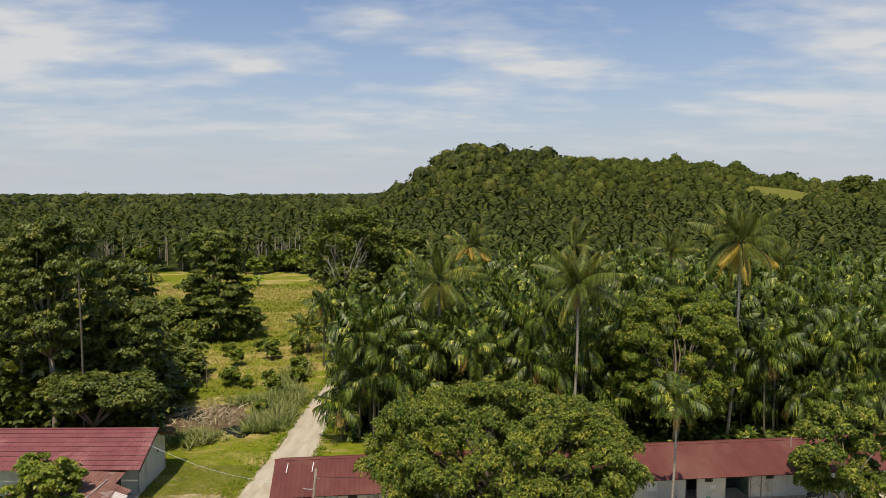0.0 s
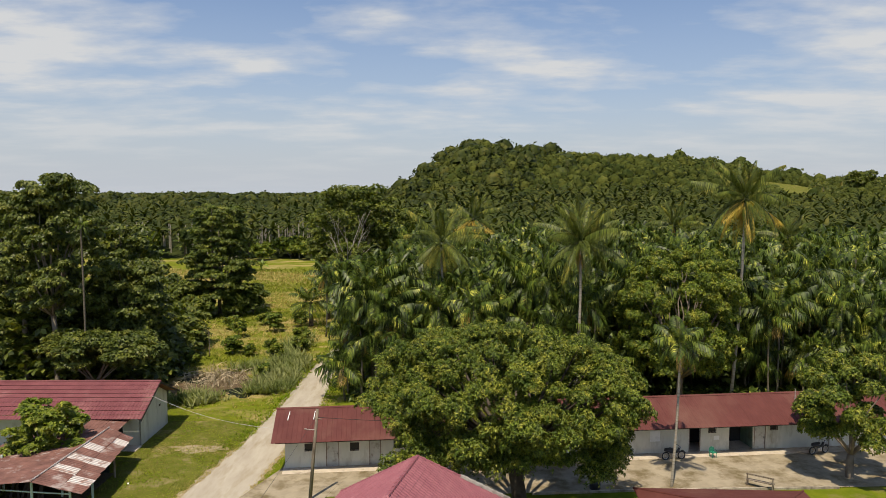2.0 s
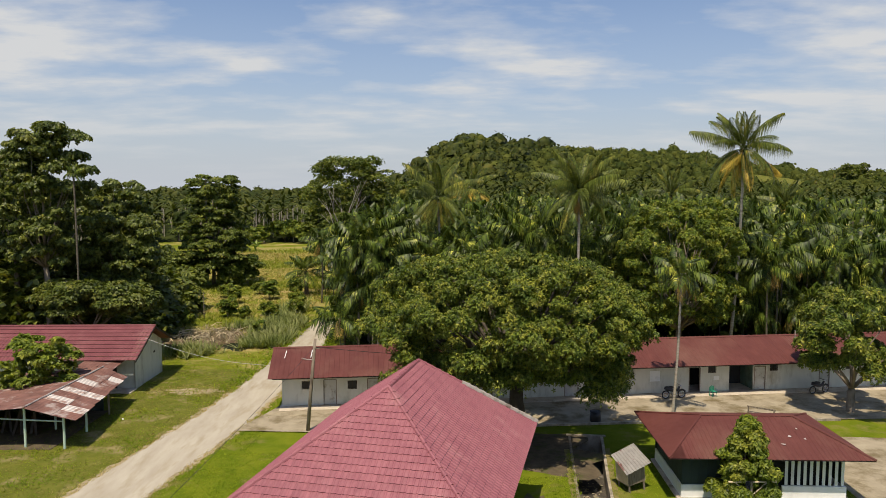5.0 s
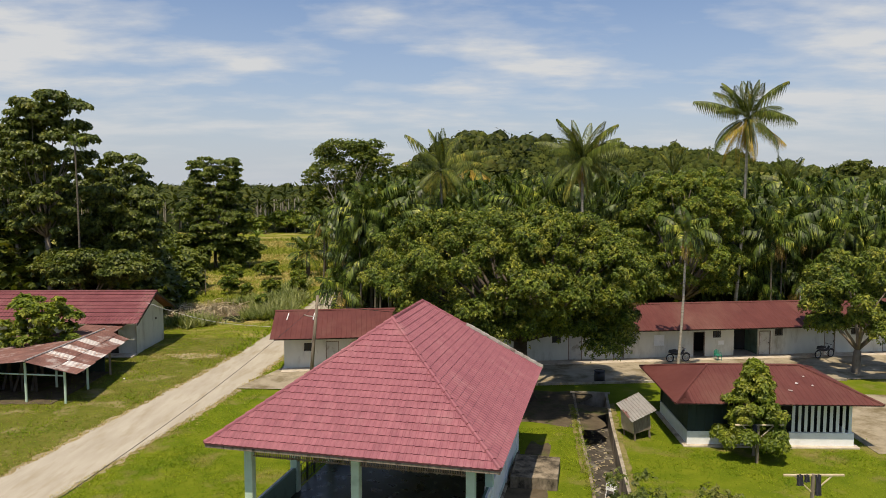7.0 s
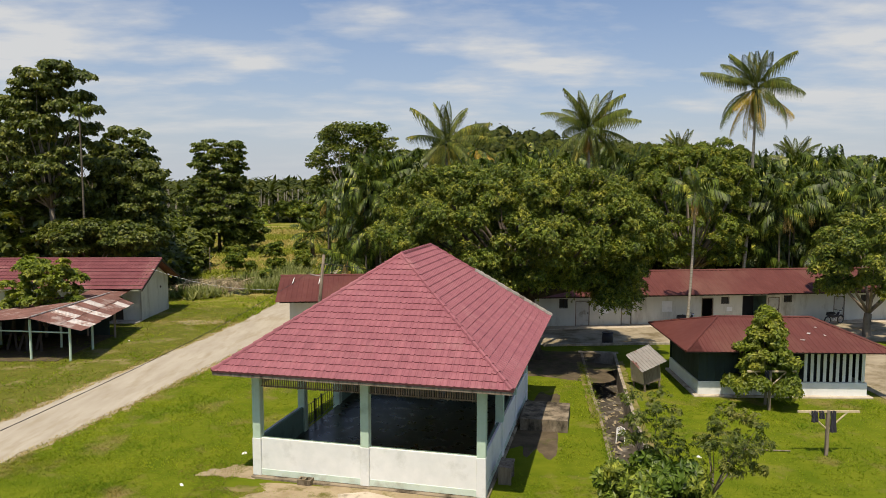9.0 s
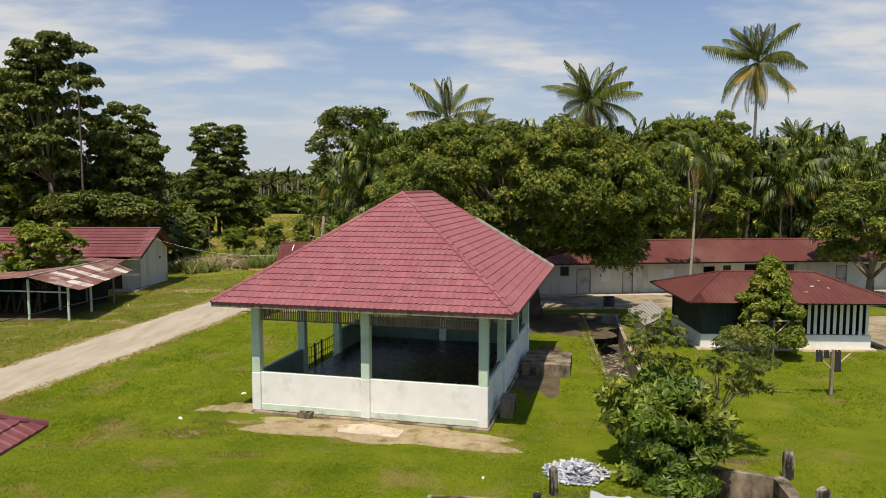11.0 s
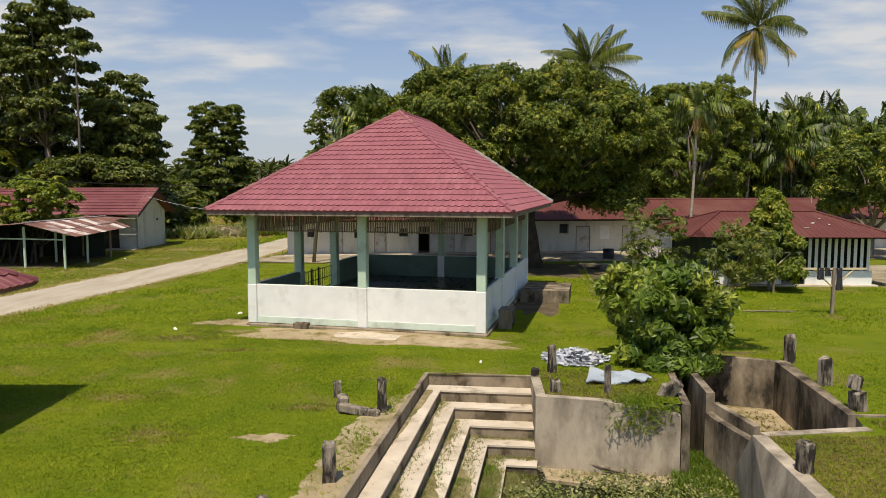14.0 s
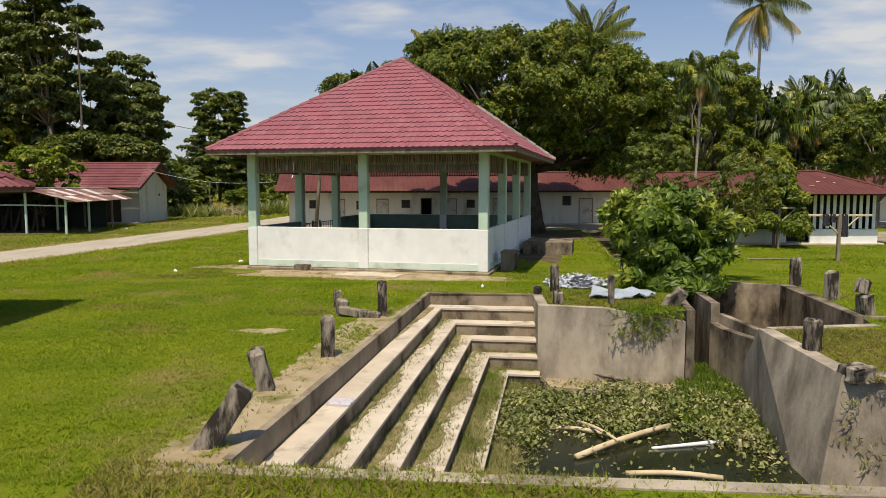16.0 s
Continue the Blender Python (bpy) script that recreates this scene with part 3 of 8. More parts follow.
def build_pond():
    b = Vector((-1.15, 20.8))
    u, w = Vector((0.9925, -0.122)), Vector((-0.153, -0.988))
    at = lambda i, j: tuple(b + i * u + j * w)
    stairs = thing("pond_stairs", "weathered concrete steps leading down into the pond", "stairs", kind="structure")
    left, tb, rise = STEP_EDGES, 0.5, 0.33
    for k in range(1, 6):
        a0, a1, b0, b1 = left[k - 1], left[k], tb * (k - 1), tb * k
        ring = [at(a0, b0), at(a0, 12.8), at(a1, 12.8), at(a1, b1), at(3.27, b1), at(3.27, b0)]
        g = Geo().prism(ring, -2.7, -rise * k - 0.05)
        part("riser_block", g, M_RISER, stairs, "stained concrete step with its side shade in the colour")
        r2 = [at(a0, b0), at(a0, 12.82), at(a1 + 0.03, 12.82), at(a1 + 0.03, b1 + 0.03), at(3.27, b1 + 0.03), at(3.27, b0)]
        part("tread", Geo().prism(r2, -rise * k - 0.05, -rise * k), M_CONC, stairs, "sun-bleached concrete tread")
    r = random.Random(77)
    for k in range(5):
        t0, t1 = 0.5 * k + 0.55, 12.7
        edge, inner = [], []
        for i in range(60):
            t = t0 + (t1 - t0) * i / 59
            wide = 0.05 + 0.05 * k + (0.06 + 0.03 * k) * (math.sin(t * 1.7 + k * 1.9) + math.sin(t * 0.8 + k)) + r.uniform(-0.05, 0.05)
            if k == 0:
                wide = 0.26 - 0.05 * t + r.uniform(-0.04, 0.04)
            edge.append(at(left[k] + 0.02, t))
            inner.append(at(left[k] + 0.02 + min(max(wide, 0.01), 0.44), t))
        strip(edge, inner, -rise * (k + 1) + 0.012, "step_soil", M_STEPSOIL, "washed-in brown soil in the corner of a step", "earth")
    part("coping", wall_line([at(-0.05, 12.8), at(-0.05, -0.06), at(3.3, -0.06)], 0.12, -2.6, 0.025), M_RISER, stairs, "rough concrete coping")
    solid("pond_bank_wall", wall_line([(1.95, 20.3), (1.85, 18.45), (3.4, 18.1), (5.3, 17.8)], 0.26, -2.7, [0.03, 0.06, 0.04, -0.25]), M_CONC_DARK, "stained concrete retaining wall of the pond bank", "wall", kind="structure")
    # the terrace wall leans a little into the pond and runs out in a slope towards the channel
    d, e, h = Vector((6.13, 15.53, 0.03)), Vector((5.86, 11.75, 0.03)), Vector((8.7, 11.25, 0.03))
    side = Geo()
    for p, q, pb, qb, back in ((d, e, Vector((6.75, 18.7, -2.7)), Vector((5.35, 11.6, -2.7)), Vector((0.32, -0.02, 0))), (e, h, Vector((5.35, 11.6, -2.7)), Vector((8.7, 11.0, -2.7)), Vector((0.05, 0.32, 0)))):
        k = len(side.v)
        side.v += [tuple(w_) for w_ in (p, q, q + back, p + back, pb, qb, qb + back + Vector((0.2, 0.2, 0)), pb + back + Vector((0.2, 0.0, 0)))]
        side.f += [tuple(k + j for j in t) for t in ((0, 3, 2, 1), (0, 1, 5, 4), (2, 3, 7, 6), (1, 2, 6, 5), (3, 0, 4, 7))]
    solid("pond_side_wall", side, M_CONC_DARK, "blotched concrete pond wall with a broad top", "wall", kind="structure")
    solid("pond_side_wall", wall_line([(8.7, 11.35), (8.7, 6.9)], 0.3, -2.7, 0.02), M_CONC_DARK, "blotched concrete pond wall with a broad top", "wall", kind="structure")
    solid("basin_wall", wall_line([(9.0, 16.0), (6.42, 15.62)], 0.26, -2.7, 0.02), M_CONC_DARK, "low concrete wall between basin and terrace", "wall", kind="structure")
    solid("channel_wall", wall_line([(5.42, 17.7), (6.03, 20.9), (6.35, 24.7)], 0.2, -2.7, 0.04), M_BLACKWALL, "narrow concrete wall lining the drain mouth", "wall", kind="structure")
    solid("channel_wall", wall_line([(7.3, 24.2), (6.95, 22.9), (6.66, 20.9), (6.38, 18.65)], 0.22, -2.7, [0.02, 0.04, 0.06, 0.06]), M_BLACKWALL, "narrow mossy concrete wall lining the drain mouth", "wall", kind="structure")
    solid("basin_wall", wall_line([(7.0, 23.1), (8.5, 22.72), (9.88, 22.1), (9.12, 16.9), (11.2, 16.75)], 0.22, -2.7, 0.05), M_BLACKWALL, "black stained concrete basin wall", "wall", kind="structure")
    solid("sluice_wall", wall_line([(6.3, 18.55), (6.42, 18.2), (6.62, 16.15)], 0.22, -2.7, [-0.42, -0.5, -0.42]), M_BLACKWALL, "low broken concrete sluice wall", "wall", kind="structure")
    solid("sluice_wall", wall_line([(6.55, 18.75), (7.05, 17.35)], 0.18, -2.0, [-0.22, -0.4]), M_BLACKWALL, "broken upper piece of the sluice wall", "wall", kind="structure")
    solid("basin_floor", Geo().prism([(6.6, 15.75), (9.0, 16.1), (9.2, 17.0), (9.8, 22.05), (7.1, 23.0), (6.5, 18.3)], -2.7, -1.5), M_DIRT, "dry earthy basin floor", "floor", kind="structure")
    water = [(-3.1, 8.0), (-0.4, 20.3), (2.0, 20.2), (2.0, 18.5), (5.3, 17.8), (6.0, 20.9), (6.6, 20.9), (6.5, 16.0), (5.6, 11.7), (8.6, 11.3), (8.6, 7.0)]
    solid("silt_ledge", Geo().prism([(1.9, 17.55), (3.2, 17.15), (4.6, 17.1), (5.3, 17.3), (5.35, 17.75), (3.4, 18.0), (1.9, 18.35)], -2.6, -1.84), M_DIRT, "ledge of silt and litter at the wall foot", "earth", kind="structure")
    solid("pond_water", Geo().prism(water[::-1], -2.6, -1.92), M_WATER, "still dark green pond water", "water", kind="structure")
    solid("pond_wall_front", wall_line([(-3.5, 7.9), (8.7, 6.9)], 0.25, -2.7, 0.02), M_CONC_DARK, "near concrete edge of the pond in the grass", "wall", kind="structure")


def build_drain():
    solid("channel_wall", wall_line([(6.0, 23.1), (6.2, 28.3), (7.1, 35.0), (7.8, 40.9), (8.9, 49.3)], 0.16, -2.4, [0.2, 0.04, 0.04, 0.04, 0.04]), M_RISER, "narrow concrete wall lining the drain", "wall", kind="structure")
    solid("channel_wall", wall_line([(11.15, 49.0), (9.95, 42.0), (9.25, 37.5), (8.55, 33.0), (7.6, 26.0), (6.8, 22.6)], 0.18, -2.4, [0.05, 0.05, 0.05, 0.05, 0.05, 0.25]), M_CONC_DARK, "narrow mossy concrete wall lining the drain", "wall", kind="structure")
    bed = [(5.4, 19.0), (6.0, 24.0), (6.2, 28.3), (7.1, 35.0), (7.8, 40.9), (8.9, 49.3), (11.2, 49.0), (10.0, 42.0), (9.3, 37.5), (8.6, 33.0), (7.6, 26.0), (6.9, 23.0), (6.2, 19.0)]
    solid("drain_bed", Geo().prism(bed[::-1], -2.6, -1.15), material("drain_mud", (0.035, 0.03, 0.022), (0.085, 0.07, 0.05), 2.0, 0.8, bump=0.6, bump_scale=8, stain=(0.2, 0.18, 0.15), stain_scale=1.5), "muddy drain bed with litter", "drain", kind="structure")
    solid("channel_wall", wall_line([(8.7, 49.25), (11.4, 48.95)], 0.2, -2.7, 0.1), M_CONC_DARK, "concrete head wall of the drain", "wall", kind="structure")


def build_drain_litter():
    g = np.random.default_rng(57)
    n = 260
    t = g.random(n)
    at = np.column_stack((6.5 + 3.2 * t + g.normal(0, 0.45, n), 25 + 22 * t, -1.13 + 0.05 * g.random(n)))
    q4 = np.array([(-0.12, -0.05, 0), (0.12, -0.05, 0.02), (0.1, 0.06, 0.0), (-0.1, 0.05, 0.03)])
    v, f = spread(q4, np.array([(0, 1, 2), (0, 2, 3)]), turns(g.uniform(0, 6.28, n), g.normal(0, 0.3, n), g.normal(0, 0.3, n)), g.uniform(0.4, 1.3, n), at)
    solid("drain_litter", big_mesh("drain_litter", v, f, M_DEADREED), M_DEADREED, "pale scraps of litter on the muddy drain bed", "litter", kind="stuff")


def build_verges():
    left = [(7.1, 35.0), (7.8, 40.9), (8.5, 46.5)]
    right = [(10.75, 46.6), (9.95, 42.0), (9.25, 37.5), (8.55, 33.0), (7.65, 26.2)][::-1]
    strip(wavy([(x - 0.42, y) for x, y in left], 16, 0.07, 61), wavy([(x - 0.08, y) for x, y in left], 16, 0.0, 62), 0.03, "drain_verge", M_WORN, "trodden earth verge of the drain", "earth")
    strip(wavy([(x + 0.1, y) for x, y in right], 16, 0.0, 63), wavy([(x + 0.42, y) for x, y in right], 16, 0.07, 64), 0.03, "drain_verge", M_WORN, "trodden earth verge of the drain", "earth")


made = names()
build_pond()
settle(made)
build_drain()
build_verges()


# ---- buildings ----
def wall_pieces(g, length, height, thick, openings, y=0.0):
    """A wall along +x from 0 to length with openings (x0, x1, z0, z1) through it."""
    xs = sorted({0.0, length, *[o[0] for o in openings], *[o[1] for o in openings]})
    for a, b in zip(xs, xs[1:]):
        mid = (a + b) / 2
        cuts = sorted((o[2], o[3]) for o in openings if o[0] < mid < o[1])
        z = 0.0
        for lo, hi in cuts + [(height, height)]:
            if lo > z + 0.01:
                g.box(mid, y + thick / 2, z, b - a, thick, lo - z)
            z = hi
    return g


def wave_sheet(a, b, c, d, n, amp, rows=1):
    """A ribbed roof sheet: a, b the lower edge, c, d the upper edge over b and a; n ribs, real thickness."""
    a, b, c, d = (Vector(p) for p in (a, b, c, d))
    nor = (b - a).cross(d - a).normalized()
    g = Geo()
    seg = [0.0]
    for i in range(n):
        seg += [(i + q) / n for q in (0.62, 0.72, 0.9, 1.0)]
    up = [0] + [q for _ in range(n) for q in (0, 1, 1, 0)]
    for s, off in ((1, 0.0), (-1, -0.015)):
        k = len(g.v)
        for j in range(rows + 1):
            t = j / rows
            for x, h in zip(seg, up):
                g.v.append(tuple(a.lerp(b, x).lerp(d.lerp(c, x), t) + nor * (h * amp + off)))
        m = len(seg)
        for j in range(rows):
            for i in range(m - 1):
                q = (k + j * m + i, k + j * m + i + 1, k + (j + 1) * m + i + 1, k + (j + 1) * m + i)
                g.f.append(q if s > 0 else q[::-1])
    m = len(seg)
    half = m * (rows + 1)
    for i in range(m - 1):
        g.f.append((i + 1, i, half + i, half + i + 1))
    return g


def tile_template(w, l):
    """One pressed roof tile, w wide and l long up the slope: a roll, a flat pan and a turned-down front lip."""
    prof = [(0, 0.0), (0.1, 0.02), (0.2, 0.028), (0.32, 0.02), (0.44, 0.0), (0.72, -0.004), (1.0, 0.0)]
    v = []
    for y, dz in ((-0.03, -0.015), (-0.03, 0.036), (l * 1.0, 0.0)):
        v += [(x * w, y, h + dz) for x, h in prof]
    n = len(prof)
    f = [(r * n + i, r * n + i + 1, (r + 1) * n + i + 1, (r + 1) * n + i) for r in (0, 1) for i in range(n - 1)]
    return v, f


def tiled_slope(roof, a, b, c, d, mat, courses, tile_w, near=300, first=True):
    """Tiles over a roof slope whose lower edge runs a-b and whose upper edge runs d-c. The nearest whole tiles are single pieces."""
    a, b, c, d = (Vector(p) for p in (a, b, c, d))
    ex = (b - a).normalized()
    ey = (d - a) - (d - a).dot(ex) * ex
    rise = ey.length
    ey.normalize()
    ez = ex.cross(ey)
    frame_m = Matrix((ex, ey, ez)).transposed().to_4x4()
    wide, l = (b - a).length, rise / courses
    lx, rx = (d - a).dot(ex), (c - a).dot(ex)
    v, f = tile_template(tile_w, l)
    me = Geo().add(v, f).mesh("tile")
    me.materials.append(mat)
    rest, count = Geo(), 0
    for j in range(courses):
        y = j * l
        lo, hi = lx * y / rise, wide + (rx - wide) * y / rise
        lo2, hi2 = lx * (y + l) / rise, wide + (rx - wide) * (y + l) / rise
        i0, i1 = int(math.floor(min(lo, lo2) / tile_w)), int(math.ceil(max(hi, hi2) / tile_w))
        for i in range(i0, i1):
            x = i * tile_w
            whole = x >= max(lo, lo2) and x + tile_w <= min(hi, hi2)
            if whole and first and count < near:
                ob = new("tile", me)
                ob.parent = roof
                jit = Matrix.Rotation(random.uniform(-0.006, 0.006), 4, "X") @ Matrix.Rotation(random.uniform(-0.006, 0.006), 4, "Z")
                ob.matrix_basis = Matrix.Translation(a + ex * x + ey * y + ez * 0.012) @ frame_m @ jit
                count += 1
                continue
            vv = []
            for p in v:
                yy = y + p[1]
                t = min(max(yy / rise, 0), 1)
                xx = min(max(x + p[0], lx * t), wide + (rx - wide) * t)
                vv.append(tuple(a + ex * xx + ey * yy + ez * (p[2] + 0.012)))
            if max(p[0] for p in v) + x > min(lo, lo2) and x < max(hi, hi2):
                rest.add(vv, f)
    if rest.v:
        tagged(part("joined_tiles", rest, mat, roof), kind="stuff")


def hip_roof(parent, w, l, z, top, r0, r1, mat, courses, tile_w, near, old_hip=False):
    """A hipped roof of eaves w x l at height z; the ridge runs along y from r0 to r1. Decking, tiles, caps."""
    roof = part("roof", Geo().add(
        [(-w / 2, -l / 2, z), (w / 2, -l / 2, z), (w / 2, l / 2, z), (-w / 2, l / 2, z), (0, r0, top), (0, r1, top),
         (-w / 2, -l / 2, z - 0.06), (w / 2, -l / 2, z - 0.06), (w / 2, l / 2, z - 0.06), (-w / 2, l / 2, z - 0.06)],
        [(0, 1, 4), (1, 2, 5, 4), (2, 3, 5), (3, 0, 4, 5), (9, 8, 7, 6), (0, 6, 7, 1), (1, 7, 8, 2), (2, 8, 9, 3), (3, 9, 6, 0)]), mat, parent, "dusty rose-red pressed metal tiles")
    e = [(-w / 2, -l / 2, z), (w / 2, -l / 2, z), (w / 2, l / 2, z), (-w / 2, l / 2, z)]
    p, q = (0, r0, top), (0, r1, top)
    tiled_slope(roof, e[0], e[1], p, p, mat, courses, tile_w, near)
    tiled_slope(roof, e[1], e[2], q, p, mat, courses, tile_w, 0, False)
    tiled_slope(roof, e[2], e[3], q, q, mat, courses, tile_w, 0, False)
    tiled_slope(roof, e[3], e[0], p, q, mat, courses, tile_w, 0, False)
    for s, t in ((e[0], p), (e[1], p), (e[2], q), (e[3], q), (p, q)):
        n = max(2, int((Vector(t) - Vector(s)).length / 0.45))
        for i in range(n):
            a, b = Vector(s).lerp(Vector(t), i / n), Vector(s).lerp(Vector(t), (i + 1.12) / n)
            grey = old_hip and s == e[2] and i < 0.62 * n
            part("hip_cap", Geo().tube([a + Vector((0, 0, 0.02)), b + Vector((0, 0, 0.0))], [0.17, 0.15] if grey else [0.1, 0.085], 8), M_LICHEN if grey else mat, roof, "grey lichen-crusted hip cap" if grey else "")
    return roof


def place(x, y, deg, z=0.0):
    return pose(x, y, z, 0, 0, deg)


def build_pavilion():
    w, l, z, top = 11.6, 14.75, 4.5, 8.6
    hw, hl = 4.52, 6.2
    pav = thing("open_pavilion", "open-sided meeting pavilion with white parapet walls and red hipped tile roof", "pavilion", place(-2.26, 32.75, -13.5, 0.0))
    base = Geo().box(0, 0, -0.3, 2 * hw + 0.5, 2 * hl + 0.5, 0.42, bevel=0.04)
    part("plinth", base, M_RISER, pav, "earth-stained concrete plinth")
    part("floor_slab", Geo().box(0, 0, 0.15, 2 * hw - 0.2, 2 * hl - 0.2, 0.35), M_FLOORTILE, pav, "dark glazed tile floor")
    xs, ys = (-hw, 0.0, hw), (-hl, -hl / 3, hl / 3, hl)
    spots = [(x, y) for x in xs for y in (ys[0], ys[3])] + [(x, y) for x in (xs[0], xs[2]) for y in ys[1:3]]
    for x, y in spots:
        post = part("post", Geo().box(x, y, 1.62, 0.34, 0.34, z - 1.66, bevel=0.02), M_GREEN, pav, "pale green painted square post")
        part("pilaster", Geo().box(x, y, 0.14, 0.37, 0.37, 1.5, bevel=0.02), M_GREEN if x < -1 and y > -5 else M_WHITE, pav, "painted post foot")
    # parapet pieces between the posts; the left side is left open for the gate in its middle bay
    for (x0, y0), (x1, y1), skip in (((-hw, -hl), (0, -hl), 0), ((0, -hl), (hw, -hl), 0), ((hw, -hl), (hw, ys[1]), 0), ((hw, ys[1]), (hw, ys[2]), 0),
                                     ((hw, ys[2]), (hw, hl), 0), ((-hw, hl), (0, hl), 0), ((0, hl), (hw, hl), 0), ((-hw, -hl), (-hw, ys[1]), 0), ((-hw, ys[2]), (-hw, hl), 0)):
        ln = math.hypot(x1 - x0, y1 - y0) - 0.36
        cx, cy = (x0 + x1) / 2, (y0 + y1) / 2
        along = abs(x1 - x0) > 0.1
        out = -0.055 if cy == -hl or cx == -hw else 0.055
        sx, sy = (ln, 0.1) if along else (0.1, ln)
        dx, dy = (0, out) if along else (out, 0)
        part("parapet", Geo().box(cx + dx, cy + dy, 0.14, sx, sy, 1.5, bevel=0.012), M_WHITE, pav, "white limewashed parapet wall")
        part("parapet_lining", Geo().box(cx - dx * 1.0, cy - dy * 1.0, 0.14, sx, sy, 1.49), M_TEAL, pav, "green inner face of the parapet with shade in its colour")
        part("skirting", Geo().box(cx + dx * 2.1, cy + dy * 2.1, 0.14, sx if along else 0.03, 0.03 if along else sy, 0.24), M_BAND, pav, "pale green painted band at the wall foot")
    # ring beam, lattice of upright slats under the eaves
    beam = Geo()
    for s in (-1, 1):
        beam.box(0, s * hl, z - 0.16, 2 * hw + 0.3, 0.2, 0.16)
        beam.box(s * hw, 0, z - 0.16, 0.2, 2 * hl - 0.2, 0.16)
    part("ring_beam", beam, M_GREEN, pav)
    slat = Geo().box(0, 0, 0, 0.05, 0.02, 0.62).mesh("slat")
    slat.materials.append(M_SLAT)
    rails = Geo()
    for s in (-1, 1):
        rails.box(0, s * hl, z - 0.8, 2 * hw - 0.3, 0.05, 0.05)
        rails.box(s * hw, 0, z - 0.8, 0.05, 2 * hl - 0.3, 0.05)
    part("lattice_rail", rails, M_WOOD, pav, "thin timber rail under the slats")
    far_row = Geo()
    for i in range(92):
        x = -hw + 0.25 + i * (2 * hw - 0.5) / 91
        if abs(x) > 0.2:
            part("slat", slat, M_SLAT, pav, at=pose(x, -hl - 0.05, z - 0.8 + random.uniform(-0.03, 0.02), 0, random.uniform(-2, 2), 0))
            far_row.box(x, hl - 0.05, z - 0.8, 0.05, 0.02, 0.62)
    tagged(part("slat_row", far_row, M_SLAT, pav), "row of grey upright slats", kind="stuff")
    for s in (-1, 1):
        for i in range(100):
            y = -hl + 0.25 + i * (2 * hl - 0.5) / 99
            part("slat", slat, M_SLAT, pav, at=pose(s * hw + 0.05, y, z - 0.8 + random.uniform(-0.03, 0.02), random.uniform(-2, 2), 0, 90))
    part("soffit", Geo().box(0, 0, z - 0.02, w - 0.2, l - 0.2, 0.03), M_WOOD, pav, "grey weathered board soffit")
    for s in (-1, 1):
        part("fascia", Geo().box(0, s * (l / 2 - 0.04), z - 0.15, w - 0.02, 0.04, 0.17), M_WOOD, pav, "weathered fascia board")
        part("fascia", Geo().box(s * (w / 2 - 0.04), 0, z - 0.15, 0.04, l - 0.12, 0.17), M_WOOD, pav, "weathered fascia board")
    hip_roof(pav, w, l, z + 0.03, top, -1.4, 3.7, M_TILE, 21, 0.25, 300, True)
    # steel gate leaf in the open bay
    bars = Geo()
    for i in range(13):
        bars.box(-hw, ys[1] + 0.4 + i * 0.27, 0.55, 0.02, 0.02, 0.95)
    for zz in (0.55, 1.0, 1.48):
        bars.box(-hw, ys[1] + 2.0, zz, 0.03, 3.4, 0.03)
    for yy in (ys[1] + 1.3, ys[1] + 2.1):
        bars.box(-hw, yy, 0.5, 0.07, 0.07, 1.1)
    part("steel_gate", bars, M_BLACK, pav, "black steel bar gate")


def gable_sheets(parent, x0, x1, y_eave, z_eave, y_ridge, z_ridge, y_back, mat, ribs_m, amp, rows, width, name="roof_sheet"):
    n = max(1, round((x1 - x0) / width))
    for i in range(n):
        a, b = x0 + (x1 - x0) * i / n, x0 + (x1 - x0) * (i + 1) / n
        dz = random.uniform(-0.012, 0.012)
        ribs = max(2, round((b - a) / ribs_m))
        part(name, wave_sheet((a, y_eave + random.uniform(-.03, .03), z_eave + dz), (b, y_eave, z_eave + dz), (b, y_ridge, z_ridge + dz), (a, y_ridge, z_ridge + dz), ribs, amp, rows), mat, parent)
        part(name, wave_sheet((b, y_back, z_eave + dz), (a, y_back, z_eave + dz), (a, y_ridge, z_ridge + dz), (b, y_ridge, z_ridge + dz), ribs, amp, 1), mat, parent)


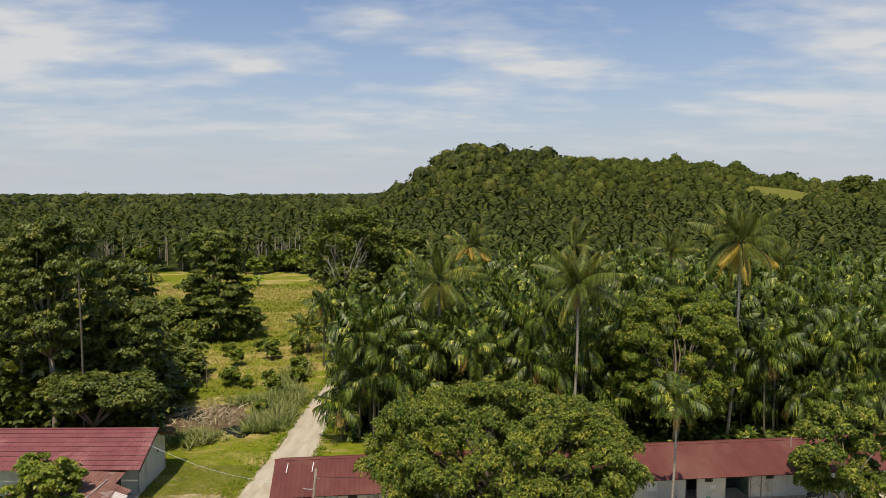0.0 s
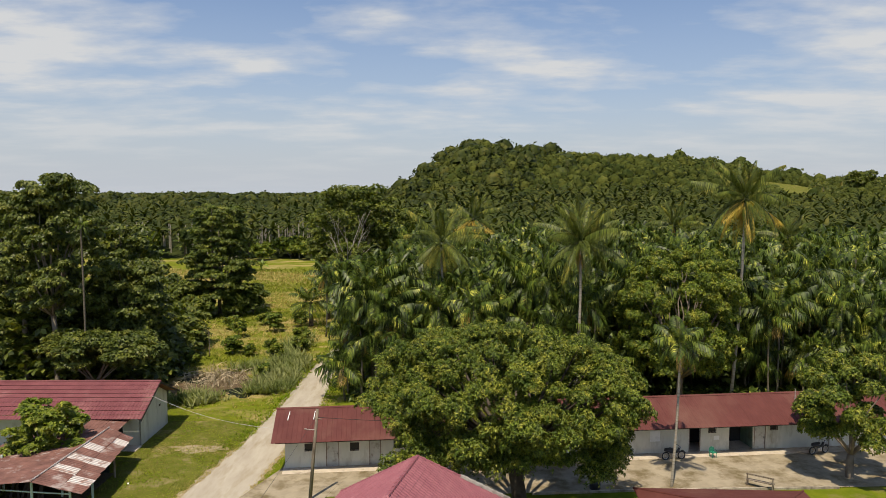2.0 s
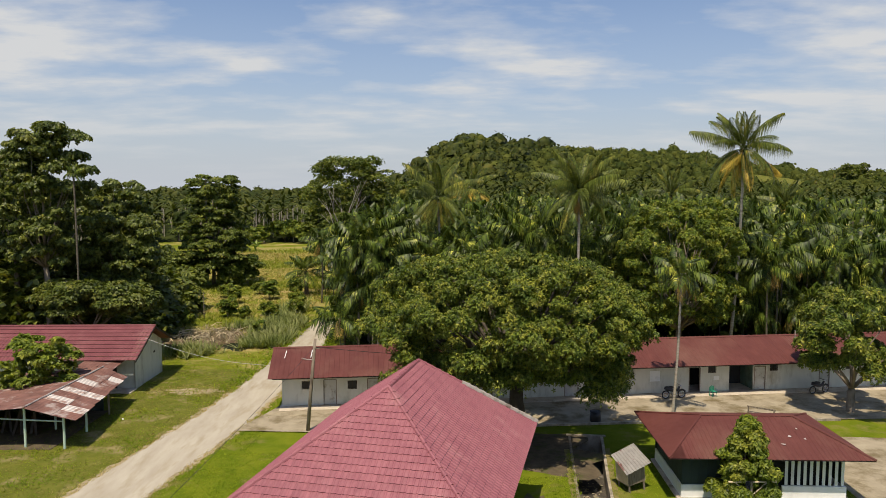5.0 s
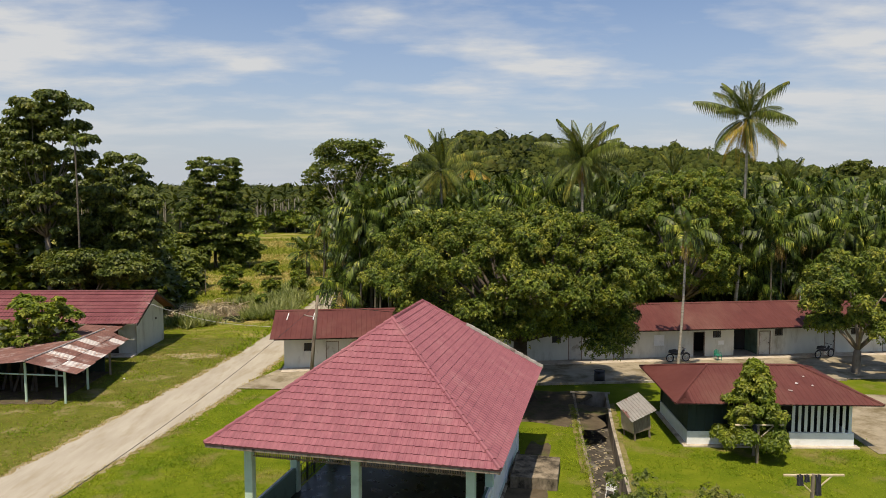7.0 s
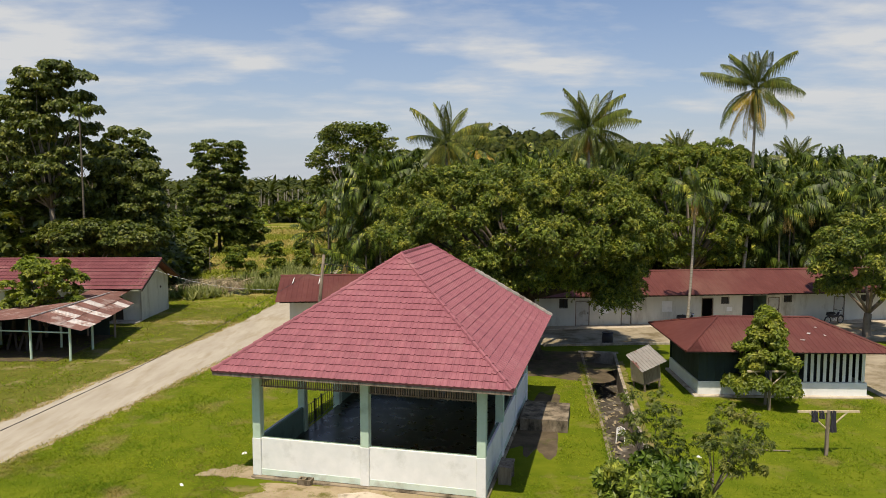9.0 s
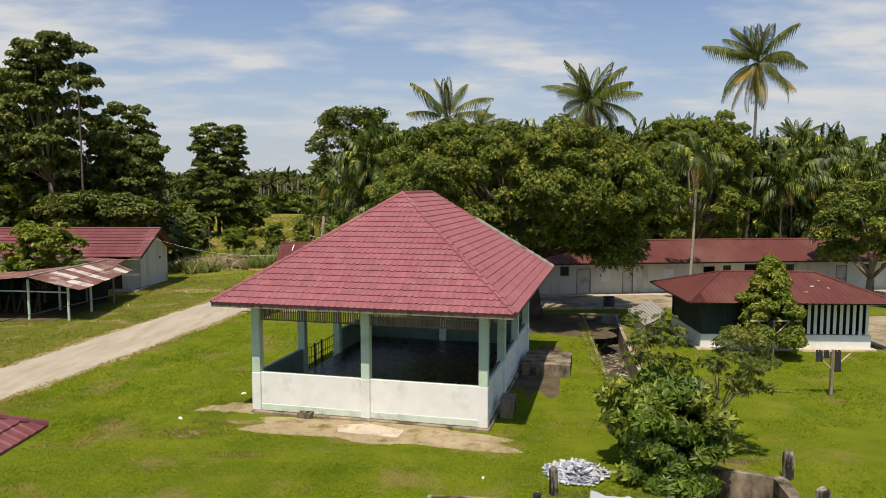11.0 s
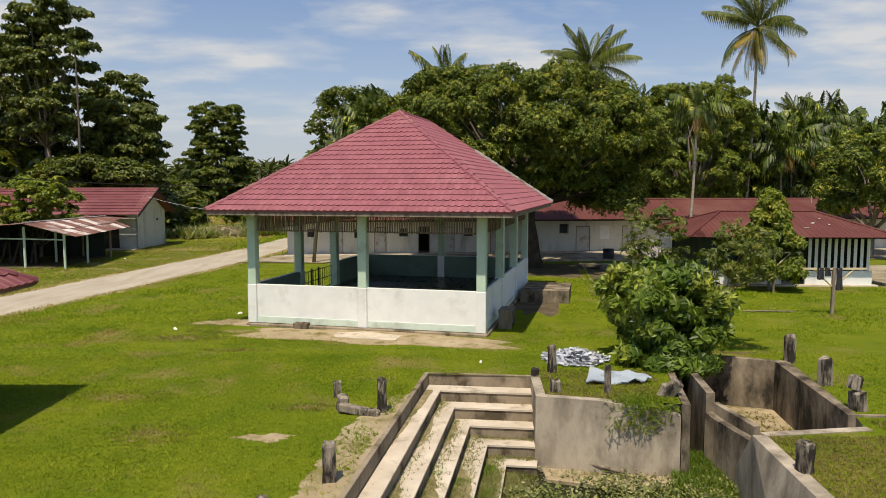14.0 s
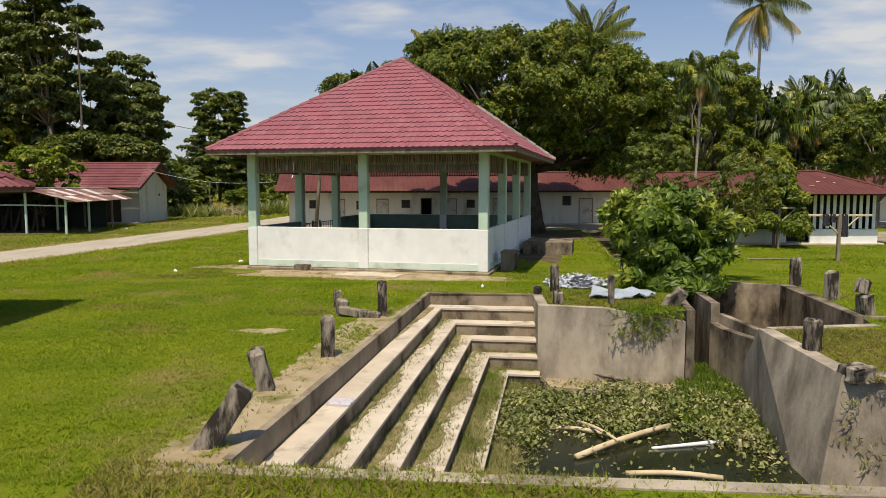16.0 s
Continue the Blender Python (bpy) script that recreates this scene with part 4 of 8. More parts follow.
def build_long_house():
    ln, dep, h = 62.0, 6.2, 2.62
    ye, yr, yb, ze, zr = -1.75, 2.45, 6.9, 2.78, 4.32
    house = thing("row_house", "long low whitewashed row house with faded red metal roof", "house", place(-13.0, 56.0, 6.35))
    part("footing", Geo().box(ln / 2, dep / 2 - 0.5, -0.3, ln + 0.3, dep + 1.6, 0.38), M_CONC, house, "raised concrete footing and walkway")
    lx = lambda x: (x + 13.0) / 0.9939
    wins = [(lx(-11.4), 1.45, 0.6, 0.55), (lx(-7.75), 1.35, 0.65, 0.6), (lx(-4.2), 1.45, 0.6, 0.55), (lx(1.0), 1.45, 0.6, 0.55), (lx(8.85), 1.6, 0.65, 0.68), (lx(22.85), 1.72, 0.62, 0.5), (lx(28.46), 1.76, 0.62, 0.5), (lx(35.5), 1.7, 0.62, 0.5), (lx(41.0), 1.7, 0.62, 0.5)]
    shut = [(lx(-9.7), 1.0), (lx(-6.2), 0.9), (lx(-0.8), 0.95), (lx(3.1), 0.95), (lx(10.2), 1.15), (lx(14.1), 0.85), (lx(27.0), 1.0), (lx(33.0), 0.95), (lx(38.5), 0.95)]
    opened = [(lx(-2.7), 0.85), (lx(21.1), 0.98)]
    recess = (lx(24.7), lx(26.9))
    ops = [(x, x + w, z, z + hh) for x, z, w, hh in wins] + [(x, x + w, 0.08, 2.1) for x, w in shut] + [(x, x + w, 0.08, 2.15) for x, w in opened] + [(*recess, 0.08, 2.35)]
    part("wall", wall_pieces(Geo(), ln, h, 0.16, ops), M_HOUSE, house, "water-stained white plaster front wall")
    part("wall", Geo().box(ln / 2, dep - 0.08, 0, ln, 0.16, h), M_HOUSE, house)
    for x in (0.08, ln - 0.08):
        part("gable_wall", Geo().add([(x - .08, 0.17, 0), (x - .08, dep - .17, 0), (x - .08, dep - .17, h), (x - .08, yr, zr - 0.12), (x - .08, 0.17, h),
                                      (x + .08, 0.17, 0), (x + .08, dep - .17, 0), (x + .08, dep - .17, h), (x + .08, yr, zr - 0.12), (x + .08, 0.17, h)],
                                     [(4, 3, 2, 1, 0), (5, 6, 7, 8, 9)] + [(i, (i + 1) % 5, (i + 1) % 5 + 5, i + 5) for i in range(5)]), M_HOUSE, house)
    # added panel painted as the dark of the rooms behind the openings
    part("inner_wall", Geo().box(ln / 2, 2.2, 0.08, ln - 0.4, 0.1, h - 0.1), M_INSIDE, house, "near-black panel standing for the unlit rooms")
    for x, z, w, hh in wins:
        fr = part("window", Geo().box(x + w / 2, 0.02, z - 0.05, w + 0.1, 0.05, 0.05).box(x + w / 2, 0.02, z + hh, w + 0.1, 0.05, 0.05).box(x - 0.025, 0.02, z, 0.05, 0.05, hh).box(x + w + 0.025, 0.02, z, 0.05, 0.05, hh), M_DARKWOOD, house, "small dark wooden window")
        part("mullion", Geo().box(x + w / 2, 0.05, z, 0.03, 0.04, hh), M_DARKWOOD, fr)
        part("pane", Geo().box(x + w / 2, 0.1, z, w, 0.01, hh), M_BLACK, fr, "dark glass pane")
    for x, w in shut:
        dr = part("door", Geo().box(x + w / 2, 0.07, 0.08, w - 0.02, 0.05, 2.0, bevel=0.01), material("old_door_paint", (0.46, 0.47, 0.42), (0.55, 0.55, 0.5), 2.0, 0.8, stain=(0.25, 0.22, 0.17), stain_scale=1.4), house, "faded stained board door")
        part("door_frame", Geo().box(x - 0.0, 0.02, 0.08, 0.06, 0.07, 2.05).box(x + w, 0.02, 0.08, 0.06, 0.07, 2.05).box(x + w / 2, 0.02, 2.1, w, 0.07, 0.06), M_WOOD, dr)
        part("door_handle", Geo().box(x + w - 0.12, -0.0, 1.05, 0.03, 0.07, 0.12), M_BLACK, dr)
    for x, w in opened:
        part("door_frame", Geo().box(x, 0.02, 0.08, 0.06, 0.07, 2.1).box(x + w, 0.02, 0.08, 0.06, 0.07, 2.1).box(x + w / 2, 0.02, 2.15, w, 0.07, 0.06), M_WOOD, house, "frame of an open doorway")
    for x in (recess[0] - 0.05, recess[1] + 0.05):
        part("recess_lining", Geo().box(x, 1.2, 0.08, 0.1, 2.0, 2.3), M_TEAL, house, "side wall of the porch recess in green darkened for shade")
    # notices and vents on the plaster
    for x, z, w, hh in ((lx(23.3), 1.05, 0.5, 0.35), (lx(12.2), 1.05, 0.8, 1.1), (lx(17.6), 1.1, 0.9, 0.9)):
        part("board_panel", Geo().box(x + w / 2, -0.012, z, w, 0.02, hh, bevel=0.004), M_WHITE, house, "pale framed board fixed to the wall")
    part("eave_beam", Geo().box(ln / 2, ye + 0.25, ze - 0.14, ln + 1.2, 0.08, 0.12), M_DARKWOOD, house, "dark eave timber")
    part("ridge_cap", Geo().add([(-0.95, yr - .2, zr - .03), (-0.95, yr, zr + .06), (-0.95, yr + .2, zr - .03), (ln + .9, yr - .2, zr - .03), (ln + .9, yr, zr + .06), (ln + .9, yr + .2, zr - .03)], [(0, 3, 4, 1), (1, 4, 5, 2), (0, 1, 2), (3, 5, 4), (0, 2, 5, 3)]), M_RED, house)
    gable_sheets(house, -0.9, ln + 0.9, ye, ze, yr, zr, yb, M_RED, 0.38, 0.02, 3, 2.4)
    for x in (0.2, 2.3):
        part("roof_batten", Geo().box(0, 0, 0, 0.06, 1.1, 0.03, m=pose(x, 1.3, 3.98, 20, 0, -4)), M_WHITE, house, "white sealing strip on the roof")
    part("chimney_pipe", Geo().tube([(lx(31.5), 1.4, 3.8), (lx(31.5), 1.4, 4.9)], 0.04, 8), M_ZINC, house, "thin zinc pipe through the roof")


def build_left_house():
    house = thing("gable_house", "pale grey house with red ribbed gable roof and deep front eave", "house", place(-27.0, 61.2, 0.8))
    ln, dep = 26.0, 6.2
    ye, yr, yb, ze, zr = -2.0, 2.5, 7.2, 3.02, 5.15
    part("wall", wall_pieces(Geo(), ln, 3.2, 0.16, [(22.6, 24.4, 0.0, 2.1), (17.0, 18.2, 0.9, 2.1)]), M_HOUSE, house, at=pose(-ln, 0, 0)).scale = (1, 1, 1)
    part("wall", Geo().box(-ln / 2, dep - 0.08, 0, ln, 0.16, 3.2), M_HOUSE, house)
    part("gable_wall", Geo().add([(-.16, -0.0, 0), (-.16, dep, 0), (-.16, dep, 3.2), (-.16, yr, zr - 0.15), (-.16, 0, 3.6), (0, 0, 0), (0, dep, 0), (0, dep, 3.2), (0, yr, zr - 0.15), (0, 0, 3.6)],
                                 [(4, 3, 2, 1, 0), (5, 6, 7, 8, 9)] + [(i, (i + 1) % 5, (i + 1) % 5 + 5, i + 5) for i in range(5)]), M_HOUSE, house, "plain grey gable wall", at=pose(0.004, 0, 0))
    part("vent", Geo().box(0.03, 4.3, 2.3, 0.03, 0.35, 0.18, bevel=0.005), M_DARKWOOD, house, "small dark vent slot")
    part("door", Geo().box(-2.5, 0.1, 0.02, 1.7, 0.05, 2.05), M_DARKWOOD, house, "dark recessed board door")
    part("porch_step", Geo().box(-1.2, -0.75, -0.1, 2.6, 1.4, 0.2, bevel=0.03), M_CONC, house, "worn concrete doorstep")
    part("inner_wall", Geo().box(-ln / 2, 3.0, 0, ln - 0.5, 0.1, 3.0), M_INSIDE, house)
    # stepped courses of ribbed sheet
    for i in range(11):
        a, b = -ln - 0.5 + i * (ln + 1.4) / 11, -ln - 0.5 + (i + 1) * (ln + 1.4) / 11
        for j in range(9):
            p, q = j / 9, (j + 1) / 9
            pt = lambda x, t, up: (x, ye + (yr - ye) * t, ze + (zr - ze) * t + up)
            part("roof_tile_sheet", wave_sheet(pt(a, p, 0.05), pt(b, p, 0.05), pt(b, q, 0.01), pt(a, q, 0.01), 8, 0.03), M_TILE_HOUSE, house)
        part("roof_tile_sheet", wave_sheet((b, yb, ze), (a, yb, ze), (a, yr, zr), (b, yr, zr), 8, 0.03), M_TILE_HOUSE, house)
    part("ridge_cap", Geo().tube([(-ln - 0.5, yr, zr + 0.03), (0.95, yr, zr + 0.03)], 0.11, 8), M_TILE_HOUSE, house)
    part("barge_board", Geo().slab([(0.86, ye, ze - 0.02), (0.92, ye, ze - 0.02), (0.92, yr, zr - 0.02), (0.86, yr, zr - 0.02)], 0.16).slab([(0.86, yr, zr - 0.02), (0.92, yr, zr - 0.02), (0.92, yb, ze - 0.02), (0.86, yb, ze - 0.02)], 0.16), M_DARKWOOD, house, "dark barge boards")


def build_shed():
    shed = thing("open_shed", "open timber lean-to with patched rusty zinc roof", "shed", place(-26.8, 46.6, 0.0))
    for x, y, h in ((1.15, 0.2, 2.3), (-1.6, 0.4, 2.75), (0.95, 3.6, 2.3), (0.7, 7.6, 2.25), (-1.5, 4.0, 2.75), (-6.5, 1.2, 2.3), (-6.5, 5.0, 2.8), (-1.6, 8.0, 2.8), (-9.5, 1.5, 2.3)):
        part("post", Geo().tube([(x, y, -0.3), (x, y, h)], 0.085, 8), M_GREEN if y < 7 else M_WOOD, shed, "green painted timber post")
    part("rail", Geo().tube([(1.15, 0.2, 1.9), (-1.6, 0.4, 1.95), (-9.5, 1.5, 1.95)], 0.05, 6).tube([(1.15, 0.2, 2.2), (0.7, 7.6, 2.15)], 0.06, 6), M_GREEN, shed)
    # slab, walls and planks take dark colours for the shade under the roof
    part("ground_slab", Geo().box(-2.8, 4.2, -0.2, 6.2, 8.4, 0.26, bevel=0.03), M_SOIL, shed, "cracked concrete slab darkened for the shed's shade")
    part("back_wall", Geo().box(-4.4, 8.6, 0, 8.4, 0.08, 2.5), M_DARKPANEL, shed, "board wall darkened for the shed's shade")
    part("side_wall", Geo().box(-8.4, 4.2, 0, 0.08, 8.6, 2.3), M_DARKPANEL, shed, "board wall darkened for the shed's shade")
    n = 10
    for i in range(n):
        y0, y1 = -0.4 + i * 10.9 / n, -0.4 + (i + 1.08) * 10.9 / n
        lift, t = 0.012 * (i % 2), i / n
        low, mid, high = 2.25 - 1.45 * t, 0.55 - 0.7 * t, -1.2 + 0.15 * t
        for j, (xa, xb, za, zb) in enumerate(((low, mid, 2.16, 2.55), (mid + 0.1, high, 2.55, 3.0))):
            bare = (i * 2 + j) in (2, 5, 8, 9, 13, 16)
            part("roof_sheet", wave_sheet((xa + 0.07 * (i % 3), y0, za + lift), (xa, y1, za + lift), (xb, y1, zb + lift), (xb, y0, zb + lift), 5, 0.022), M_ZINC if bare else M_RUST, shed, "bare grey zinc sheet" if bare else "rust-brown zinc sheet")
        part("roof_sheet", wave_sheet((-8.5, y1, 2.4 + lift), (-8.5, y0, 2.4 + lift), (high + 0.05, y0, 3.02 + lift), (high + 0.05, y1, 3.02 + lift), 5, 0.022), M_RUST, shed, "rust-brown zinc sheet")
    part("ridge_strip", Geo().tube([(-1.2, -0.4, 3.05), (-1.05, 10.6, 3.05)], 0.06, 6), M_ZINC, shed, "pale zinc ridge strip")
    for k in range(2):
        part("roof_sheet", wave_sheet((-3.6 + 1.5 * k, 10.9, 2.85 - 0.12 * k), (-2.0 + 1.5 * k, 10.9, 2.75 - 0.12 * k), (-2.0 + 1.5 * k, 13.6, 3.0 - 0.1 * k), (-3.6 + 1.5 * k, 13.6, 3.1 - 0.1 * k), 5, 0.022), M_RUST, shed, "rust-brown zinc sheet")
    r = random.Random(4)
    for k in range(9):
        x = -2.2 - k * 0.55
        part("leaning_plank", Geo().box(0, 0, 0, 0.18, 0.03, 1.9 + r.random() * 0.4, m=pose(x, 2.6 + r.random(), 0.06, -12 + r.uniform(-4, 4), r.uniform(-14, 14), 0)), M_DARKWOOD, shed)


def build_kitchen():
    k = thing("kitchen_building", "low building with rusty red hipped roof and striped black-white boards", "building", place(13.35, 38.85, -2.4))
    w, d, dado = 9.15, 5.6, 0.82
    part("footing", Geo().box(w / 2, d / 2, -0.2, w + 0.5, d + 0.5, 0.3, bevel=0.03), M_CONC, k)
    # front: dado wall with a doorway, dark boards on the left, stripes on the right
    part("dado_wall", wall_pieces(Geo(), w, dado, 0.16, [(4.35, 5.6, 0.1, dado)]), M_WHITE, k, "white plastered dado wall")
    part("dado_wall", Geo().box(0.08, d / 2 + 0.08, 0, 0.16, d - 0.16, dado).box(w - 0.08, d / 2 + 0.08, 0, 0.16, d - 0.16, dado).box(w / 2, d + 0.08, 0, w, 0.16, dado), M_WHITE, k)
    n = 9
    for i in range(n):
        x = 0.02 + i * 4.3 / n
        part("dark_board", Geo().box(x + 4.3 / n / 2, 0.09, dado, 4.3 / n - 0.012, 0.05, 1.9), M_DARKPANEL, k, "near-black upright board")
    for i in range(12):
        part("side_board", Geo().box(0.09, 0.2 + (i + 0.5) * 5.3 / 12, dado, 0.05, 5.3 / 12 - 0.012, 1.9), M_DARKPANEL, k, "near-black upright board")
        part("side_board", Geo().box(w - 0.09, 0.2 + (i + 0.5) * 5.3 / 12, dado, 0.05, 5.3 / 12 - 0.012, 1.9), M_DARKPANEL, k)
    part("back_boards", Geo().box(w / 2, d + 0.08, dado, w, 0.06, 1.9), M_DARKPANEL, k)
    part("inner_dark", Geo().box(w / 2, 1.2, 0.1, w - 0.4, 0.05, 2.5), M_INSIDE, k, "near-black panel standing for the unlit room")
    x = 5.75
    for i in range(10):
        sw = 0.17
        part("stripe_board", Geo().box(x + sw / 2, 0.06, dado + 0.02 + random.uniform(0, 0.03), sw, 0.03, 1.86, bevel=0.004), M_WHITE, k, "white painted upright board")
        x += 0.345
    part("top_rail", Geo().box(w / 2, 0.08, 2.66, w, 0.08, 0.1), M_DARKWOOD, k)
    e = 1.0
    x0, x1, y0, y1, ze, zr = -e, w + e, -e, d + 1.6, 2.72, 3.95
    ym = (y0 + y1) / 2 - 0.3
    run = 2.9
    p, q = Vector((x0 + run, ym, zr)), Vector((x1 - run, ym, zr))
    c = [Vector((x0, y0, ze)), Vector((x1, y0, ze)), Vector((x1, y1, ze)), Vector((x0, y1, ze))]
    xs = [x0 + run * i / 3 for i in range(3)] + [p.x + (q.x - p.x) * i / 4 for i in range(4)] + [q.x + run * i / 3 for i in range(4)]
    for xa, xb in zip(xs, xs[1:]):
        a, b = Vector((xa, y0, ze)), Vector((xb, y0, ze))
        def up(v):
            # the height at which this line of the slope meets the hip
            t = min(1.0, (v.x - x0) / run, (x1 - v.x) / run)
            return Vector((v.x, y0 + (ym - y0) * t, ze + (zr - ze) * t))
        part("roof_sheet", wave_sheet(a, b, up(b), up(a), 4, 0.02, 2), M_RED, k)
    roofs = Geo().add([c[3], c[0], p, c[2], q, c[1]], [(0, 1, 2), (3, 0, 2, 4), (5, 3, 4)], pose(0, 0, 0.02)).add([v - Vector((0, 0, 0.03)) for v in (c[3], c[0], p, c[2], q, c[1])], [(2, 1, 0), (4, 2, 0, 3), (4, 3, 5)])
    part("roof_side", roofs, M_RED, k, "rusty red roof ends")
    part("soffit", Geo().add([v - Vector((0, 0, 0.06)) for v in c], [(3, 2, 1, 0)]).add([v - Vector((0, 0, 0.04)) for v in c], [(0, 1, 2, 3)]), M_DARKWOOD, k)
    for s, t in ((c[0], p), (c[1], q), (c[2], q), (c[3], p), (p, q)):
        part("hip_cap", Geo().tube([s + Vector((0, 0, 0.02)), t + Vector((0, 0, 0.03))], 0.07, 6), M_RED, k)
    r = random.Random(9)
    for i in range(9):
        t = r.uniform(0.15, 0.75)
        x = r.uniform(x0 + 2.4, x1 - 2.4)
        part("roof_patch", Geo().box(0, 0, 0, r.uniform(0.1, 0.3), r.uniform(0.06, 0.16), 0.012, m=pose(x, y0 + (ym - y0) * t, ze + (zr - ze) * t + 0.035, 22, 0, r.uniform(-60, 60))), M_ZINC, k, "pale bare patch of the sheet")


build_pavilion()
build_long_house()
build_left_house()
build_shed()
build_kitchen()

# concrete yard before the row house
strip([(-15.2, 50.2), (-13.2, 56.2)], [(-9.0, 49.8), (-7.0, 56.9)], 0.07, "yard_slab", M_YARD, "cracked pale concrete yard slab", "pavement")
strip([(-9.0, 50.6), (-7.0, 56.9)], [(44.0, 53.2), (46.0, 62.6)], 0.055, "yard_slab", M_YARD, "cracked pale concrete yard slab", "pavement")
solid("yard_kerb", wall_line([(6.5, 51.2), (14.2, 51.8), (30.0, 52.4)], 0.2, -0.2, 0.16), M_CONC_DARK, "low broken concrete kerb of the yard", "kerb", kind="structure")
patch("bare_patch", -3.1, 25.6, 6.2, 1.95, 0.03, M_DIRT, "trodden bare earth along the pavilion front", 3, 110, turn=-0.26)
patch("bare_patch", -9.2, 28.2, 1.6, 0.8, 0.025, M_DIRT, "trodden bare earth at the pavilion corner", 4)
made = names()
strip(wavy([(-4.15, 7.7), (-3.95, 8.9), (-3.7, 10.5), (-3.4, 12.0), (-3.2, 14.0), (-2.95, 16.0), (-2.45, 17.4), (-1.95, 18.6)], 18, 0.09, 8), [(-3.21 + 0.155 * (0.0873 * i - 0.3), 7.7 + 0.0873 * i) for i in range(127)], 0.012, "worn_strip", M_DIRT, "dusty worn strip beside the pond steps", "earth")
settle(made)
patch("bare_patch", -7.4, 22.9, 0.9, 0.35, 0.004, M_WORN, "worn bare spot in the lawn", 10)
patch("bare_patch", -8.6, 26.6, 1.2, 0.4, 0.004, M_WORN, "worn bare spot in the lawn", 11)
patch("bare_patch", -10.3, 25.3, 1.3, 0.5, 0.004, M_WORN, "worn bare spot in the lawn", 12)
patch("bare_patch", -8.6, 17.2, 1.0, 0.4, 0.004, M_WORN, "worn bare spot in the lawn", 13)
patch("bare_patch", -6.8, 14.6, 0.7, 0.5, 0.004, M_WORN, "worn bare spot in the lawn", 14)
patch("bare_patch", -4.35, 14.4, 0.75, 0.3, 0.006, M_DIRT, "trodden bare spot in the lawn by the posts", 18)
patch("bare_patch", 8.55, 22.2, 0.9, 0.35, 0.01, M_SOIL, "soil at the basin corner, dark with painted shade", 19)
patch("bare_patch", -3.9, 16.4, 0.6, 0.25, 0.004, M_WORN, "worn bare spot in the lawn", 15)
# soil patches darkened for the mango's and the pavilion's shade
patch("bare_patch", 5.0, 46.0, 7.2, 4.8, 0.024, M_SOIL, "dark bare soil with the mango shade in its colour", 17)
patch("bare_patch", 3.9, 34.2, 1.5, 6.2, 0.02, M_SOIL, "dark bare earth with the pavilion shade in its colour", 16, 90, turn=-0.23)
patch("bare_patch", -21.5, 60.5, 3.4, 1.2, 0.006, M_DIRT, "pale worn earth beside the track", 7)

strip([(23.3, 37.5), (23.9, 49.0)], [(38.0, 36.5), (39.0, 48.0)], 0.03, "yard_edge", M_YARD, "stained concrete apron beside the kitchen", "pavement")


# ---- plants ----
def lobes_of(r, h0, h1, n, seed, lobe=(0.27, 0.42), cone=0.0, shell=None):
    """Leaf masses that make up a crown of radius r between h0 and h1: rows of x, y, z, radius."""
    g = np.random.default_rng(seed)
    out = []
    mid, half = (h0 + h1) / 2, (h1 - h0) / 2
    for i in range(n):
        a = 2.4 * i + g.uniform(-0.4, 0.4)
        q = -0.85 + 1.75 * (i + 0.5) / n
        s = math.sqrt(max(0.05, 1 - q * q * 0.9))
        d = r * g.uniform(*lobe)
        taper = 1 - cone * (i + 0.5) / n
        d *= 0.4 + 0.6 * taper
        if cone:
            s = taper
        k = math.sqrt(g.uniform(0.12, 1.0)) * (1 - d / r * 0.8)
        if shell:
            k = (1 - d / r * 0.6) * (shell + (1.12 - shell) * g.random())
        z = mid + (half - d * 0.5) * q
        if shell:
            z = mid + (half - d * 0.5) * q * g.uniform(0.86, 1.06)
        if not cone:
            z = max(z, h0 + 0.42 * (h1 - h0) * (1 - s * k))
        out.append((r * s * k * math.cos(a), r * s * k * math.sin(a), z, d))
    return np.array(out)


def crown_mesh(name, lobes, count, spray, size, mat, seed, flat=0.75, inner=0.25, hang=0.0):
    g = np.random.default_rng(seed)
    w = lobes[:, 3] ** 2
    pick = g.choice(len(lobes), count, p=w / w.sum())
    d = g.normal(size=(count, 3))
    d[:, 2] = np.where(d[:, 2] < -0.35, -d[:, 2] * 0.6, d[:, 2])
    d /= np.linalg.norm(d, axis=1)[:, None]
    rad = lobes[pick, 3] * (1 - inner * g.random(count) ** 2) * (1 + 0.16 * np.sin(d[:, 0] * 7 + pick) * np.sin(d[:, 1] * 6 + 2 * pick))
    at = lobes[pick, :3] + d * rad[:, None] * np.array((1, 1, flat))
    yaw = np.arctan2(-d[:, 0], d[:, 1]) + g.normal(0, 0.6, count)
    tilt = -(1 - d[:, 2]) * 0.75 + g.normal(0, 0.35, count) - hang
    v, f = spread(*spray, turns(yaw, tilt, g.normal(0, 0.35, count)), size * g.uniform(0.65, 1.25, count), at)
    return big_mesh(name, v, f, mat)


def limb(g, p, q, r0, r1, sag=0.0, n=5, side=8):
    p, q = Vector(p), Vector(q)
    pts, rad = [], []
    w = Vector((random.uniform(-1, 1), random.uniform(-1, 1), 0)) * (q - p).length * 0.06
    for i in range(n + 1):
        t = i / n
        pts.append(p.lerp(q, t) + w * math.sin(t * 3.1) * (1 if i % 2 else 0.6) + Vector((0, 0, sag * math.sin(t * 3.14))))
        rad.append(r0 + (r1 - r0) * t)
    g.tube(pts, rad, side)


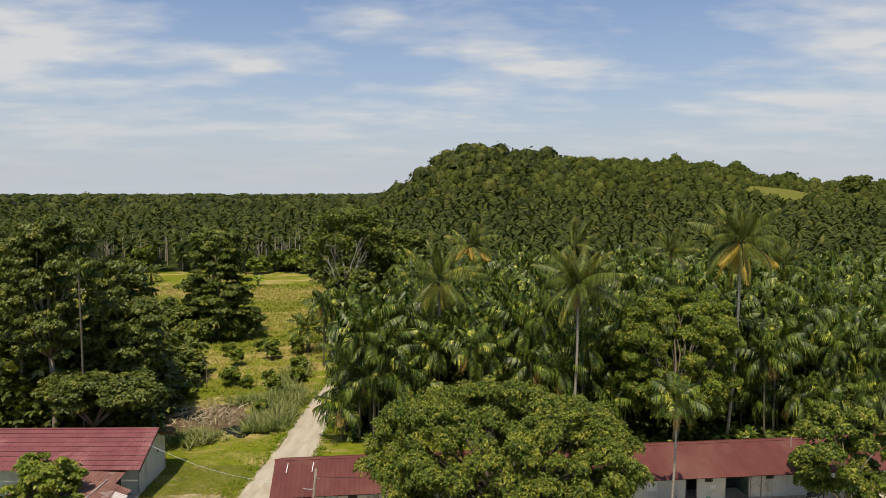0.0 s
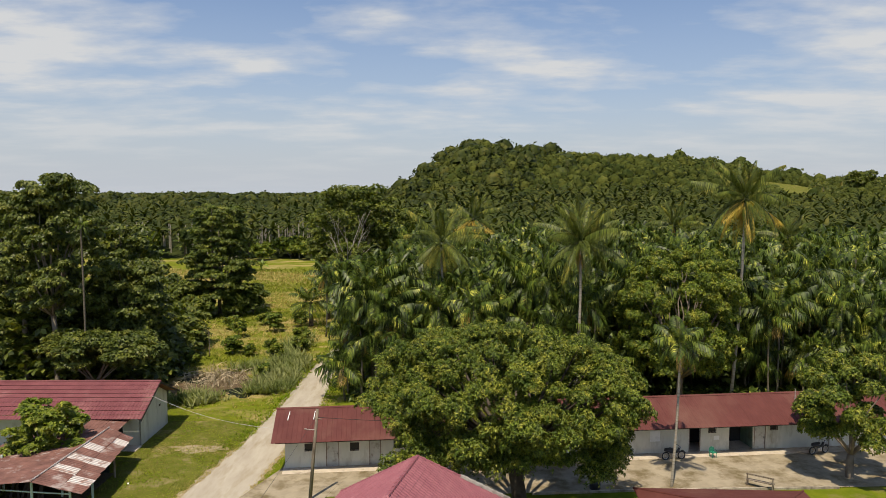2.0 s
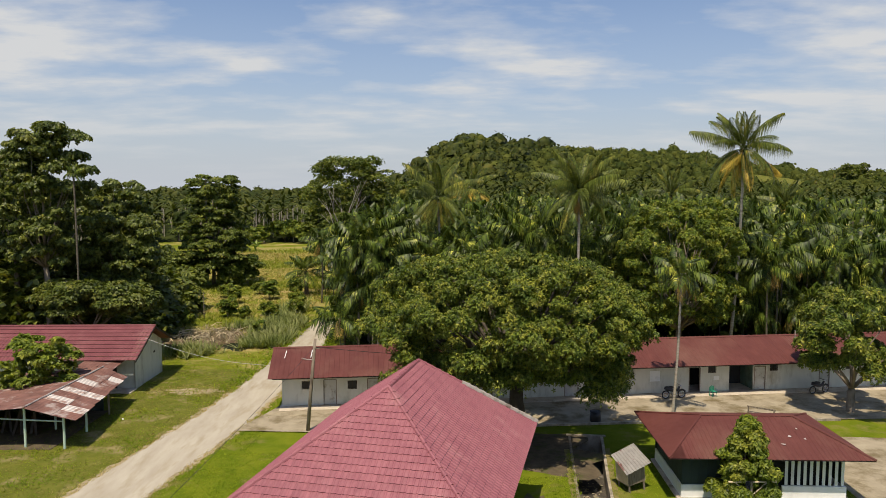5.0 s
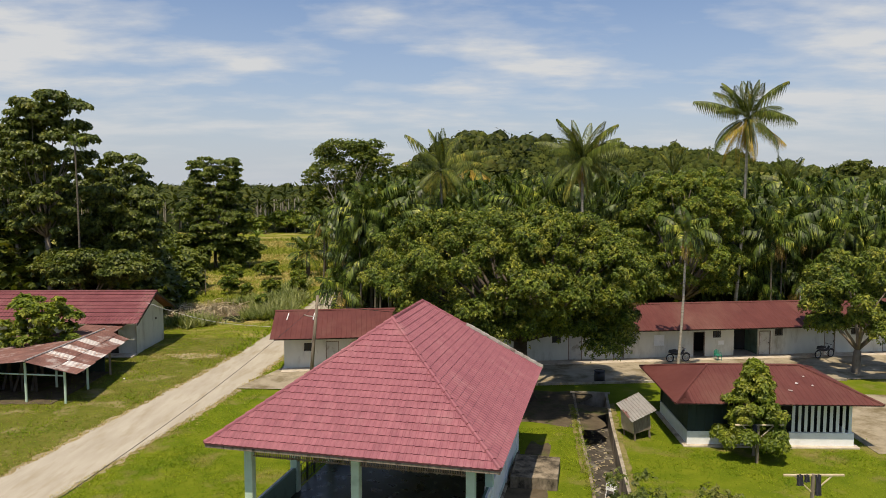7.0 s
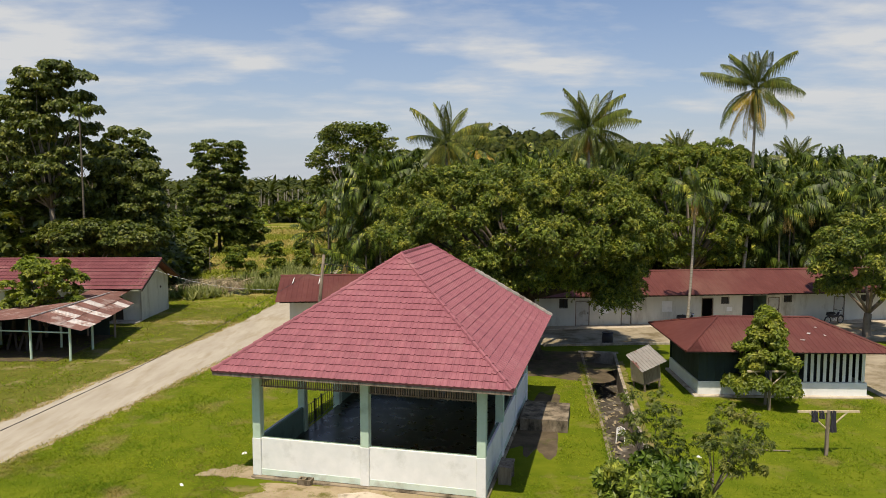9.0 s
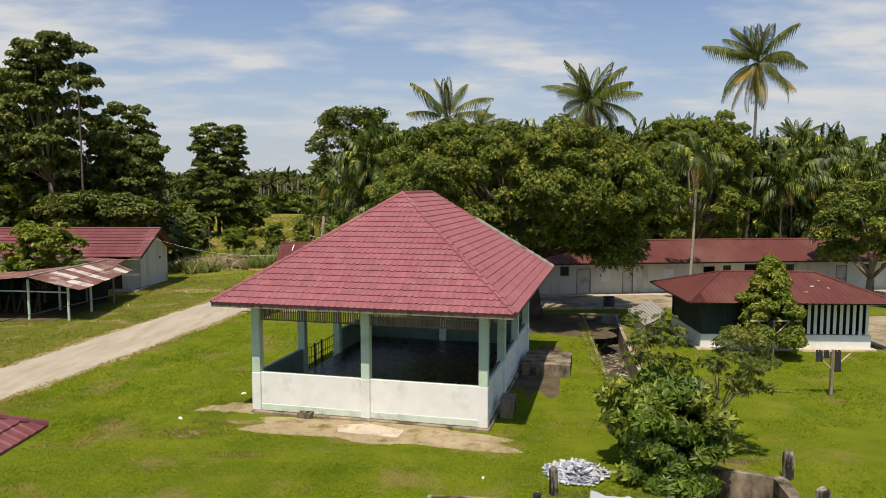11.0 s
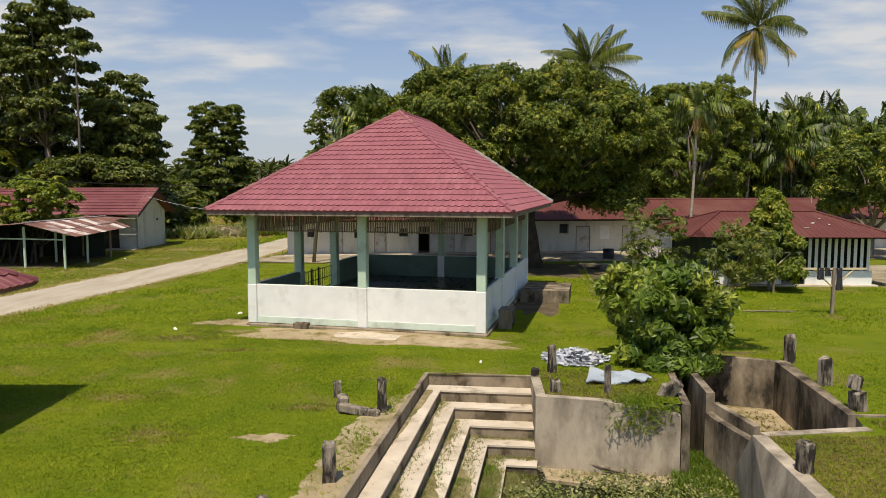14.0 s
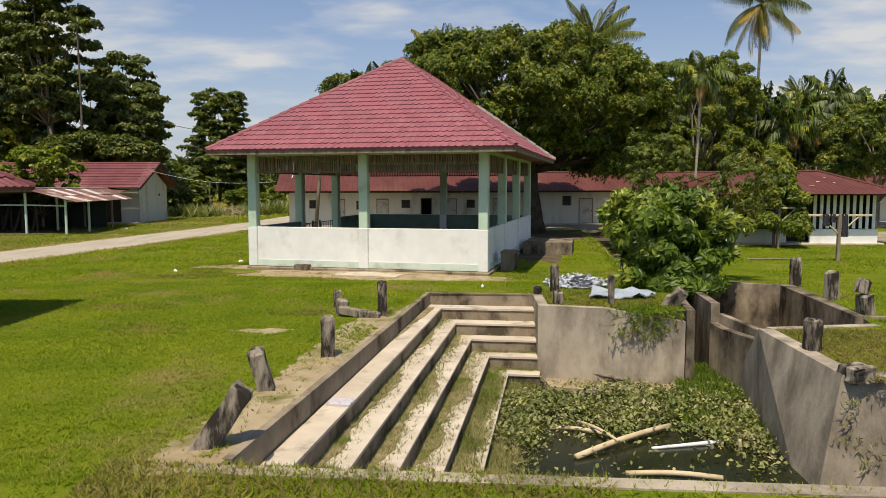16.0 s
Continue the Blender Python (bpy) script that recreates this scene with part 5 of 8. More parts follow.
def broad_tree(name, label, x, y, z, r, h0, h1, trunk, lobes_n, count, spray, size, leaf_mat, bark, seed, fork=0.35, group="", stretch=(1, 1), lean=(0, 0), hang=0.0, inner=0.25, lobe=(0.27, 0.42), flat=0.75, cone=0.0, shell=None, extra=()):
    random.seed(seed)
    tree = thing(name, label, "tree", place(x, y, 0, z), group)
    lob = lobes_of(r, h0, h1, lobes_n, seed, lobe, cone, shell)
    lob[:, 0] *= stretch[0]
    lob[:, 1] *= stretch[1]
    lob[:, 0] += lean[0] * lob[:, 2]
    lob[:, 1] += lean[1] * lob[:, 2]
    if len(extra):
        lob = np.concatenate((lob, np.array(extra)))
    g = Geo()
    top = Vector((lean[0] * h0, lean[1] * h0, h0 * fork + 0.3))
    limb(g, (0, 0, -0.4), top, trunk * 1.25, trunk, n=4, side=10)
    for i, (a, b, c, d) in enumerate(lob):
        if i % (7 if lobes_n > 200 else 3) == 0 or lobes_n < 12:
            limb(g, top, (a, b, c), trunk * 0.5, trunk * 0.06, n=5, side=6)
    part("trunk", g, bark, tree, "branching trunk and limbs", smooth=True)
    part("crown", crown_mesh("crown", lob, count, spray, size, leaf_mat, seed, flat=flat, hang=hang, inner=inner), leaf_mat, tree)
    return tree


def frond(length, elev, bend, pairs, leaflet, width, hang, seg=8):
    """A feather palm leaf along +y: rachis and paired leaflets, as triangles."""
    t = np.linspace(0, 1, seg + 1)
    ang = elev - bend * t ** 1.3
    step = length / seg
    y = np.concatenate(([0], np.cumsum(np.cos(ang[:-1]) * step)))
    z = np.concatenate(([0], np.cumsum(np.sin(ang[:-1]) * step)))
    vs, fs = [], []
    for i in range(seg + 1):
        w = 0.05 * (1 - 0.85 * t[i]) * length / 4
        vs += [(-w, y[i], z[i]), (w, y[i], z[i]), (0, y[i], z[i] - 1.3 * w)]
    for i in range(seg):
        a = 3 * i
        for p, q in ((0, 1), (1, 2), (2, 0)):
            fs += [(a + p, a + q, a + q + 3), (a + p, a + q + 3, a + p + 3)]
    for i in range(pairs):
        u = 0.16 + 0.84 * (i + 0.5) / pairs
        py, pz, pa = np.interp(u, t, y), np.interp(u, t, z), np.interp(u, t, ang)
        ll = leaflet * (0.45 + 0.75 * math.sin(math.pi * min(1, u * 0.92 + 0.06))) * (1 if u < 0.9 else 0.7)
        for s in (-1, 1):
            fw = 0.55 + 0.5 * u
            dn = hang * (0.7 + 0.5 * ((i * 0.37 + (s > 0) * 0.21) % 1))
            k = len(vs)
            wx, wy = width * math.cos(pa) , width * math.sin(pa)
            base = np.array((0, py, pz))
            tipm = base + ll * 0.5 * np.array((s * 0.85, fw * 0.55 * math.cos(pa), fw * 0.55 * math.sin(pa) - dn * 0.25 + 0.12))
            tip = base + ll * np.array((s * (0.85 - 0.3 * dn), fw * 0.6 * math.cos(pa), fw * 0.5 * math.sin(pa) - dn))
            along = np.array((0, math.cos(pa), math.sin(pa))) * width
            vs += [tuple(base), tuple(tipm - along), tuple(tipm + along), tuple(tip)]
            fs += [(k, k + 1, k + 2), (k + 1, k + 3, k + 2)] if s > 0 else [(k, k + 2, k + 1), (k + 1, k + 2, k + 3)]
    return np.array(vs, float), np.array(fs)


def palm_crown(name, n, length, pairs, leaflet, width, hang, mat, seed, lowest=-0.5, highest=1.35, bend=1.2, seg=8, stiff=0.5):
    g = np.random.default_rng(seed)
    out = []
    for i in range(n):
        q = (i + 0.5) / n
        elev = highest + (lowest - highest) * q ** 1.2 + g.normal(0, 0.15)
        v, f = frond(length * g.uniform(0.85, 1.1) * (0.75 + 0.25 * min(1, q * 3)), elev, bend * g.uniform(0.75, 1.25) * (stiff + 0.75 * q), pairs, leaflet, width, hang * g.uniform(0.6, 1.3), seg)
        out.append(spread(v, f, turns(np.array([2.4 * i + g.normal(0, 0.15)]), np.zeros(1), np.array([g.normal(0, 0.15)])), np.ones(1), np.zeros((1, 3))))
    v, f = gather(out)
    return big_mesh(name, v, f, mat)


def trunk_mesh(h, r0, r1, lean, bend, n=10, side=9, seed=0):
    g = Geo()
    pts, rad = [], []
    rr = random.Random(seed)
    for i in range(n + 1):
        t = i / n
        pts.append((lean[0] * t + bend * math.sin(t * 3.14), lean[1] * t, -0.4 + (h + 0.4) * t))
        rad.append((r0 + (r1 - r0) * t ** 0.6) * (1 + 0.05 * rr.uniform(-1, 1)))
    return g.tube(pts, rad, side)


def coconut(x, y, h, label, seed, dry, lean=(0, 0), size=4.6, n=24, z=0.0):
    """A coconut palm whose crown is h up; lean: how far the crown stands off the foot."""
    p = thing("coconut_palm", label, "palm", place(x - lean[0], y - lean[1], 0, z), "coconut palms over the grove" if z == 0 else "coconut palms on the hill")
    part("trunk", trunk_mesh(h, 0.2, 0.13, lean, 0.25, seed=seed), M_PALMBARK, p, "slender pale ringed trunk", smooth=True)
    top = pose(lean[0], lean[1], h)
    old = M_GOLDFROND if dry > 5 else M_LIMEFROND
    part("crown", palm_crown("crown", int(1.15 * n), size, 70, size * 0.155, 0.036, 1.45, M_COCO, seed, -0.8, 1.5, 1.35, 10, 0.3), M_COCO, p, at=top)
    part("dry_fronds", palm_crown("dry_fronds", dry, size * 0.92, 60, size * 0.15, 0.034, 1.2, old, seed + 50, -1.25, -0.35, 0.8, 10, 0.3), old, p, "golden yellow drooping old fronds" if dry > 5 else "yellow-green drooping old fronds", at=pose(lean[0], lean[1], h - 0.1))
    part("withered_fronds", palm_crown("withered_fronds", 4, size * 0.6, 40, size * 0.1, 0.034, 1.6, M_DRYFROND, seed + 80, -1.5, -1.3, 0.15, 8), M_DRYFROND, p, "brown withered fronds hanging along the trunk", at=pose(lean[0], lean[1], h - 0.25))
    nuts = Geo()
    for i in range(9):
        a = 2.4 * i
        nuts.tube([(lean[0] + 0.3 * math.cos(a), lean[1] + 0.3 * math.sin(a), h - 0.45 - 0.05 * (i % 3)), (lean[0] + 0.34 * math.cos(a), lean[1] + 0.34 * math.sin(a), h - 0.3), (lean[0] + 0.3 * math.cos(a), lean[1] + 0.3 * math.sin(a), h - 0.15)], [0.05, 0.13, 0.05], 6)
    part("coconuts", nuts, M_COCO, p)


coconut(31.8, 75.5, 21.8, "tall coconut palm with golden lower fronds", 11, 7, (0.9, 0.0), 5.5, 20)
coconut(13.95, 73.0, 17.4, "coconut palm with a slim pale trunk beside the grove", 12, 3, (0.5, 0.0), 5.0, 24)
coconut(-0.5, 81.5, 16.7, "coconut palm with light green arching fronds", 13, 5, (0.3, 0.0), 5.6, 18)
coconut(4.5, 118.0, 18.0, "coconut palm with orange-brown withered fronds", 14, 16, (0.3, 0.0), 5.4, 14)
coconut(38.0, 118.0, 16.8, "coconut palm rising over the far grove", 15, 6, (0.3, 0.0), 5.2, 22)
coconut(23.0, 124.0, 17.5, "coconut palm with a few brown fronds in the grove", 16, 8, (0.3, 0.0), 4.8, 18)
coconut(52.0, 108.0, 15.6, "coconut palm with yellow fronds over the grove", 17, 8, (-0.5, 0.0), 5.0, 20)

# the lone betel palm by the yard
areca = thing("betel_palm", "slim betel palm with reddish fruit stalks beside the yard", "palm", place(17.3, 52.6, 0))
part("trunk", trunk_mesh(11.2, 0.12, 0.085, (0.5, 0.2), 0.1, 14, seed=3), M_PALMBARK, areca, "thin pale ringed trunk", smooth=True)
part("crown", palm_crown("crown", 13, 2.7, 22, 0.85, 0.065, 1.0, M_PALM, 21, -0.6, 1.4, 1.3), M_PALM, areca, at=pose(0.5, 0.2, 11.2))
part("dry_fronds", palm_crown("dry_fronds", 4, 1.9, 18, 0.5, 0.04, 1.2, M_DRYFROND, 22, -1.35, -0.9, 0.5), M_DRYFROND, areca, "red-brown hanging fruit stalks", at=pose(0.5, 0.2, 10.9))

slim = thing("betel_palm", "slim betel palm with a banded trunk among dark trees", "palm", place(-37.30, 72.0, 0))
part("trunk", trunk_mesh(19.1, 0.12, 0.09, (0.1, 0.0), 0.1, 14, seed=4), M_GROVEBARK, slim, "thin pale ringed trunk", smooth=True)
part("crown", palm_crown("crown", 8, 1.3, 14, 0.45, 0.05, 1.2, M_PALM, 23, -0.6, 1.3, 1.3), M_PALM, slim, at=pose(0.1, 0.0, 19.1))
dead = thing("dead_tree", "pale leafless tree at the grove edge", "tree", place(-17.91, 126.0, 0))
random.seed(8)
bare = Geo()
limb(bare, (0, 0, -0.4), (0.4, 0, 8.0), 0.3, 0.2)
for i in range(9):
    a, r = 2.4 * i, 3.0 + 0.5 * (i % 4)
    tip = (0.4 + r * math.cos(a), r * math.sin(a) * 0.6, 12.0 + 0.8 * i)
    limb(bare, (0.4, 0, 7.0 + 0.3 * i), tip, 0.13, 0.03, n=6, side=5)
    for j in range(3):
        limb(bare, tuple(Vector((0.4, 0, 7.0 + 0.3 * i)).lerp(Vector(tip), 0.5 + 0.15 * j)), (tip[0] + 1.4 * math.cos(a + j), tip[1] + math.sin(3 * j + a), tip[2] + 0.8 - 0.5 * j), 0.05, 0.015, n=3, side=4)
part("trunk", bare, M_PALMBARK, dead, "bleached bare trunk and branches", smooth=True)

# the big mango tree between pavilion and row house
low_boughs = [(0.7 + 4.9 * math.cos(a), 0.3 + 4.6 * math.sin(a), 4.1 + 0.6 * (k % 4), 1.3 + 0.15 * (k % 3)) for k, a in enumerate(np.linspace(-0.75, 1.3, 16))]
low_boughs += [(-8.4 + 1.4 * k, -5.4 + 0.4 * (k % 3), 5.6 + 0.5 * (k % 2), 1.3) for k in range(6)]
broad_tree("mango_tree", "large spreading mango tree with dense olive-green leaves", 5.6, 47.6, 0, 9.0, 3.8, 13.5, 0.45, 330, 66000, SPRAY_FINE, 0.2, M_MANGO, M_DARKBARK, 31, fork=1.0, stretch=(1.0, 0.85), lean=(-0.17, 0.04), hang=0.3, lobe=(0.065, 0.13), flat=0.8, inner=0.6, shell=0.75, extra=low_boughs)
broad_tree("mango_tree", "rounded mango tree beside the concrete yard", 32.0, 54.5, 0, 4.5, 2.2, 9.9, 0.26, 30, 8000, SPRAY_FINE, 0.28, M_MANGO, M_BARK, 32, fork=0.7, hang=0.2, lobe=(0.15, 0.27), flat=0.85, shell=0.6)
broad_tree("shade_tree", "small leafy tree before the grey house", -31.3, 54.0, 0, 3.3, 0.8, 6.6, 0.12, 44, 2600, SPRAY_FAR, 0.3, M_FRESH, M_BARK, 33, fork=0.7, stretch=(1.1, 0.9), lobe=(0.13, 0.26), inner=0.7, flat=0.6)
broad_tree("young_tree", "young conical leafy tree beside a washing post", 16.4, 37.3, 0, 2.4, 0.2, 5.5, 0.07, 60, 5200, SPRAY_FINE, 0.24, M_FRESH, M_BARK, 34, fork=2.0, inner=0.6, lobe=(0.18, 0.3), cone=0.8, flat=0.85, hang=0.5)
made = names()
broad_tree("shrub", "dense rounded glossy green shrub over the channel", 6.3, 23.0, -0.5, 2.45, 0.3, 3.6, 0.1, 46, 5200, SPRAY, 0.3, M_BUSH, M_BARK, 35, fork=0.4, hang=0.9, inner=0.45, lobe=(0.16, 0.29), extra=[(-0.5, -1.7, 0.55, 0.55), (0.25, -1.95, 0.5, 0.5), (0.9, -1.6, 0.6, 0.5), (-1.2, -1.2, 0.8, 0.5)])
broad_tree("sapling", "thin sapling with sparse grey-green leaves", 6.6, 24.6, 0, 1.8, 2.3, 5.2, 0.06, 18, 430, SPRAY, 0.17, M_SAPLING, M_BARK, 36, fork=0.5, inner=0.9, lobe=(0.18, 0.32))
broad_tree("sapling", "leaning thin tree with sparse drooping leaves", 8.3, 24.6, 0, 1.85, 1.5, 4.4, 0.08, 20, 600, SPRAY, 0.17, M_SAPLING, M_BARK, 37, fork=0.6, lean=(0.3, -0.05), inner=0.9, hang=0.3, lobe=(0.18, 0.32))
settle(made)

# the dark trees behind the grey house
top_bough = [(1.5, -0.6, 23.6, 1.7), (2.9, 0.3, 23.0, 1.4), (4.2, -0.3, 22.7, 1.1), (3.2, 0.6, 20.8, 1.5), (4.7, -0.4, 19.4, 1.3), (0.2, 0.0, 21.0, 1.8), (3.0, -1.0, 17.5, 1.7)]
for i, (x, y, r, h0, h1, n) in enumerate([(-41.5, 74.0, 5.4, 7.0, 24.6, 2600), (-36.0, 80.0, 5.2, 4.5, 15.5, 2200), (-47.5, 79.0, 6.4, 7.0, 22.5, 2200), (-55.0, 88.0, 7.0, 5.0, 24.0, 2000), (-43.0, 88.0, 6.0, 4.0, 18.0, 1900), (-40.5, 92.0, 4.6, 2.5, 12.5, 1500), (-60.0, 100.0, 8.0, 4.0, 19.0, 1500), (-38.0, 84.0, 4.5, 5.0, 19.5, 1500)]):
    broad_tree("forest_tree", "tall dark broad-leaved tree with a tiered crown", x, y, 0, r, h0, h1, 0.26, 60, int((3.4 if i < 3 else 1.3) * n), SPRAY_FAR, 0.33 if i < 3 else 0.46, M_SHADELEAF, M_BARK, 40 + i, fork=1.3, group="dark trees behind the grey house", inner=0.6, lobe=(0.16, 0.29), flat=0.5, hang=0.5, extra=top_bough if i == 0 else ())
broad_tree("spreading_tree", "low spreading tree with flat leafy layers", -36.0, 71.5, 0, 6.6, 4.0, 8.8, 0.22, 24, 6500, SPRAY_FAR, 0.33, M_SHADELEAF, M_BARK, 50, fork=0.6, stretch=(1.25, 0.8), lobe=(0.2, 0.32), flat=0.45)
# trees out in the field
broad_tree("field_tree", "tall layered tree standing in the field", -41.2, 128.0, 0, 8.2, 1.5, 21.4, 0.3, 120, 13000, SPRAY_FAR, 0.38, M_DARKLEAF, M_BARK, 51, fork=3.0, inner=0.6, lobe=(0.15, 0.27), flat=0.36, hang=0.3, cone=0.45)
for i, (x, y, r, h) in enumerate([(-47.5, 126.0, 3.6, 6.5), (-43.5, 124.0, 3.0, 4.5), (-38.0, 125.5, 3.0, 4.8), (-35.2, 128.0, 3.0, 6.0), (-52.0, 130.0, 3.6, 7.5)]):
    broad_tree("shrub", "shaggy dark shrub under the field tree", x, y, 0, r, 0.5, h, 0.1, 14, 1300, SPRAY_FAR, 0.5, M_DARKLEAF, M_BARK, 60 + i, group="shrubs under the field tree")
for i, (x, y, r, h0, h1) in enumerate([(-17.5, 136.0, 10.0, 10.0, 24.6), (-8.0, 142.0, 7.0, 6.0, 20.0), (-27.0, 165.0, 7.0, 5.0, 15.0), (-17.0, 128.0, 5.0, 4.0, 14.0), (-6.0, 122.0, 5.0, 5.0, 15.0)]):
    broad_tree("woodland_tree", "broad dark tree at the edge of the palm grove", x, y, 0, r, h0, h1, 0.3, 90, 9000, SPRAY_FAR, 0.36, M_DARKLEAF, M_BARK, 70 + i, fork=0.9, group="trees at the grove edge", inner=0.6, lobe=(0.13, 0.25), flat=0.5)
broad_tree("vine_tree", "tree wholly draped in bright green creeper", 25.2, 74.8, 0, 6.3, 1.5, 17.2, 0.3, 130, 26000, SPRAY_FINE, 0.27, M_VINE, M_BARK, 80, fork=1.5, hang=0.6, lobe=(0.13, 0.22), shell=0.8)


# the palm grove
def grove_spots(x0, x1, y0, y1, step, seed, keep):
    g = np.random.default_rng(seed)
    gx, gy = np.meshgrid(np.arange(x0, x1, step), np.arange(y0, y1, step))
    gx = gx + step * 0.5 * (np.round(gy / step) % 2)
    p = np.column_stack((gx.ravel(), gy.ravel())) + g.uniform(-0.38, 0.38, (gx.size, 2)) * step
    return p[keep(p[:, 0], p[:, 1])]


def build_grove():
    crowns = [palm_crown("crown", 15, 3.5, 13, 1.15, 0.12, 0.95, M_PALM, 90 + i, -1.0, 1.4, 1.2, 5) for i in range(6)]
    kinds = []
    for i in range(6):
        h = (12.2, 11.0, 9.4, 7.6, 5.8, 4.2)[i]
        p = thing("grove_palm", "slender grove palm with drooping glossy fronds", "palm", place(-9.0 + 1.5 * i, 74.6, 40 * i), "palms of the grove")
        part("trunk", trunk_mesh(h, 0.13, 0.09, (0.2 * (i % 3 - 1), 0.1), 0.12, 6, 7, i), M_GROVEBARK, p, "thin trunk, bark darkened for the grove shade", smooth=True)
        part("crown", crowns[i], M_PALM, p, at=pose(0.2 * (i % 3 - 1), 0.1, h))
        if i in (2, 3, 5):
            part("dry_frond", palm_crown("dry_frond", 2, 2.6, 14, 0.8, 0.08, 1.2, M_DRYFROND, 300 + i, -1.4, -0.9, 0.5, 5), M_DRYFROND, p, "hanging orange-brown dry fronds", at=pose(0.2 * (i % 3 - 1), 0.1, h - 0.1))
        kinds.append(p)
    spots = grove_spots(-11.0, 66.0, 75.5, 100.0, 2.45, 5, lambda x, y: (x > -10.5) & (x < 0.62 * y + 3) & ~((np.abs(x - 25.3) < 5.0) & (y < 79)) & ~((np.abs(x - 30.9) < 1.9) & (y < 79)))
    g = np.random.default_rng(6)
    edge = np.array([(-10.8 - 0.05 * k, 75.0 + 2.6 * k) for k in range(12)] + [(-9.0, 75.2), (-7.0, 75.0), (-9.2, 78.0), (-11.6, 103.0), (-13.2, 108.0), (-15.0, 112.5), (-12.2, 106.0), (-17.4, 113.0), (-18.6, 108.5), (-16.6, 117.0)])
    spots = np.concatenate((edge, spots))
    for i, (x, y) in enumerate(spots[:290]):
        m = place(x, y, g.uniform(0, 360)) @ Matrix.Diagonal((1, 1, g.uniform(0.85, 1.12), 1))
        ob = copy_thing(kinds[g.integers(2, 6) if i < 22 else g.integers(6)], m)
        ob.matrix_basis = m
    for x, y in ((-9.6, 78.2), (-8.0, 76.9), (-6.2, 77.6), (-4.8, 78.8), (-7.2, 79.8)):
        m = place(x, y, g.uniform(0, 360)) @ Matrix.Diagonal((1.1, 1.1, g.uniform(1.02, 1.14), 1))
        copy_thing(kinds[g.integers(2)], m).matrix_basis = m
    # deeper in the grove: one joined stand
    deep = grove_spots(-7.0, 80.0, 99.0, 132.0, 3.6, 8, lambda x, y: (x > -6 - 0.05 * (y - 97)) & (x < 0.64 * y + 4))
    vs = []
    for i, me in enumerate(crowns):
        tv = np.empty(len(me.vertices) * 3)
        me.vertices.foreach_get("co", tv)
        tf = np.empty(len(me.polygons) * 3, int)
        me.polygons.foreach_get("vertices", tf)
        sel = deep[i::6]
        n = len(sel)
        z = g.uniform(9.0, 14.5, n)
        vs.append(spread(tv.reshape(-1, 3), tf.reshape(-1, 3), turns(g.uniform(0, 6.28, n), g.normal(0, 0.06, n), g.normal(0, 0.06, n)), g.uniform(0.9, 1.25, n), np.column_stack((sel, z))))
    v, f = gather(vs)
    solid("palm_stand", big_mesh("palm_stand", v, f, M_PALM), M_PALM, "dense mass of palm crowns deep in the grove", "palms", kind="stuff")
    tr = Geo()
    for x, y in deep[:420]:
        tr.tube([(x, y, -0.3), (x, y, 13.0)], [0.13, 0.09], 5)
    solid("palm_trunks", tr, M_GROVEBARK, "close-set thin palm trunks with shade in their bark colour", "palms", kind="stuff")
    # undergrowth along the front of the grove
    n = 1500
    at = np.column_stack((g.uniform(-10.5, 58, n), g.uniform(74.5, 80, n), g.uniform(0.0, 0.5, n)))
    v, f = spread(*SPRAY_WIDE, turns(g.uniform(0, 6.28, n), g.uniform(0.2, 1.0, n), g.normal(0, 0.3, n)), g.uniform(0.4, 1.3, n), at)
    solid("undergrowth", big_mesh("undergrowth", v, f, M_PALM), M_PALM, "low green undergrowth along the grove", "undergrowth", kind="stuff")
    # added leaf clumps that stand for the dark between the trunks
    n = 7000
    at = np.column_stack((g.uniform(-9.5, 66, n), g.uniform(79, 104, n), 7.5 * g.random(n) ** 1.4))
    v, f = spread(*SPRAY_FAR, turns(g.uniform(0, 6.28, n), g.uniform(-0.4, 0.8, n), g.normal(0, 0.3, n)), g.uniform(0.5, 1.3, n), at)
    solid("grove_thicket", big_mesh("grove_thicket", v, f, M_SHADELEAF), M_SHADELEAF, "dark leaf clumps added as shade between the palm trunks", "undergrowth", kind="stuff")
    n = 7600
    at = np.column_stack((g.uniform(-66, -31, n), g.uniform(73, 104, n), g.random(n) ** 1.2))
    at[:, 2] *= np.clip(3.5 + 0.55 * (-33 - at[:, 0]), 3.5, 10.5)
    at = at[(at[:, 0] < -31 - 0.12 * (at[:, 1] - 73))]
    n = len(at)
    v, f = spread(*SPRAY_FAR, turns(g.uniform(0, 6.28, n), g.uniform(-0.4, 0.8, n), g.normal(0, 0.3, n)), g.uniform(0.4, 1.0, n), at)
    solid("tree_thicket", big_mesh("tree_thicket", v, f, M_SHADELEAF), M_SHADELEAF, "dark thicket under the tall trees", "undergrowth", kind="stuff")
    # grove floor, its shade put into the colour
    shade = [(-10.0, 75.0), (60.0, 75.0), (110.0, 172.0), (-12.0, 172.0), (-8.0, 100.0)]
    solid("grove_floor", Geo().prism(shade, -0.4, 0.06), M_CANOPYFLOOR, "leaf-littered floor of the grove, dark with painted shade", "ground", kind="structure")


build_grove()


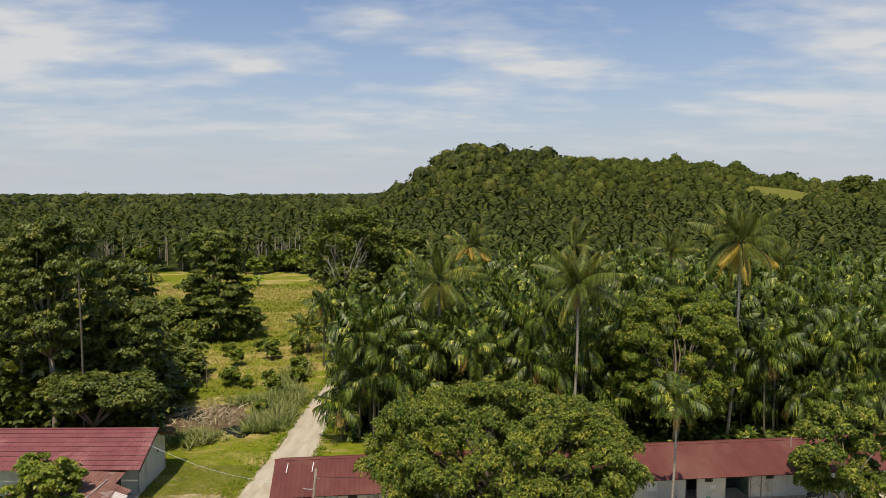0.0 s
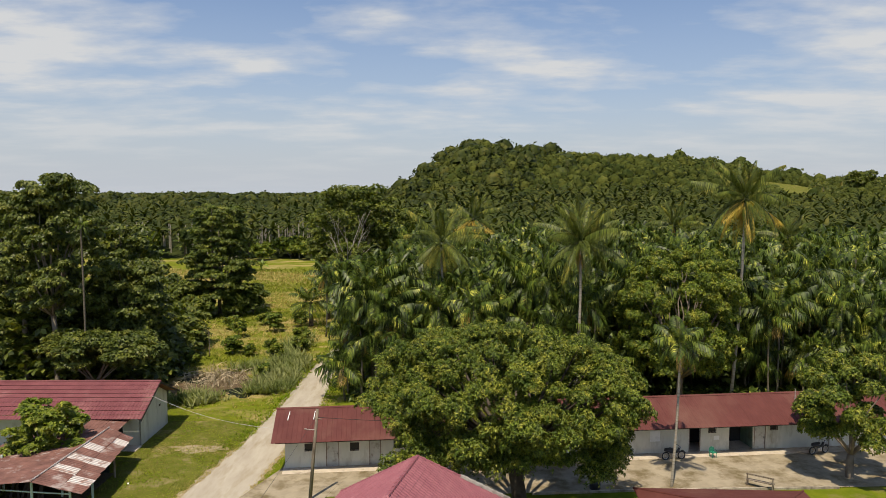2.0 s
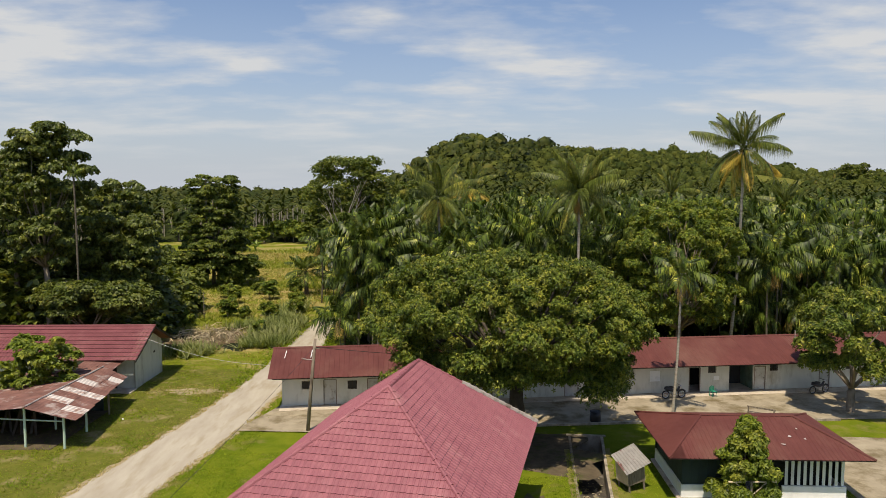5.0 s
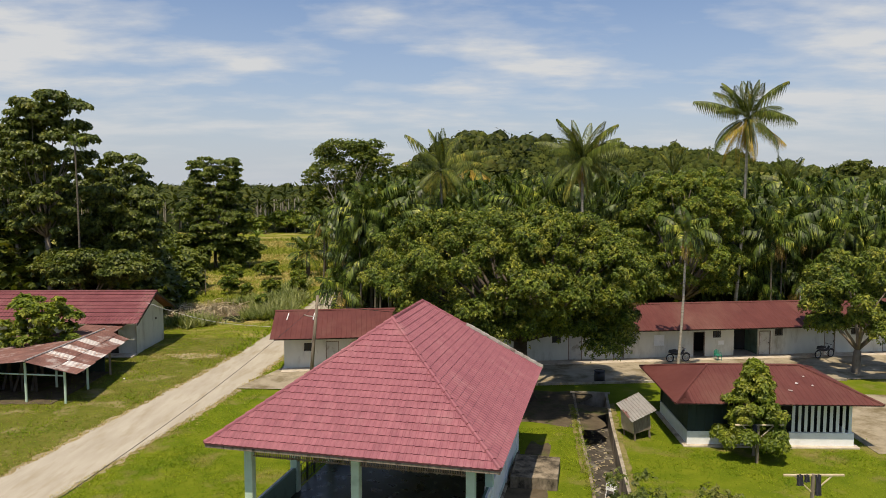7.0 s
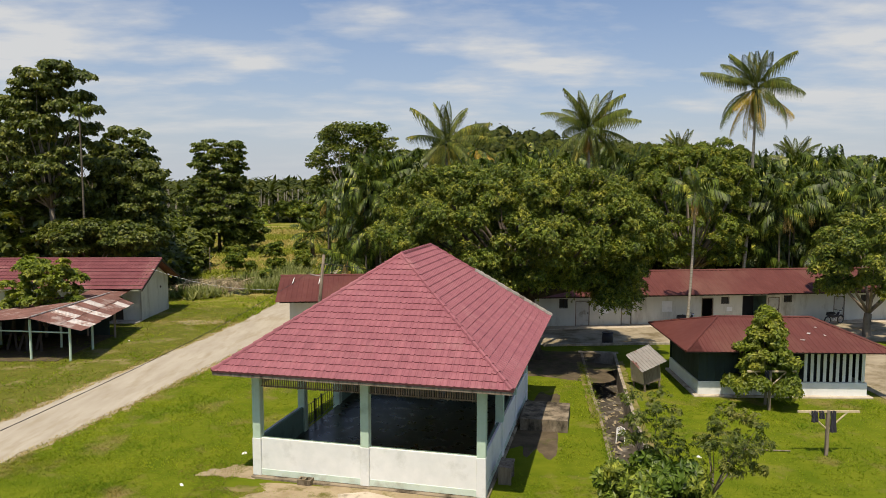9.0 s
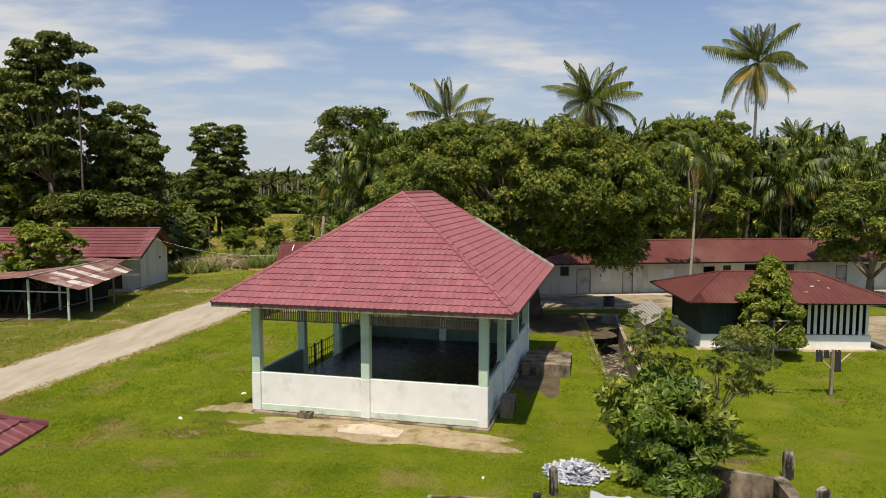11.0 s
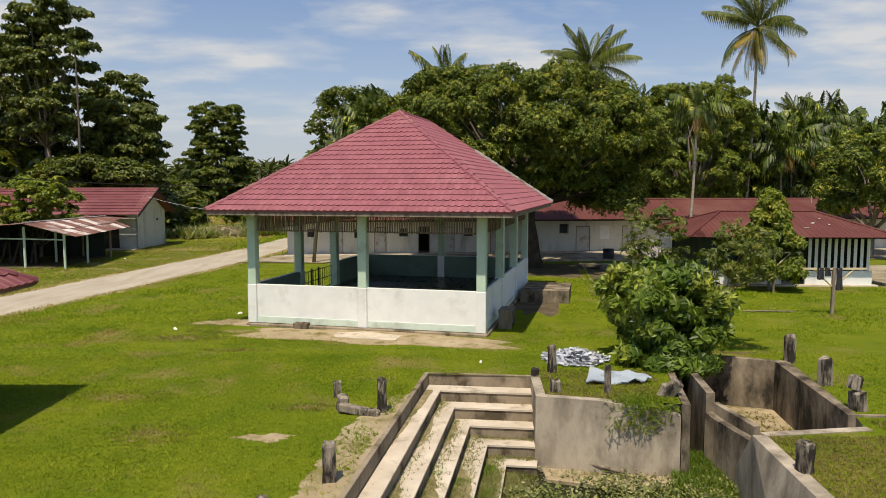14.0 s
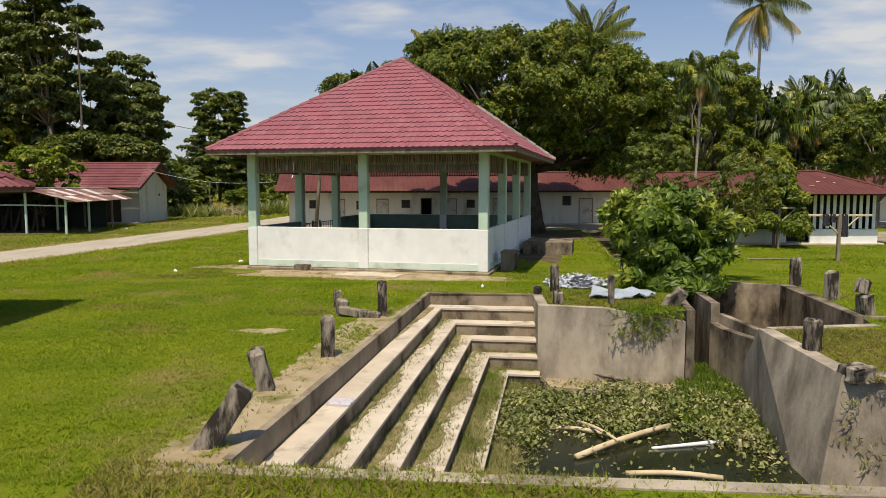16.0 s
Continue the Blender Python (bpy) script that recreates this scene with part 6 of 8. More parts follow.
def far_palm_template(seed):
    g = np.random.default_rng(seed)
    out = []
    for i in range(12):
        q = i / 12
        v, f = [], []
        elev, ln = 1.2 - 1.9 * q + g.normal(0, 0.1), g.uniform(0.8, 1.1)
        pts = []
        y = z = 0.0
        for j in range(4):
            pts.append((y, z))
            a = elev - 1.3 * (j / 3) ** 1.2
            y, z = y + math.cos(a) * ln / 3, z + math.sin(a) * ln / 3
        for j, (y, z) in enumerate(pts):
            w = (0.04, 0.12, 0.11, 0.015)[j]
            v += [(0, y, z), (w, y, z - w * 0.8), (-w, y, z - w * 0.8)]
        for j in range(3):
            a = 3 * j
            f += [(a, a + 1, a + 4), (a, a + 4, a + 3), (a, a + 3, a + 5), (a, a + 5, a + 2)]
        out.append(spread(np.array(v), np.array(f), turns(np.array([2.4 * i]), np.zeros(1), np.zeros(1)), np.ones(1), np.zeros((1, 3))))
    return gather(out)


def dome_template(n, seed, leaf_size=0.16):
    """A small round tree crown: a lumpy dome set with n leaf clumps."""
    g = np.random.default_rng(seed)
    lump = lambda d: (1 + 0.16 * np.sin(d[:, 0] * 5 + seed) * np.sin(d[:, 1] * 5 + 2 * seed) + 0.09 * np.sin(d[:, 2] * 9 + d[:, 0] * 6))[:, None]
    ring = [(math.cos(a) * math.cos(e), math.sin(a) * math.cos(e), math.sin(e)) for e in (-0.4, 0.3, 0.9) for a in np.arange(6) * math.pi / 3 + e]
    dv = np.array(ring + [(0, 0, 1.0)])
    df = []
    for r in range(2):
        for i in range(6):
            a, b = r * 6 + i, r * 6 + (i + 1) % 6
            df += [(a, b, b + 6), (a, b + 6, a + 6)]
    df += [(12 + i, 12 + (i + 1) % 6, 18) for i in range(6)]
    dome = (dv * lump(dv) * np.array((0.93, 0.93, 0.76)), np.array(df))
    d = g.normal(size=(n, 3))
    d[:, 2] = np.abs(d[:, 2]) * 1.1 - 0.25
    d /= np.linalg.norm(d, axis=1)[:, None]
    at = d * lump(d) * np.array((0.97, 0.97, 0.8))
    q = np.array([(0, -0.5, 0), (0.5, 0, 0.12), (0, 0.5, 0), (-0.5, 0, 0.12)])
    yaw = np.arctan2(-d[:, 0], d[:, 1])
    leaves = spread(q, np.array([(0, 1, 2), (0, 2, 3)]), turns(yaw, -np.arccos(np.clip(d[:, 2], -1, 1)) * 0.8 + g.normal(0, 0.4, n), g.normal(0, 0.5, n)), g.uniform(0.7, 1.5, n) * leaf_size * 1.9, at)
    return gather([dome, leaves])


def clearing(x, y):
    """The grassy opening on the right shoulder of the hill."""
    u = x / y
    return (((u - 0.475) / 0.055) ** 2 + ((y - 635) / 72) ** 2 < 1) | (((u - 0.385) / 0.022) ** 2 + ((y - 720) / 45) ** 2 < 1)


def build_far_woods():
    g = np.random.default_rng(77)
    # palm plantation over the plain
    vs = []
    for k, (y0, y1, step, size) in enumerate([(132, 200, 4.6, 3.7), (200, 330, 6.6, 4.2), (330, 480, 12.0, 5.6)]):
        p = grove_spots(-0.68 * y1, 0.68 * y1, y0, y1, step, 20 + k, lambda x, y: (np.abs(x) < 0.66 * y + 12) & ~((x < -20 - 0.02 * y) & (x > -0.55 * y) & (y < 232)) & ~((x < 2) & (y < 172)) & ~((x < -0.30 * y) & (y < 200)))
        for i in range(4):
            sel = p[i::4]
            n = len(sel)
            z = hill(sel[:, 0], sel[:, 1]) + g.uniform(7.5, 13.5, n)
            vs.append(spread(*far_palm_template(30 + i), turns(g.uniform(0, 6.28, n), g.normal(0, 0.08, n), g.normal(0, 0.08, n)), g.uniform(0.8, 1.25, n) * size, np.column_stack((sel, z))))
    v, f = gather(vs)
    solid("palm_plantation", big_mesh("palm_plantation", v, f, M_FARPALM), M_FARPALM, "palm plantation covering the plain", "palms", kind="stuff")
    # pale trunks and mixed trees between
    tr = Geo()
    for x, y in zip(g.uniform(-150, -20, 260), g.uniform(233, 330, 260)):
        tr.tube([(x, y, 0), (x, y, 11.0)], [0.22, 0.16], 4)
    solid("plantation_trunks", tr, M_PALMBARK, "pale far palm trunks", "palms", kind="stuff")
    vs = []
    for k, (y0, y1, step, size, x_lo, x_hi, n_leaf) in enumerate([(172, 330, 15, 3.4, -0.66, 0.66, 110), (330, 620, 15, 5.0, -0.66, 0.1, 60), (620, 1300, 22, 8.0, -0.68, 0.15, 44), (1300, 3600, 66, 20.0, -0.68, 0.3, 30)]):
        p = grove_spots(x_lo * y1, x_hi * y1, y0, y1, step, 40 + k, lambda x, y: (x > x_lo * y - 15) & (x < x_hi * y + 15) & ~((x < -20 - 0.02 * y) & (x > -0.55 * y) & (y < 232)))
        for i in range(3):
            sel = p[i::3]
            n = len(sel)
            s = (0.6 + 1.1 * g.random(n) ** 2) * size
            z = hill(sel[:, 0], sel[:, 1]) + (1.5 + 11.5 * g.random(n) ** 1.8 if k < 3 else g.uniform(-3.0, 2.0, n))
            vs.append(spread(*dome_template(n_leaf // 2, 50 + i, 0.17), turns(g.uniform(0, 6.28, n), np.zeros(n), np.zeros(n)), np.column_stack((s, s, s * (1.0 if k < 3 else 0.55))), np.column_stack((sel, z))))
    v, f = gather(vs)
    solid("far_woodland", big_mesh("far_woodland", v, f, M_FARPALM), M_FARPALM, "dark woodland reaching to the horizon", "woods", kind="stuff")
    # the hill forest
    vs = []
    for k, (y0, y1, step, size) in enumerate([(330, 560, 6.8, 3.9), (560, 870, 7.0, 4.2)]):
        p = grove_spots(-120, 0.66 * y1, y0, y1, step, 60 + k, lambda x, y: (x > -0.12 * y) & (x < 0.66 * y) & (hill(x, y) > 1.5) & ~clearing(x, y))
        if k:
            # larger trees that stand up from the ridge
            big = np.array([((sx - 784) * 846 / 1254, 846.0) for sx in (748, 765, 790, 828, 850, 890, 960, 1035, 1100, 1192, 1205, 1248, 1262, 1298, 1312, 1345, 1372, 1390, 1435, 1505, 1518, 1530)])
            p = np.concatenate((p, big))
        for i in range(5):
            sel = p[i::5]
            n = len(sel)
            s = np.where(sel[:, 1] == 846.0, g.uniform(6.0, 13.0, n), (0.5 + 1.3 * g.random(n) ** 2.2) * size)
            z = hill(sel[:, 0], sel[:, 1]) + s * g.uniform(0.2, 1.0, n)
            vs.append(spread(*dome_template(18, 80 + i, 0.13), turns(g.uniform(0, 6.28, n), np.zeros(n), np.zeros(n)), np.column_stack((s, s, s * g.uniform(0.9, 1.4, n))), np.column_stack((sel, z))))
    v, f = gather(vs)
    solid("hill_forest", big_mesh("hill_forest", v, f, M_FOREST, True), M_FOREST, "dense mixed forest covering the hill", "forest", kind="stuff")
    # dark sheet that stands for shade and closes the gaps under the canopy
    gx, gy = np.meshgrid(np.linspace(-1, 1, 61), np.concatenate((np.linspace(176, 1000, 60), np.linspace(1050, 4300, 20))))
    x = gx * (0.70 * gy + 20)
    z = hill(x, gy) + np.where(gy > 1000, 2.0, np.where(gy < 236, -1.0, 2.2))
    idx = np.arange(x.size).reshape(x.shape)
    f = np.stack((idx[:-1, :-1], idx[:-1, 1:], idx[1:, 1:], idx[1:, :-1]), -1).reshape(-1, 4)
    solid("understorey", big_mesh("understorey", np.column_stack((x.ravel(), gy.ravel(), z.ravel())), f, M_CANOPYFLOOR, True), M_CANOPYFLOOR, "dark sheet standing in for shade under the far canopy", "undergrowth", kind="stuff")


build_far_woods()


def build_hill_shoulder():
    gy, gu = np.meshgrid(np.linspace(540, 780, 40), np.linspace(0.34, 0.56, 40), indexing="ij")
    x = gu * gy
    z = hill(x, gy) + np.where(clearing(x, gy), 3.4 + 0.5 * np.sin(x * 0.3) * np.sin(gy * 0.2), 0.8)
    idx = np.arange(x.size).reshape(x.shape)
    f = np.stack((idx[:-1, :-1], idx[:-1, 1:], idx[1:, 1:], idx[1:, :-1]), -1).reshape(-1, 4)
    solid("hill_clearing", big_mesh("hill_clearing", np.column_stack((x.ravel(), gy.ravel(), z.ravel())), f, M_DRYLAWN, True), M_DRYLAWN, "grassy clearing on the shoulder of the hill", "ground", kind="structure")
    for i, (u, y, h) in enumerate([(0.527, 560.0, 13.5), (0.553, 575.0, 17.0), (0.541, 545.0, 10.0), (0.372, 650.0, 16.0), (0.515, 600.0, 12.0)]):
        coconut(u * y, y, h, "slim coconut palm on the hill shoulder", 400 + i, 3, (0.4, 0.0), 6.5, 12, float(hill(u * y, y)))
    broad_tree("dome_tree", "broad grey-green dome-shaped tree on the hill", 0.581 * 640, 640.0, float(hill(0.581 * 640, 640.0)), 18.0, 1.0, 23.0, 0.8, 40, 2600, SPRAY_FAR, 1.5, M_SAPLING, M_BARK, 420, fork=0.5, lobe=(0.15, 0.25))


build_hill_shoulder()


# ---- small things round the pond ----
M_FIELDGREEN = material("field_grass_green", (0.165, 0.20, 0.022), (0.26, 0.265, 0.045), 0.2, 0.8, bump=0, island=0.3, leafy=0.25, gloss=0.15)
M_DEADREED = material("dead_reed", (0.30, 0.25, 0.16), (0.46, 0.40, 0.28), 0.5, 0.9, bump=0, island=0.35, leafy=0.1, gloss=0.1)
M_DRYTUFT = material("dry_lawn_grass", (0.16, 0.14, 0.04), (0.26, 0.21, 0.075), 0.6, 0.85, bump=0, island=0.4, leafy=0.2, gloss=0.1)
M_MUD = material("swamp_mud", (0.07, 0.045, 0.02), (0.14, 0.095, 0.045), 0.5, 0.8, bump=0.6, bump_scale=3, stain=(0.22, 0.17, 0.09), stain_scale=0.6, stain_at=(0.55, 0.7), gloss=0.3)
M_FIELDSTRAW = material("field_grass_straw", (0.31, 0.25, 0.075), (0.44, 0.365, 0.14), 0.2, 0.85, bump=0, island=0.3, leafy=0.2, gloss=0.15)
M_STEPWEED = material("step_weed", (0.17, 0.185, 0.045), (0.36, 0.33, 0.16), 1.2, 0.7, bump=0, stain=(0.12, 0.19, 0.02), stain_scale=0.9, stain_at=(0.55, 0.65), island=0.4, leafy=0.2, gloss=0.1)
M_BUSHGRASS = material("lush_grass_blade", (0.078, 0.138, 0.012), (0.155, 0.215, 0.03), 0.8, 0.6, bump=0, island=0.35, leafy=0.25, gloss=0.2)
def blade_tuft(n, seed, splay=0.5, w=0.05):
    """n grass blades from one root, 1 high."""
    g = np.random.default_rng(seed)
    vs, fs = [], []
    for i in range(n):
        a, s, h = g.uniform(0, 6.28), g.uniform(0.15, splay), g.uniform(0.6, 1.0)
        dx, dy = math.cos(a), math.sin(a)
        k = len(vs)
        vs += [(-dy * w, dx * w, 0), (dy * w, -dx * w, 0), (dx * s, dy * s, h * (1 if splay < 0.65 else 0.62))]
        fs += [(k, k + 1, k + 2)]
    return np.array(vs), np.array(fs)


TUFTS = [blade_tuft(4, i, 1.5, 0.09) for i in range(4)]
TALL = [blade_tuft(5, 20 + i, 0.6, 0.06) for i in range(4)]


def field_of(name, at, size, mat, label, category, templates=None, lean=0.15, seed=3):
    g = np.random.default_rng(seed)
    tt = templates or TUFTS
    out = []
    for i, (v, f) in enumerate(tt):
        a, s = at[i::len(tt)], size[i::len(tt)]
        n = len(a)
        out.append(spread(v, f, turns(g.uniform(0, 6.28, n), g.normal(0, lean, n), g.normal(0, lean, n)), s, a))
    v, f = gather(out)
    return solid(name, big_mesh(name, v, f, mat), mat, label, category, kind="stuff")


def clear_of(x, y):
    """True where the lawn is open: off the pond, pavilion, track and bare spots."""
    ok = ~inside(x, y, POND_RING)
    c, s = math.cos(radians(13.3)), math.sin(radians(13.3))
    u, v = (x + 2.35) * c - (y - 32.75) * s, (x + 2.35) * s + (y - 32.75) * c
    ok &= ~((np.abs(u) < 5.3) & (np.abs(v) < 6.9))
    ok &= ~(((u + 0.2) / 5.2) ** 2 + ((v + 7.0) / (1.35 + 0.3 * np.sin(x * 2.7) + 0.2 * np.sin(x * 7.1 + y * 3))) ** 2 < 1)
    ok &= ~inside(x, y, [(a - 0.15, b) for a, b in ROAD_L] + [(a + 0.15, b) for a, b in ROAD_R[::-1]])
    ok &= ~inside(x, y, [(13.0, 38.3), (23.0, 38.0), (23.5, 44.6), (13.3, 44.9)])
    ok &= ~inside(x, y, [(1.8, 28.2), (3.6, 27.9), (4.7, 32.0), (5.2, 32.7), (5.8, 35.8), (5.6, 40.5), (4.6, 41.0)])
    ok &= ~(((x - 5.0) / 6.6) ** 2 + ((y - 46.0) / 4.2) ** 2 < 1)
    ok &= ~(((x + 4.35) / 0.5) ** 2 + ((y - 14.4) / 0.2) ** 2 < 1)
    px, py = (x - PLOT_MID.x) / PLOT_SIZE + PLOT_MID.x, (y - PLOT_MID.y) / PLOT_SIZE + PLOT_MID.y
    ok &= ~((px > 6.0) & (px < 11) & (py > 11.3) & (py < 15.6) & (noise_field(px * 3.1, py * 3.7) < 0.85))
    bare = 0.12 + 0.36 * np.exp(-((py - 14.9) / 1.2) ** 2) + 0.34 * np.exp(-((py - 11.3) / 0.8) ** 2) + 0.45 * np.exp(-((py - 8.6) / 0.9) ** 2) + 0.07 * np.sin(py * 9)
    ok &= ~((np.abs(px + 2.7 - 0.155 * (py - 13)) < bare) & (py < 18) & (py > 7.8))
    return ok


def build_lawn():
    g = np.random.default_rng(91)
    pts, sz = [], []
    for x0, x1, y0, y1, n, s in ((-14, 13, 5.5, 27, 100000, 0.085), (-19, 24, 26, 46, 44000, 0.135), (-36, -13, 26, 72, 24000, 0.17), (-23, -13, 12, 30, 22000, 0.12)):
        x, y = g.uniform(x0, x1, n), g.uniform(y0, y1, n)
        thin = noise_field(x, y)
        keep = clear_of(x, y) & (g.random(n) < 0.55 + 0.6 * thin)
        pts.append(np.column_stack((x, y, rise(x, y) - 0.01))[keep])
        sz.append((s * (0.75 + 0.5 * thin) * g.uniform(0.7, 1.3, n))[keep])
    n = 70000
    x, y = g.uniform(-13, 3, n), 7 + 15 * g.random(n) ** 1.3
    keep = clear_of(x, y)
    pts.append(np.column_stack((x, y, rise(x, y) - 0.01))[keep])
    sz.append(g.uniform(0.05, 0.095, n)[keep])
    field_of("lawn_grass", np.concatenate(pts), np.concatenate(sz), M_BLADE, "short mown grass, bright yellow-green with worn spots", "grass", seed=1)


def noise_field(x, y):
    return np.clip(0.5 + 0.28 * np.sin(x * 0.9 + 1.7 * np.sin(y * 0.55)) + 0.28 * np.sin(y * 1.1 + 1.3 * np.sin(x * 0.7 + 2)), 0, 1)


build_lawn()


def build_dry_tufts():
    g = np.random.default_rng(92)
    n = 16000
    x, y = g.uniform(-37, -17, n), g.uniform(24, 72, n)
    keep = clear_of(x, y) & (x < -18.5 - 0.32 * (45 - y) * (y < 45)) & (g.random(n) < 0.15 + 0.8 * noise_field(x * 0.6 + 4, y * 0.6))
    field_of("dry_tufts", np.column_stack((x, y, np.zeros(n)))[keep], g.uniform(0.08, 0.19, n)[keep], M_DRYTUFT, "straw-coloured dry grass mixed in the lawn beyond the track", "grass", lean=0.4, seed=41)
    spots = ((-7.4, 22.9, 0.9, 0.35), (-8.6, 26.6, 1.2, 0.4), (-10.3, 25.3, 1.3, 0.5), (-8.6, 17.2, 1.0, 0.4), (-6.8, 14.6, 0.7, 0.5), (-3.9, 16.4, 0.6, 0.25), (-3.9, 25.4, 4.6, 1.0), (-9.2, 28.2, 1.6, 0.8))
    for mat, seed, lo, hi in ((M_DRYTUFT, 43, 0.1, 1.5), (M_BLADE, 44, 0.5, 1.4)):
        pts = []
        for cx, cy, rx, ry in spots:
            m = int(800 * (rx * ry) ** 0.6)
            a, q = g.uniform(0, 6.28, m), g.uniform(lo, hi, m)
            px, py = cx + rx * q * np.cos(a), cy + ry * q * np.sin(a)
            pts.append(np.column_stack((px, py, rise(px, py))))
        pts = np.concatenate(pts)
        field_of("worn_spot_grass", pts[clear_of(pts[:, 0], pts[:, 1]) | (pts[:, 1] < 26.3)], g.uniform(0.04, 0.1, len(pts))[clear_of(pts[:, 0], pts[:, 1]) | (pts[:, 1] < 26.3)], mat, "thin grass creeping over the worn spots", "grass", lean=0.5, seed=seed)


def build_bank_tufts():
    g = np.random.default_rng(93)
    n = 2600
    y = g.uniform(8.2, 20.5, n)
    x = -3.35 + 0.155 * (y - 8) - np.abs(g.normal(0.1, 0.42, n))
    keep = g.random(n) < 0.12 + 0.8 * (noise_field(x * 2.3, y * 1.7) > 0.55)
    x, y = x[keep], y[keep]
    n = len(x)
    field_of("bank_tufts", np.column_stack((x, y, np.zeros(n))), g.uniform(0.05, 0.13, n), M_BLADE, "thin grass on the worn earth bank", "grass", lean=0.4, seed=42)


build_dry_tufts()
made = names()
build_bank_tufts()


def old_post(x, y, h, w=0.21, lean=(0, 0), turn=10, z=0.0):
    """A rotted post with a notched, uneven head."""
    r = random.Random(int(x * 100 + y * 10))
    ring = [(-1, -1), (0, -1.05), (1, -1), (1.04, 0), (1, 1), (0, 1.03), (-1, 1), (-1.05, 0)]
    v = []
    for k, t in enumerate((-0.3, 0.0, 0.35, 0.7, 0.92, 1.0)):
        s = w / 2 * (1.06, 1.0, 0.97, 0.96, 0.98, 0.72)[k]
        v += [(a * s + r.uniform(-0.012, 0.012), b * s + r.uniform(-0.012, 0.012), h * t + (r.uniform(-0.03, 0.03) if k > 3 else 0)) for a, b in ring]
    f = [(i * 8 + j, i * 8 + (j + 1) % 8, i * 8 + 8 + (j + 1) % 8, i * 8 + 8 + j) for i in range(5) for j in range(8)]
    f += [tuple(range(7, -1, -1)), tuple(range(40, 48))]
    g = Geo().add(v, f)
    solid("old_post", g, M_POST, "short weathered post with a rotted head by the pond", "post", "weathered posts round the pond", at=pose(x, y, z, lean[0], lean[1], turn))


M_POST = material("weathered_post", (0.17, 0.14, 0.105), (0.38, 0.335, 0.265), 2.6, 0.95, bump=0.6, bump_scale=22, stain=(0.035, 0.03, 0.025), stain_scale=2.0, stain_at=(0.45, 0.56), stretch=(2.2, 2.2, 0.6), gloss=0.15)
for spec in ((-3.48, 18.5, 0.42, 0.2), (-2.2, 17.25, 0.86, 0.22), (-2.83, 13.15, 0.76, 0.25), (-3.42, 11.0, 0.68, 0.26, (4, -14)), (2.52, 20.95, 0.82, 0.22), (2.32, 18.95, 0.34, 0.24),
             (3.7, 18.85, 0.78, 0.15), (10.15, 22.15, 0.9, 0.26), (9.9, 19.6, 0.78, 0.28), (9.55, 17.4, 0.5, 0.3, (0, -6)), (6.28, 13.55, 0.62, 0.25), (6.1, 11.75, 0.2, 0.4), (5.15, 18.6, 0.55, 0.26, (20, 35))):
    old_post(*spec)
old_post(-3.55, 8.6, 0.84, 0.27, (-6, 34), 4, 0.02)
solid("post_stump", Geo().box(0, 0, 0, 0.3, 0.26, 0.36, bevel=0.05), M_POST, "broken top of a weathered post", "post", at=pose(9.42, 17.42, 0.52, 0, 14, 8))
solid("fallen_beam", Geo().box(0, 0, 0, 1.05, 0.2, 0.18, bevel=0.03), M_POST, "short fallen weathered beam lying on the grass", "beam", at=pose(-2.75, 17.05, 0.02, 0, 7, -14))
solid("fallen_beam", Geo().box(0, 0, 0, 0.25, 0.3, 0.4, bevel=0.04), M_POST, "broken weathered block at the end of the beam", "beam", at=pose(-3.2, 17.35, 0.0, 6, 5, 20))
solid("broken_block", Geo().box(0, 0, 0, 0.34, 0.3, 0.3, bevel=0.06), M_POST, "broken mossy concrete block on the bank", "block", at=pose(5.25, 18.9, -0.05, 20, 12, 30))
solid("broken_block", Geo().box(0, 0, 0, 0.36, 0.5, 0.26, bevel=0.05), M_POST, "tilted broken concrete block on the wall end", "block", at=pose(5.05, 18.15, -0.5, 30, 20, 20))
solid("broken_block", Geo().box(0, 0, 0, 0.22, 0.2, 0.24, bevel=0.05), M_POST, "small broken stone on the stair corner", "block", at=pose(1.95, 20.55, 0.02, 5, 10, 20))
solid("towel", Geo().box(0, 0, 0, 0.4, 0.32, 0.05, bevel=0.015), material("checked_cloth", (0.45, 0.43, 0.46), (0.62, 0.58, 0.6), 9.0, 0.95, bump=0.5, bump_scale=40, stain=(0.2, 0.2, 0.28), stain_scale=9), "folded grey checked towel on a pond step", "towel", at=pose(-2.33, 11.35, -0.33, 0, 0, -10))
solid("stone", Geo().box(0, 0, 0, 0.2, 0.12, 0.08, bevel=0.03), M_POST, "small dark stone on a step", "stone", at=pose(-1.75, 9.0, -0.99, 0, 0, 20))


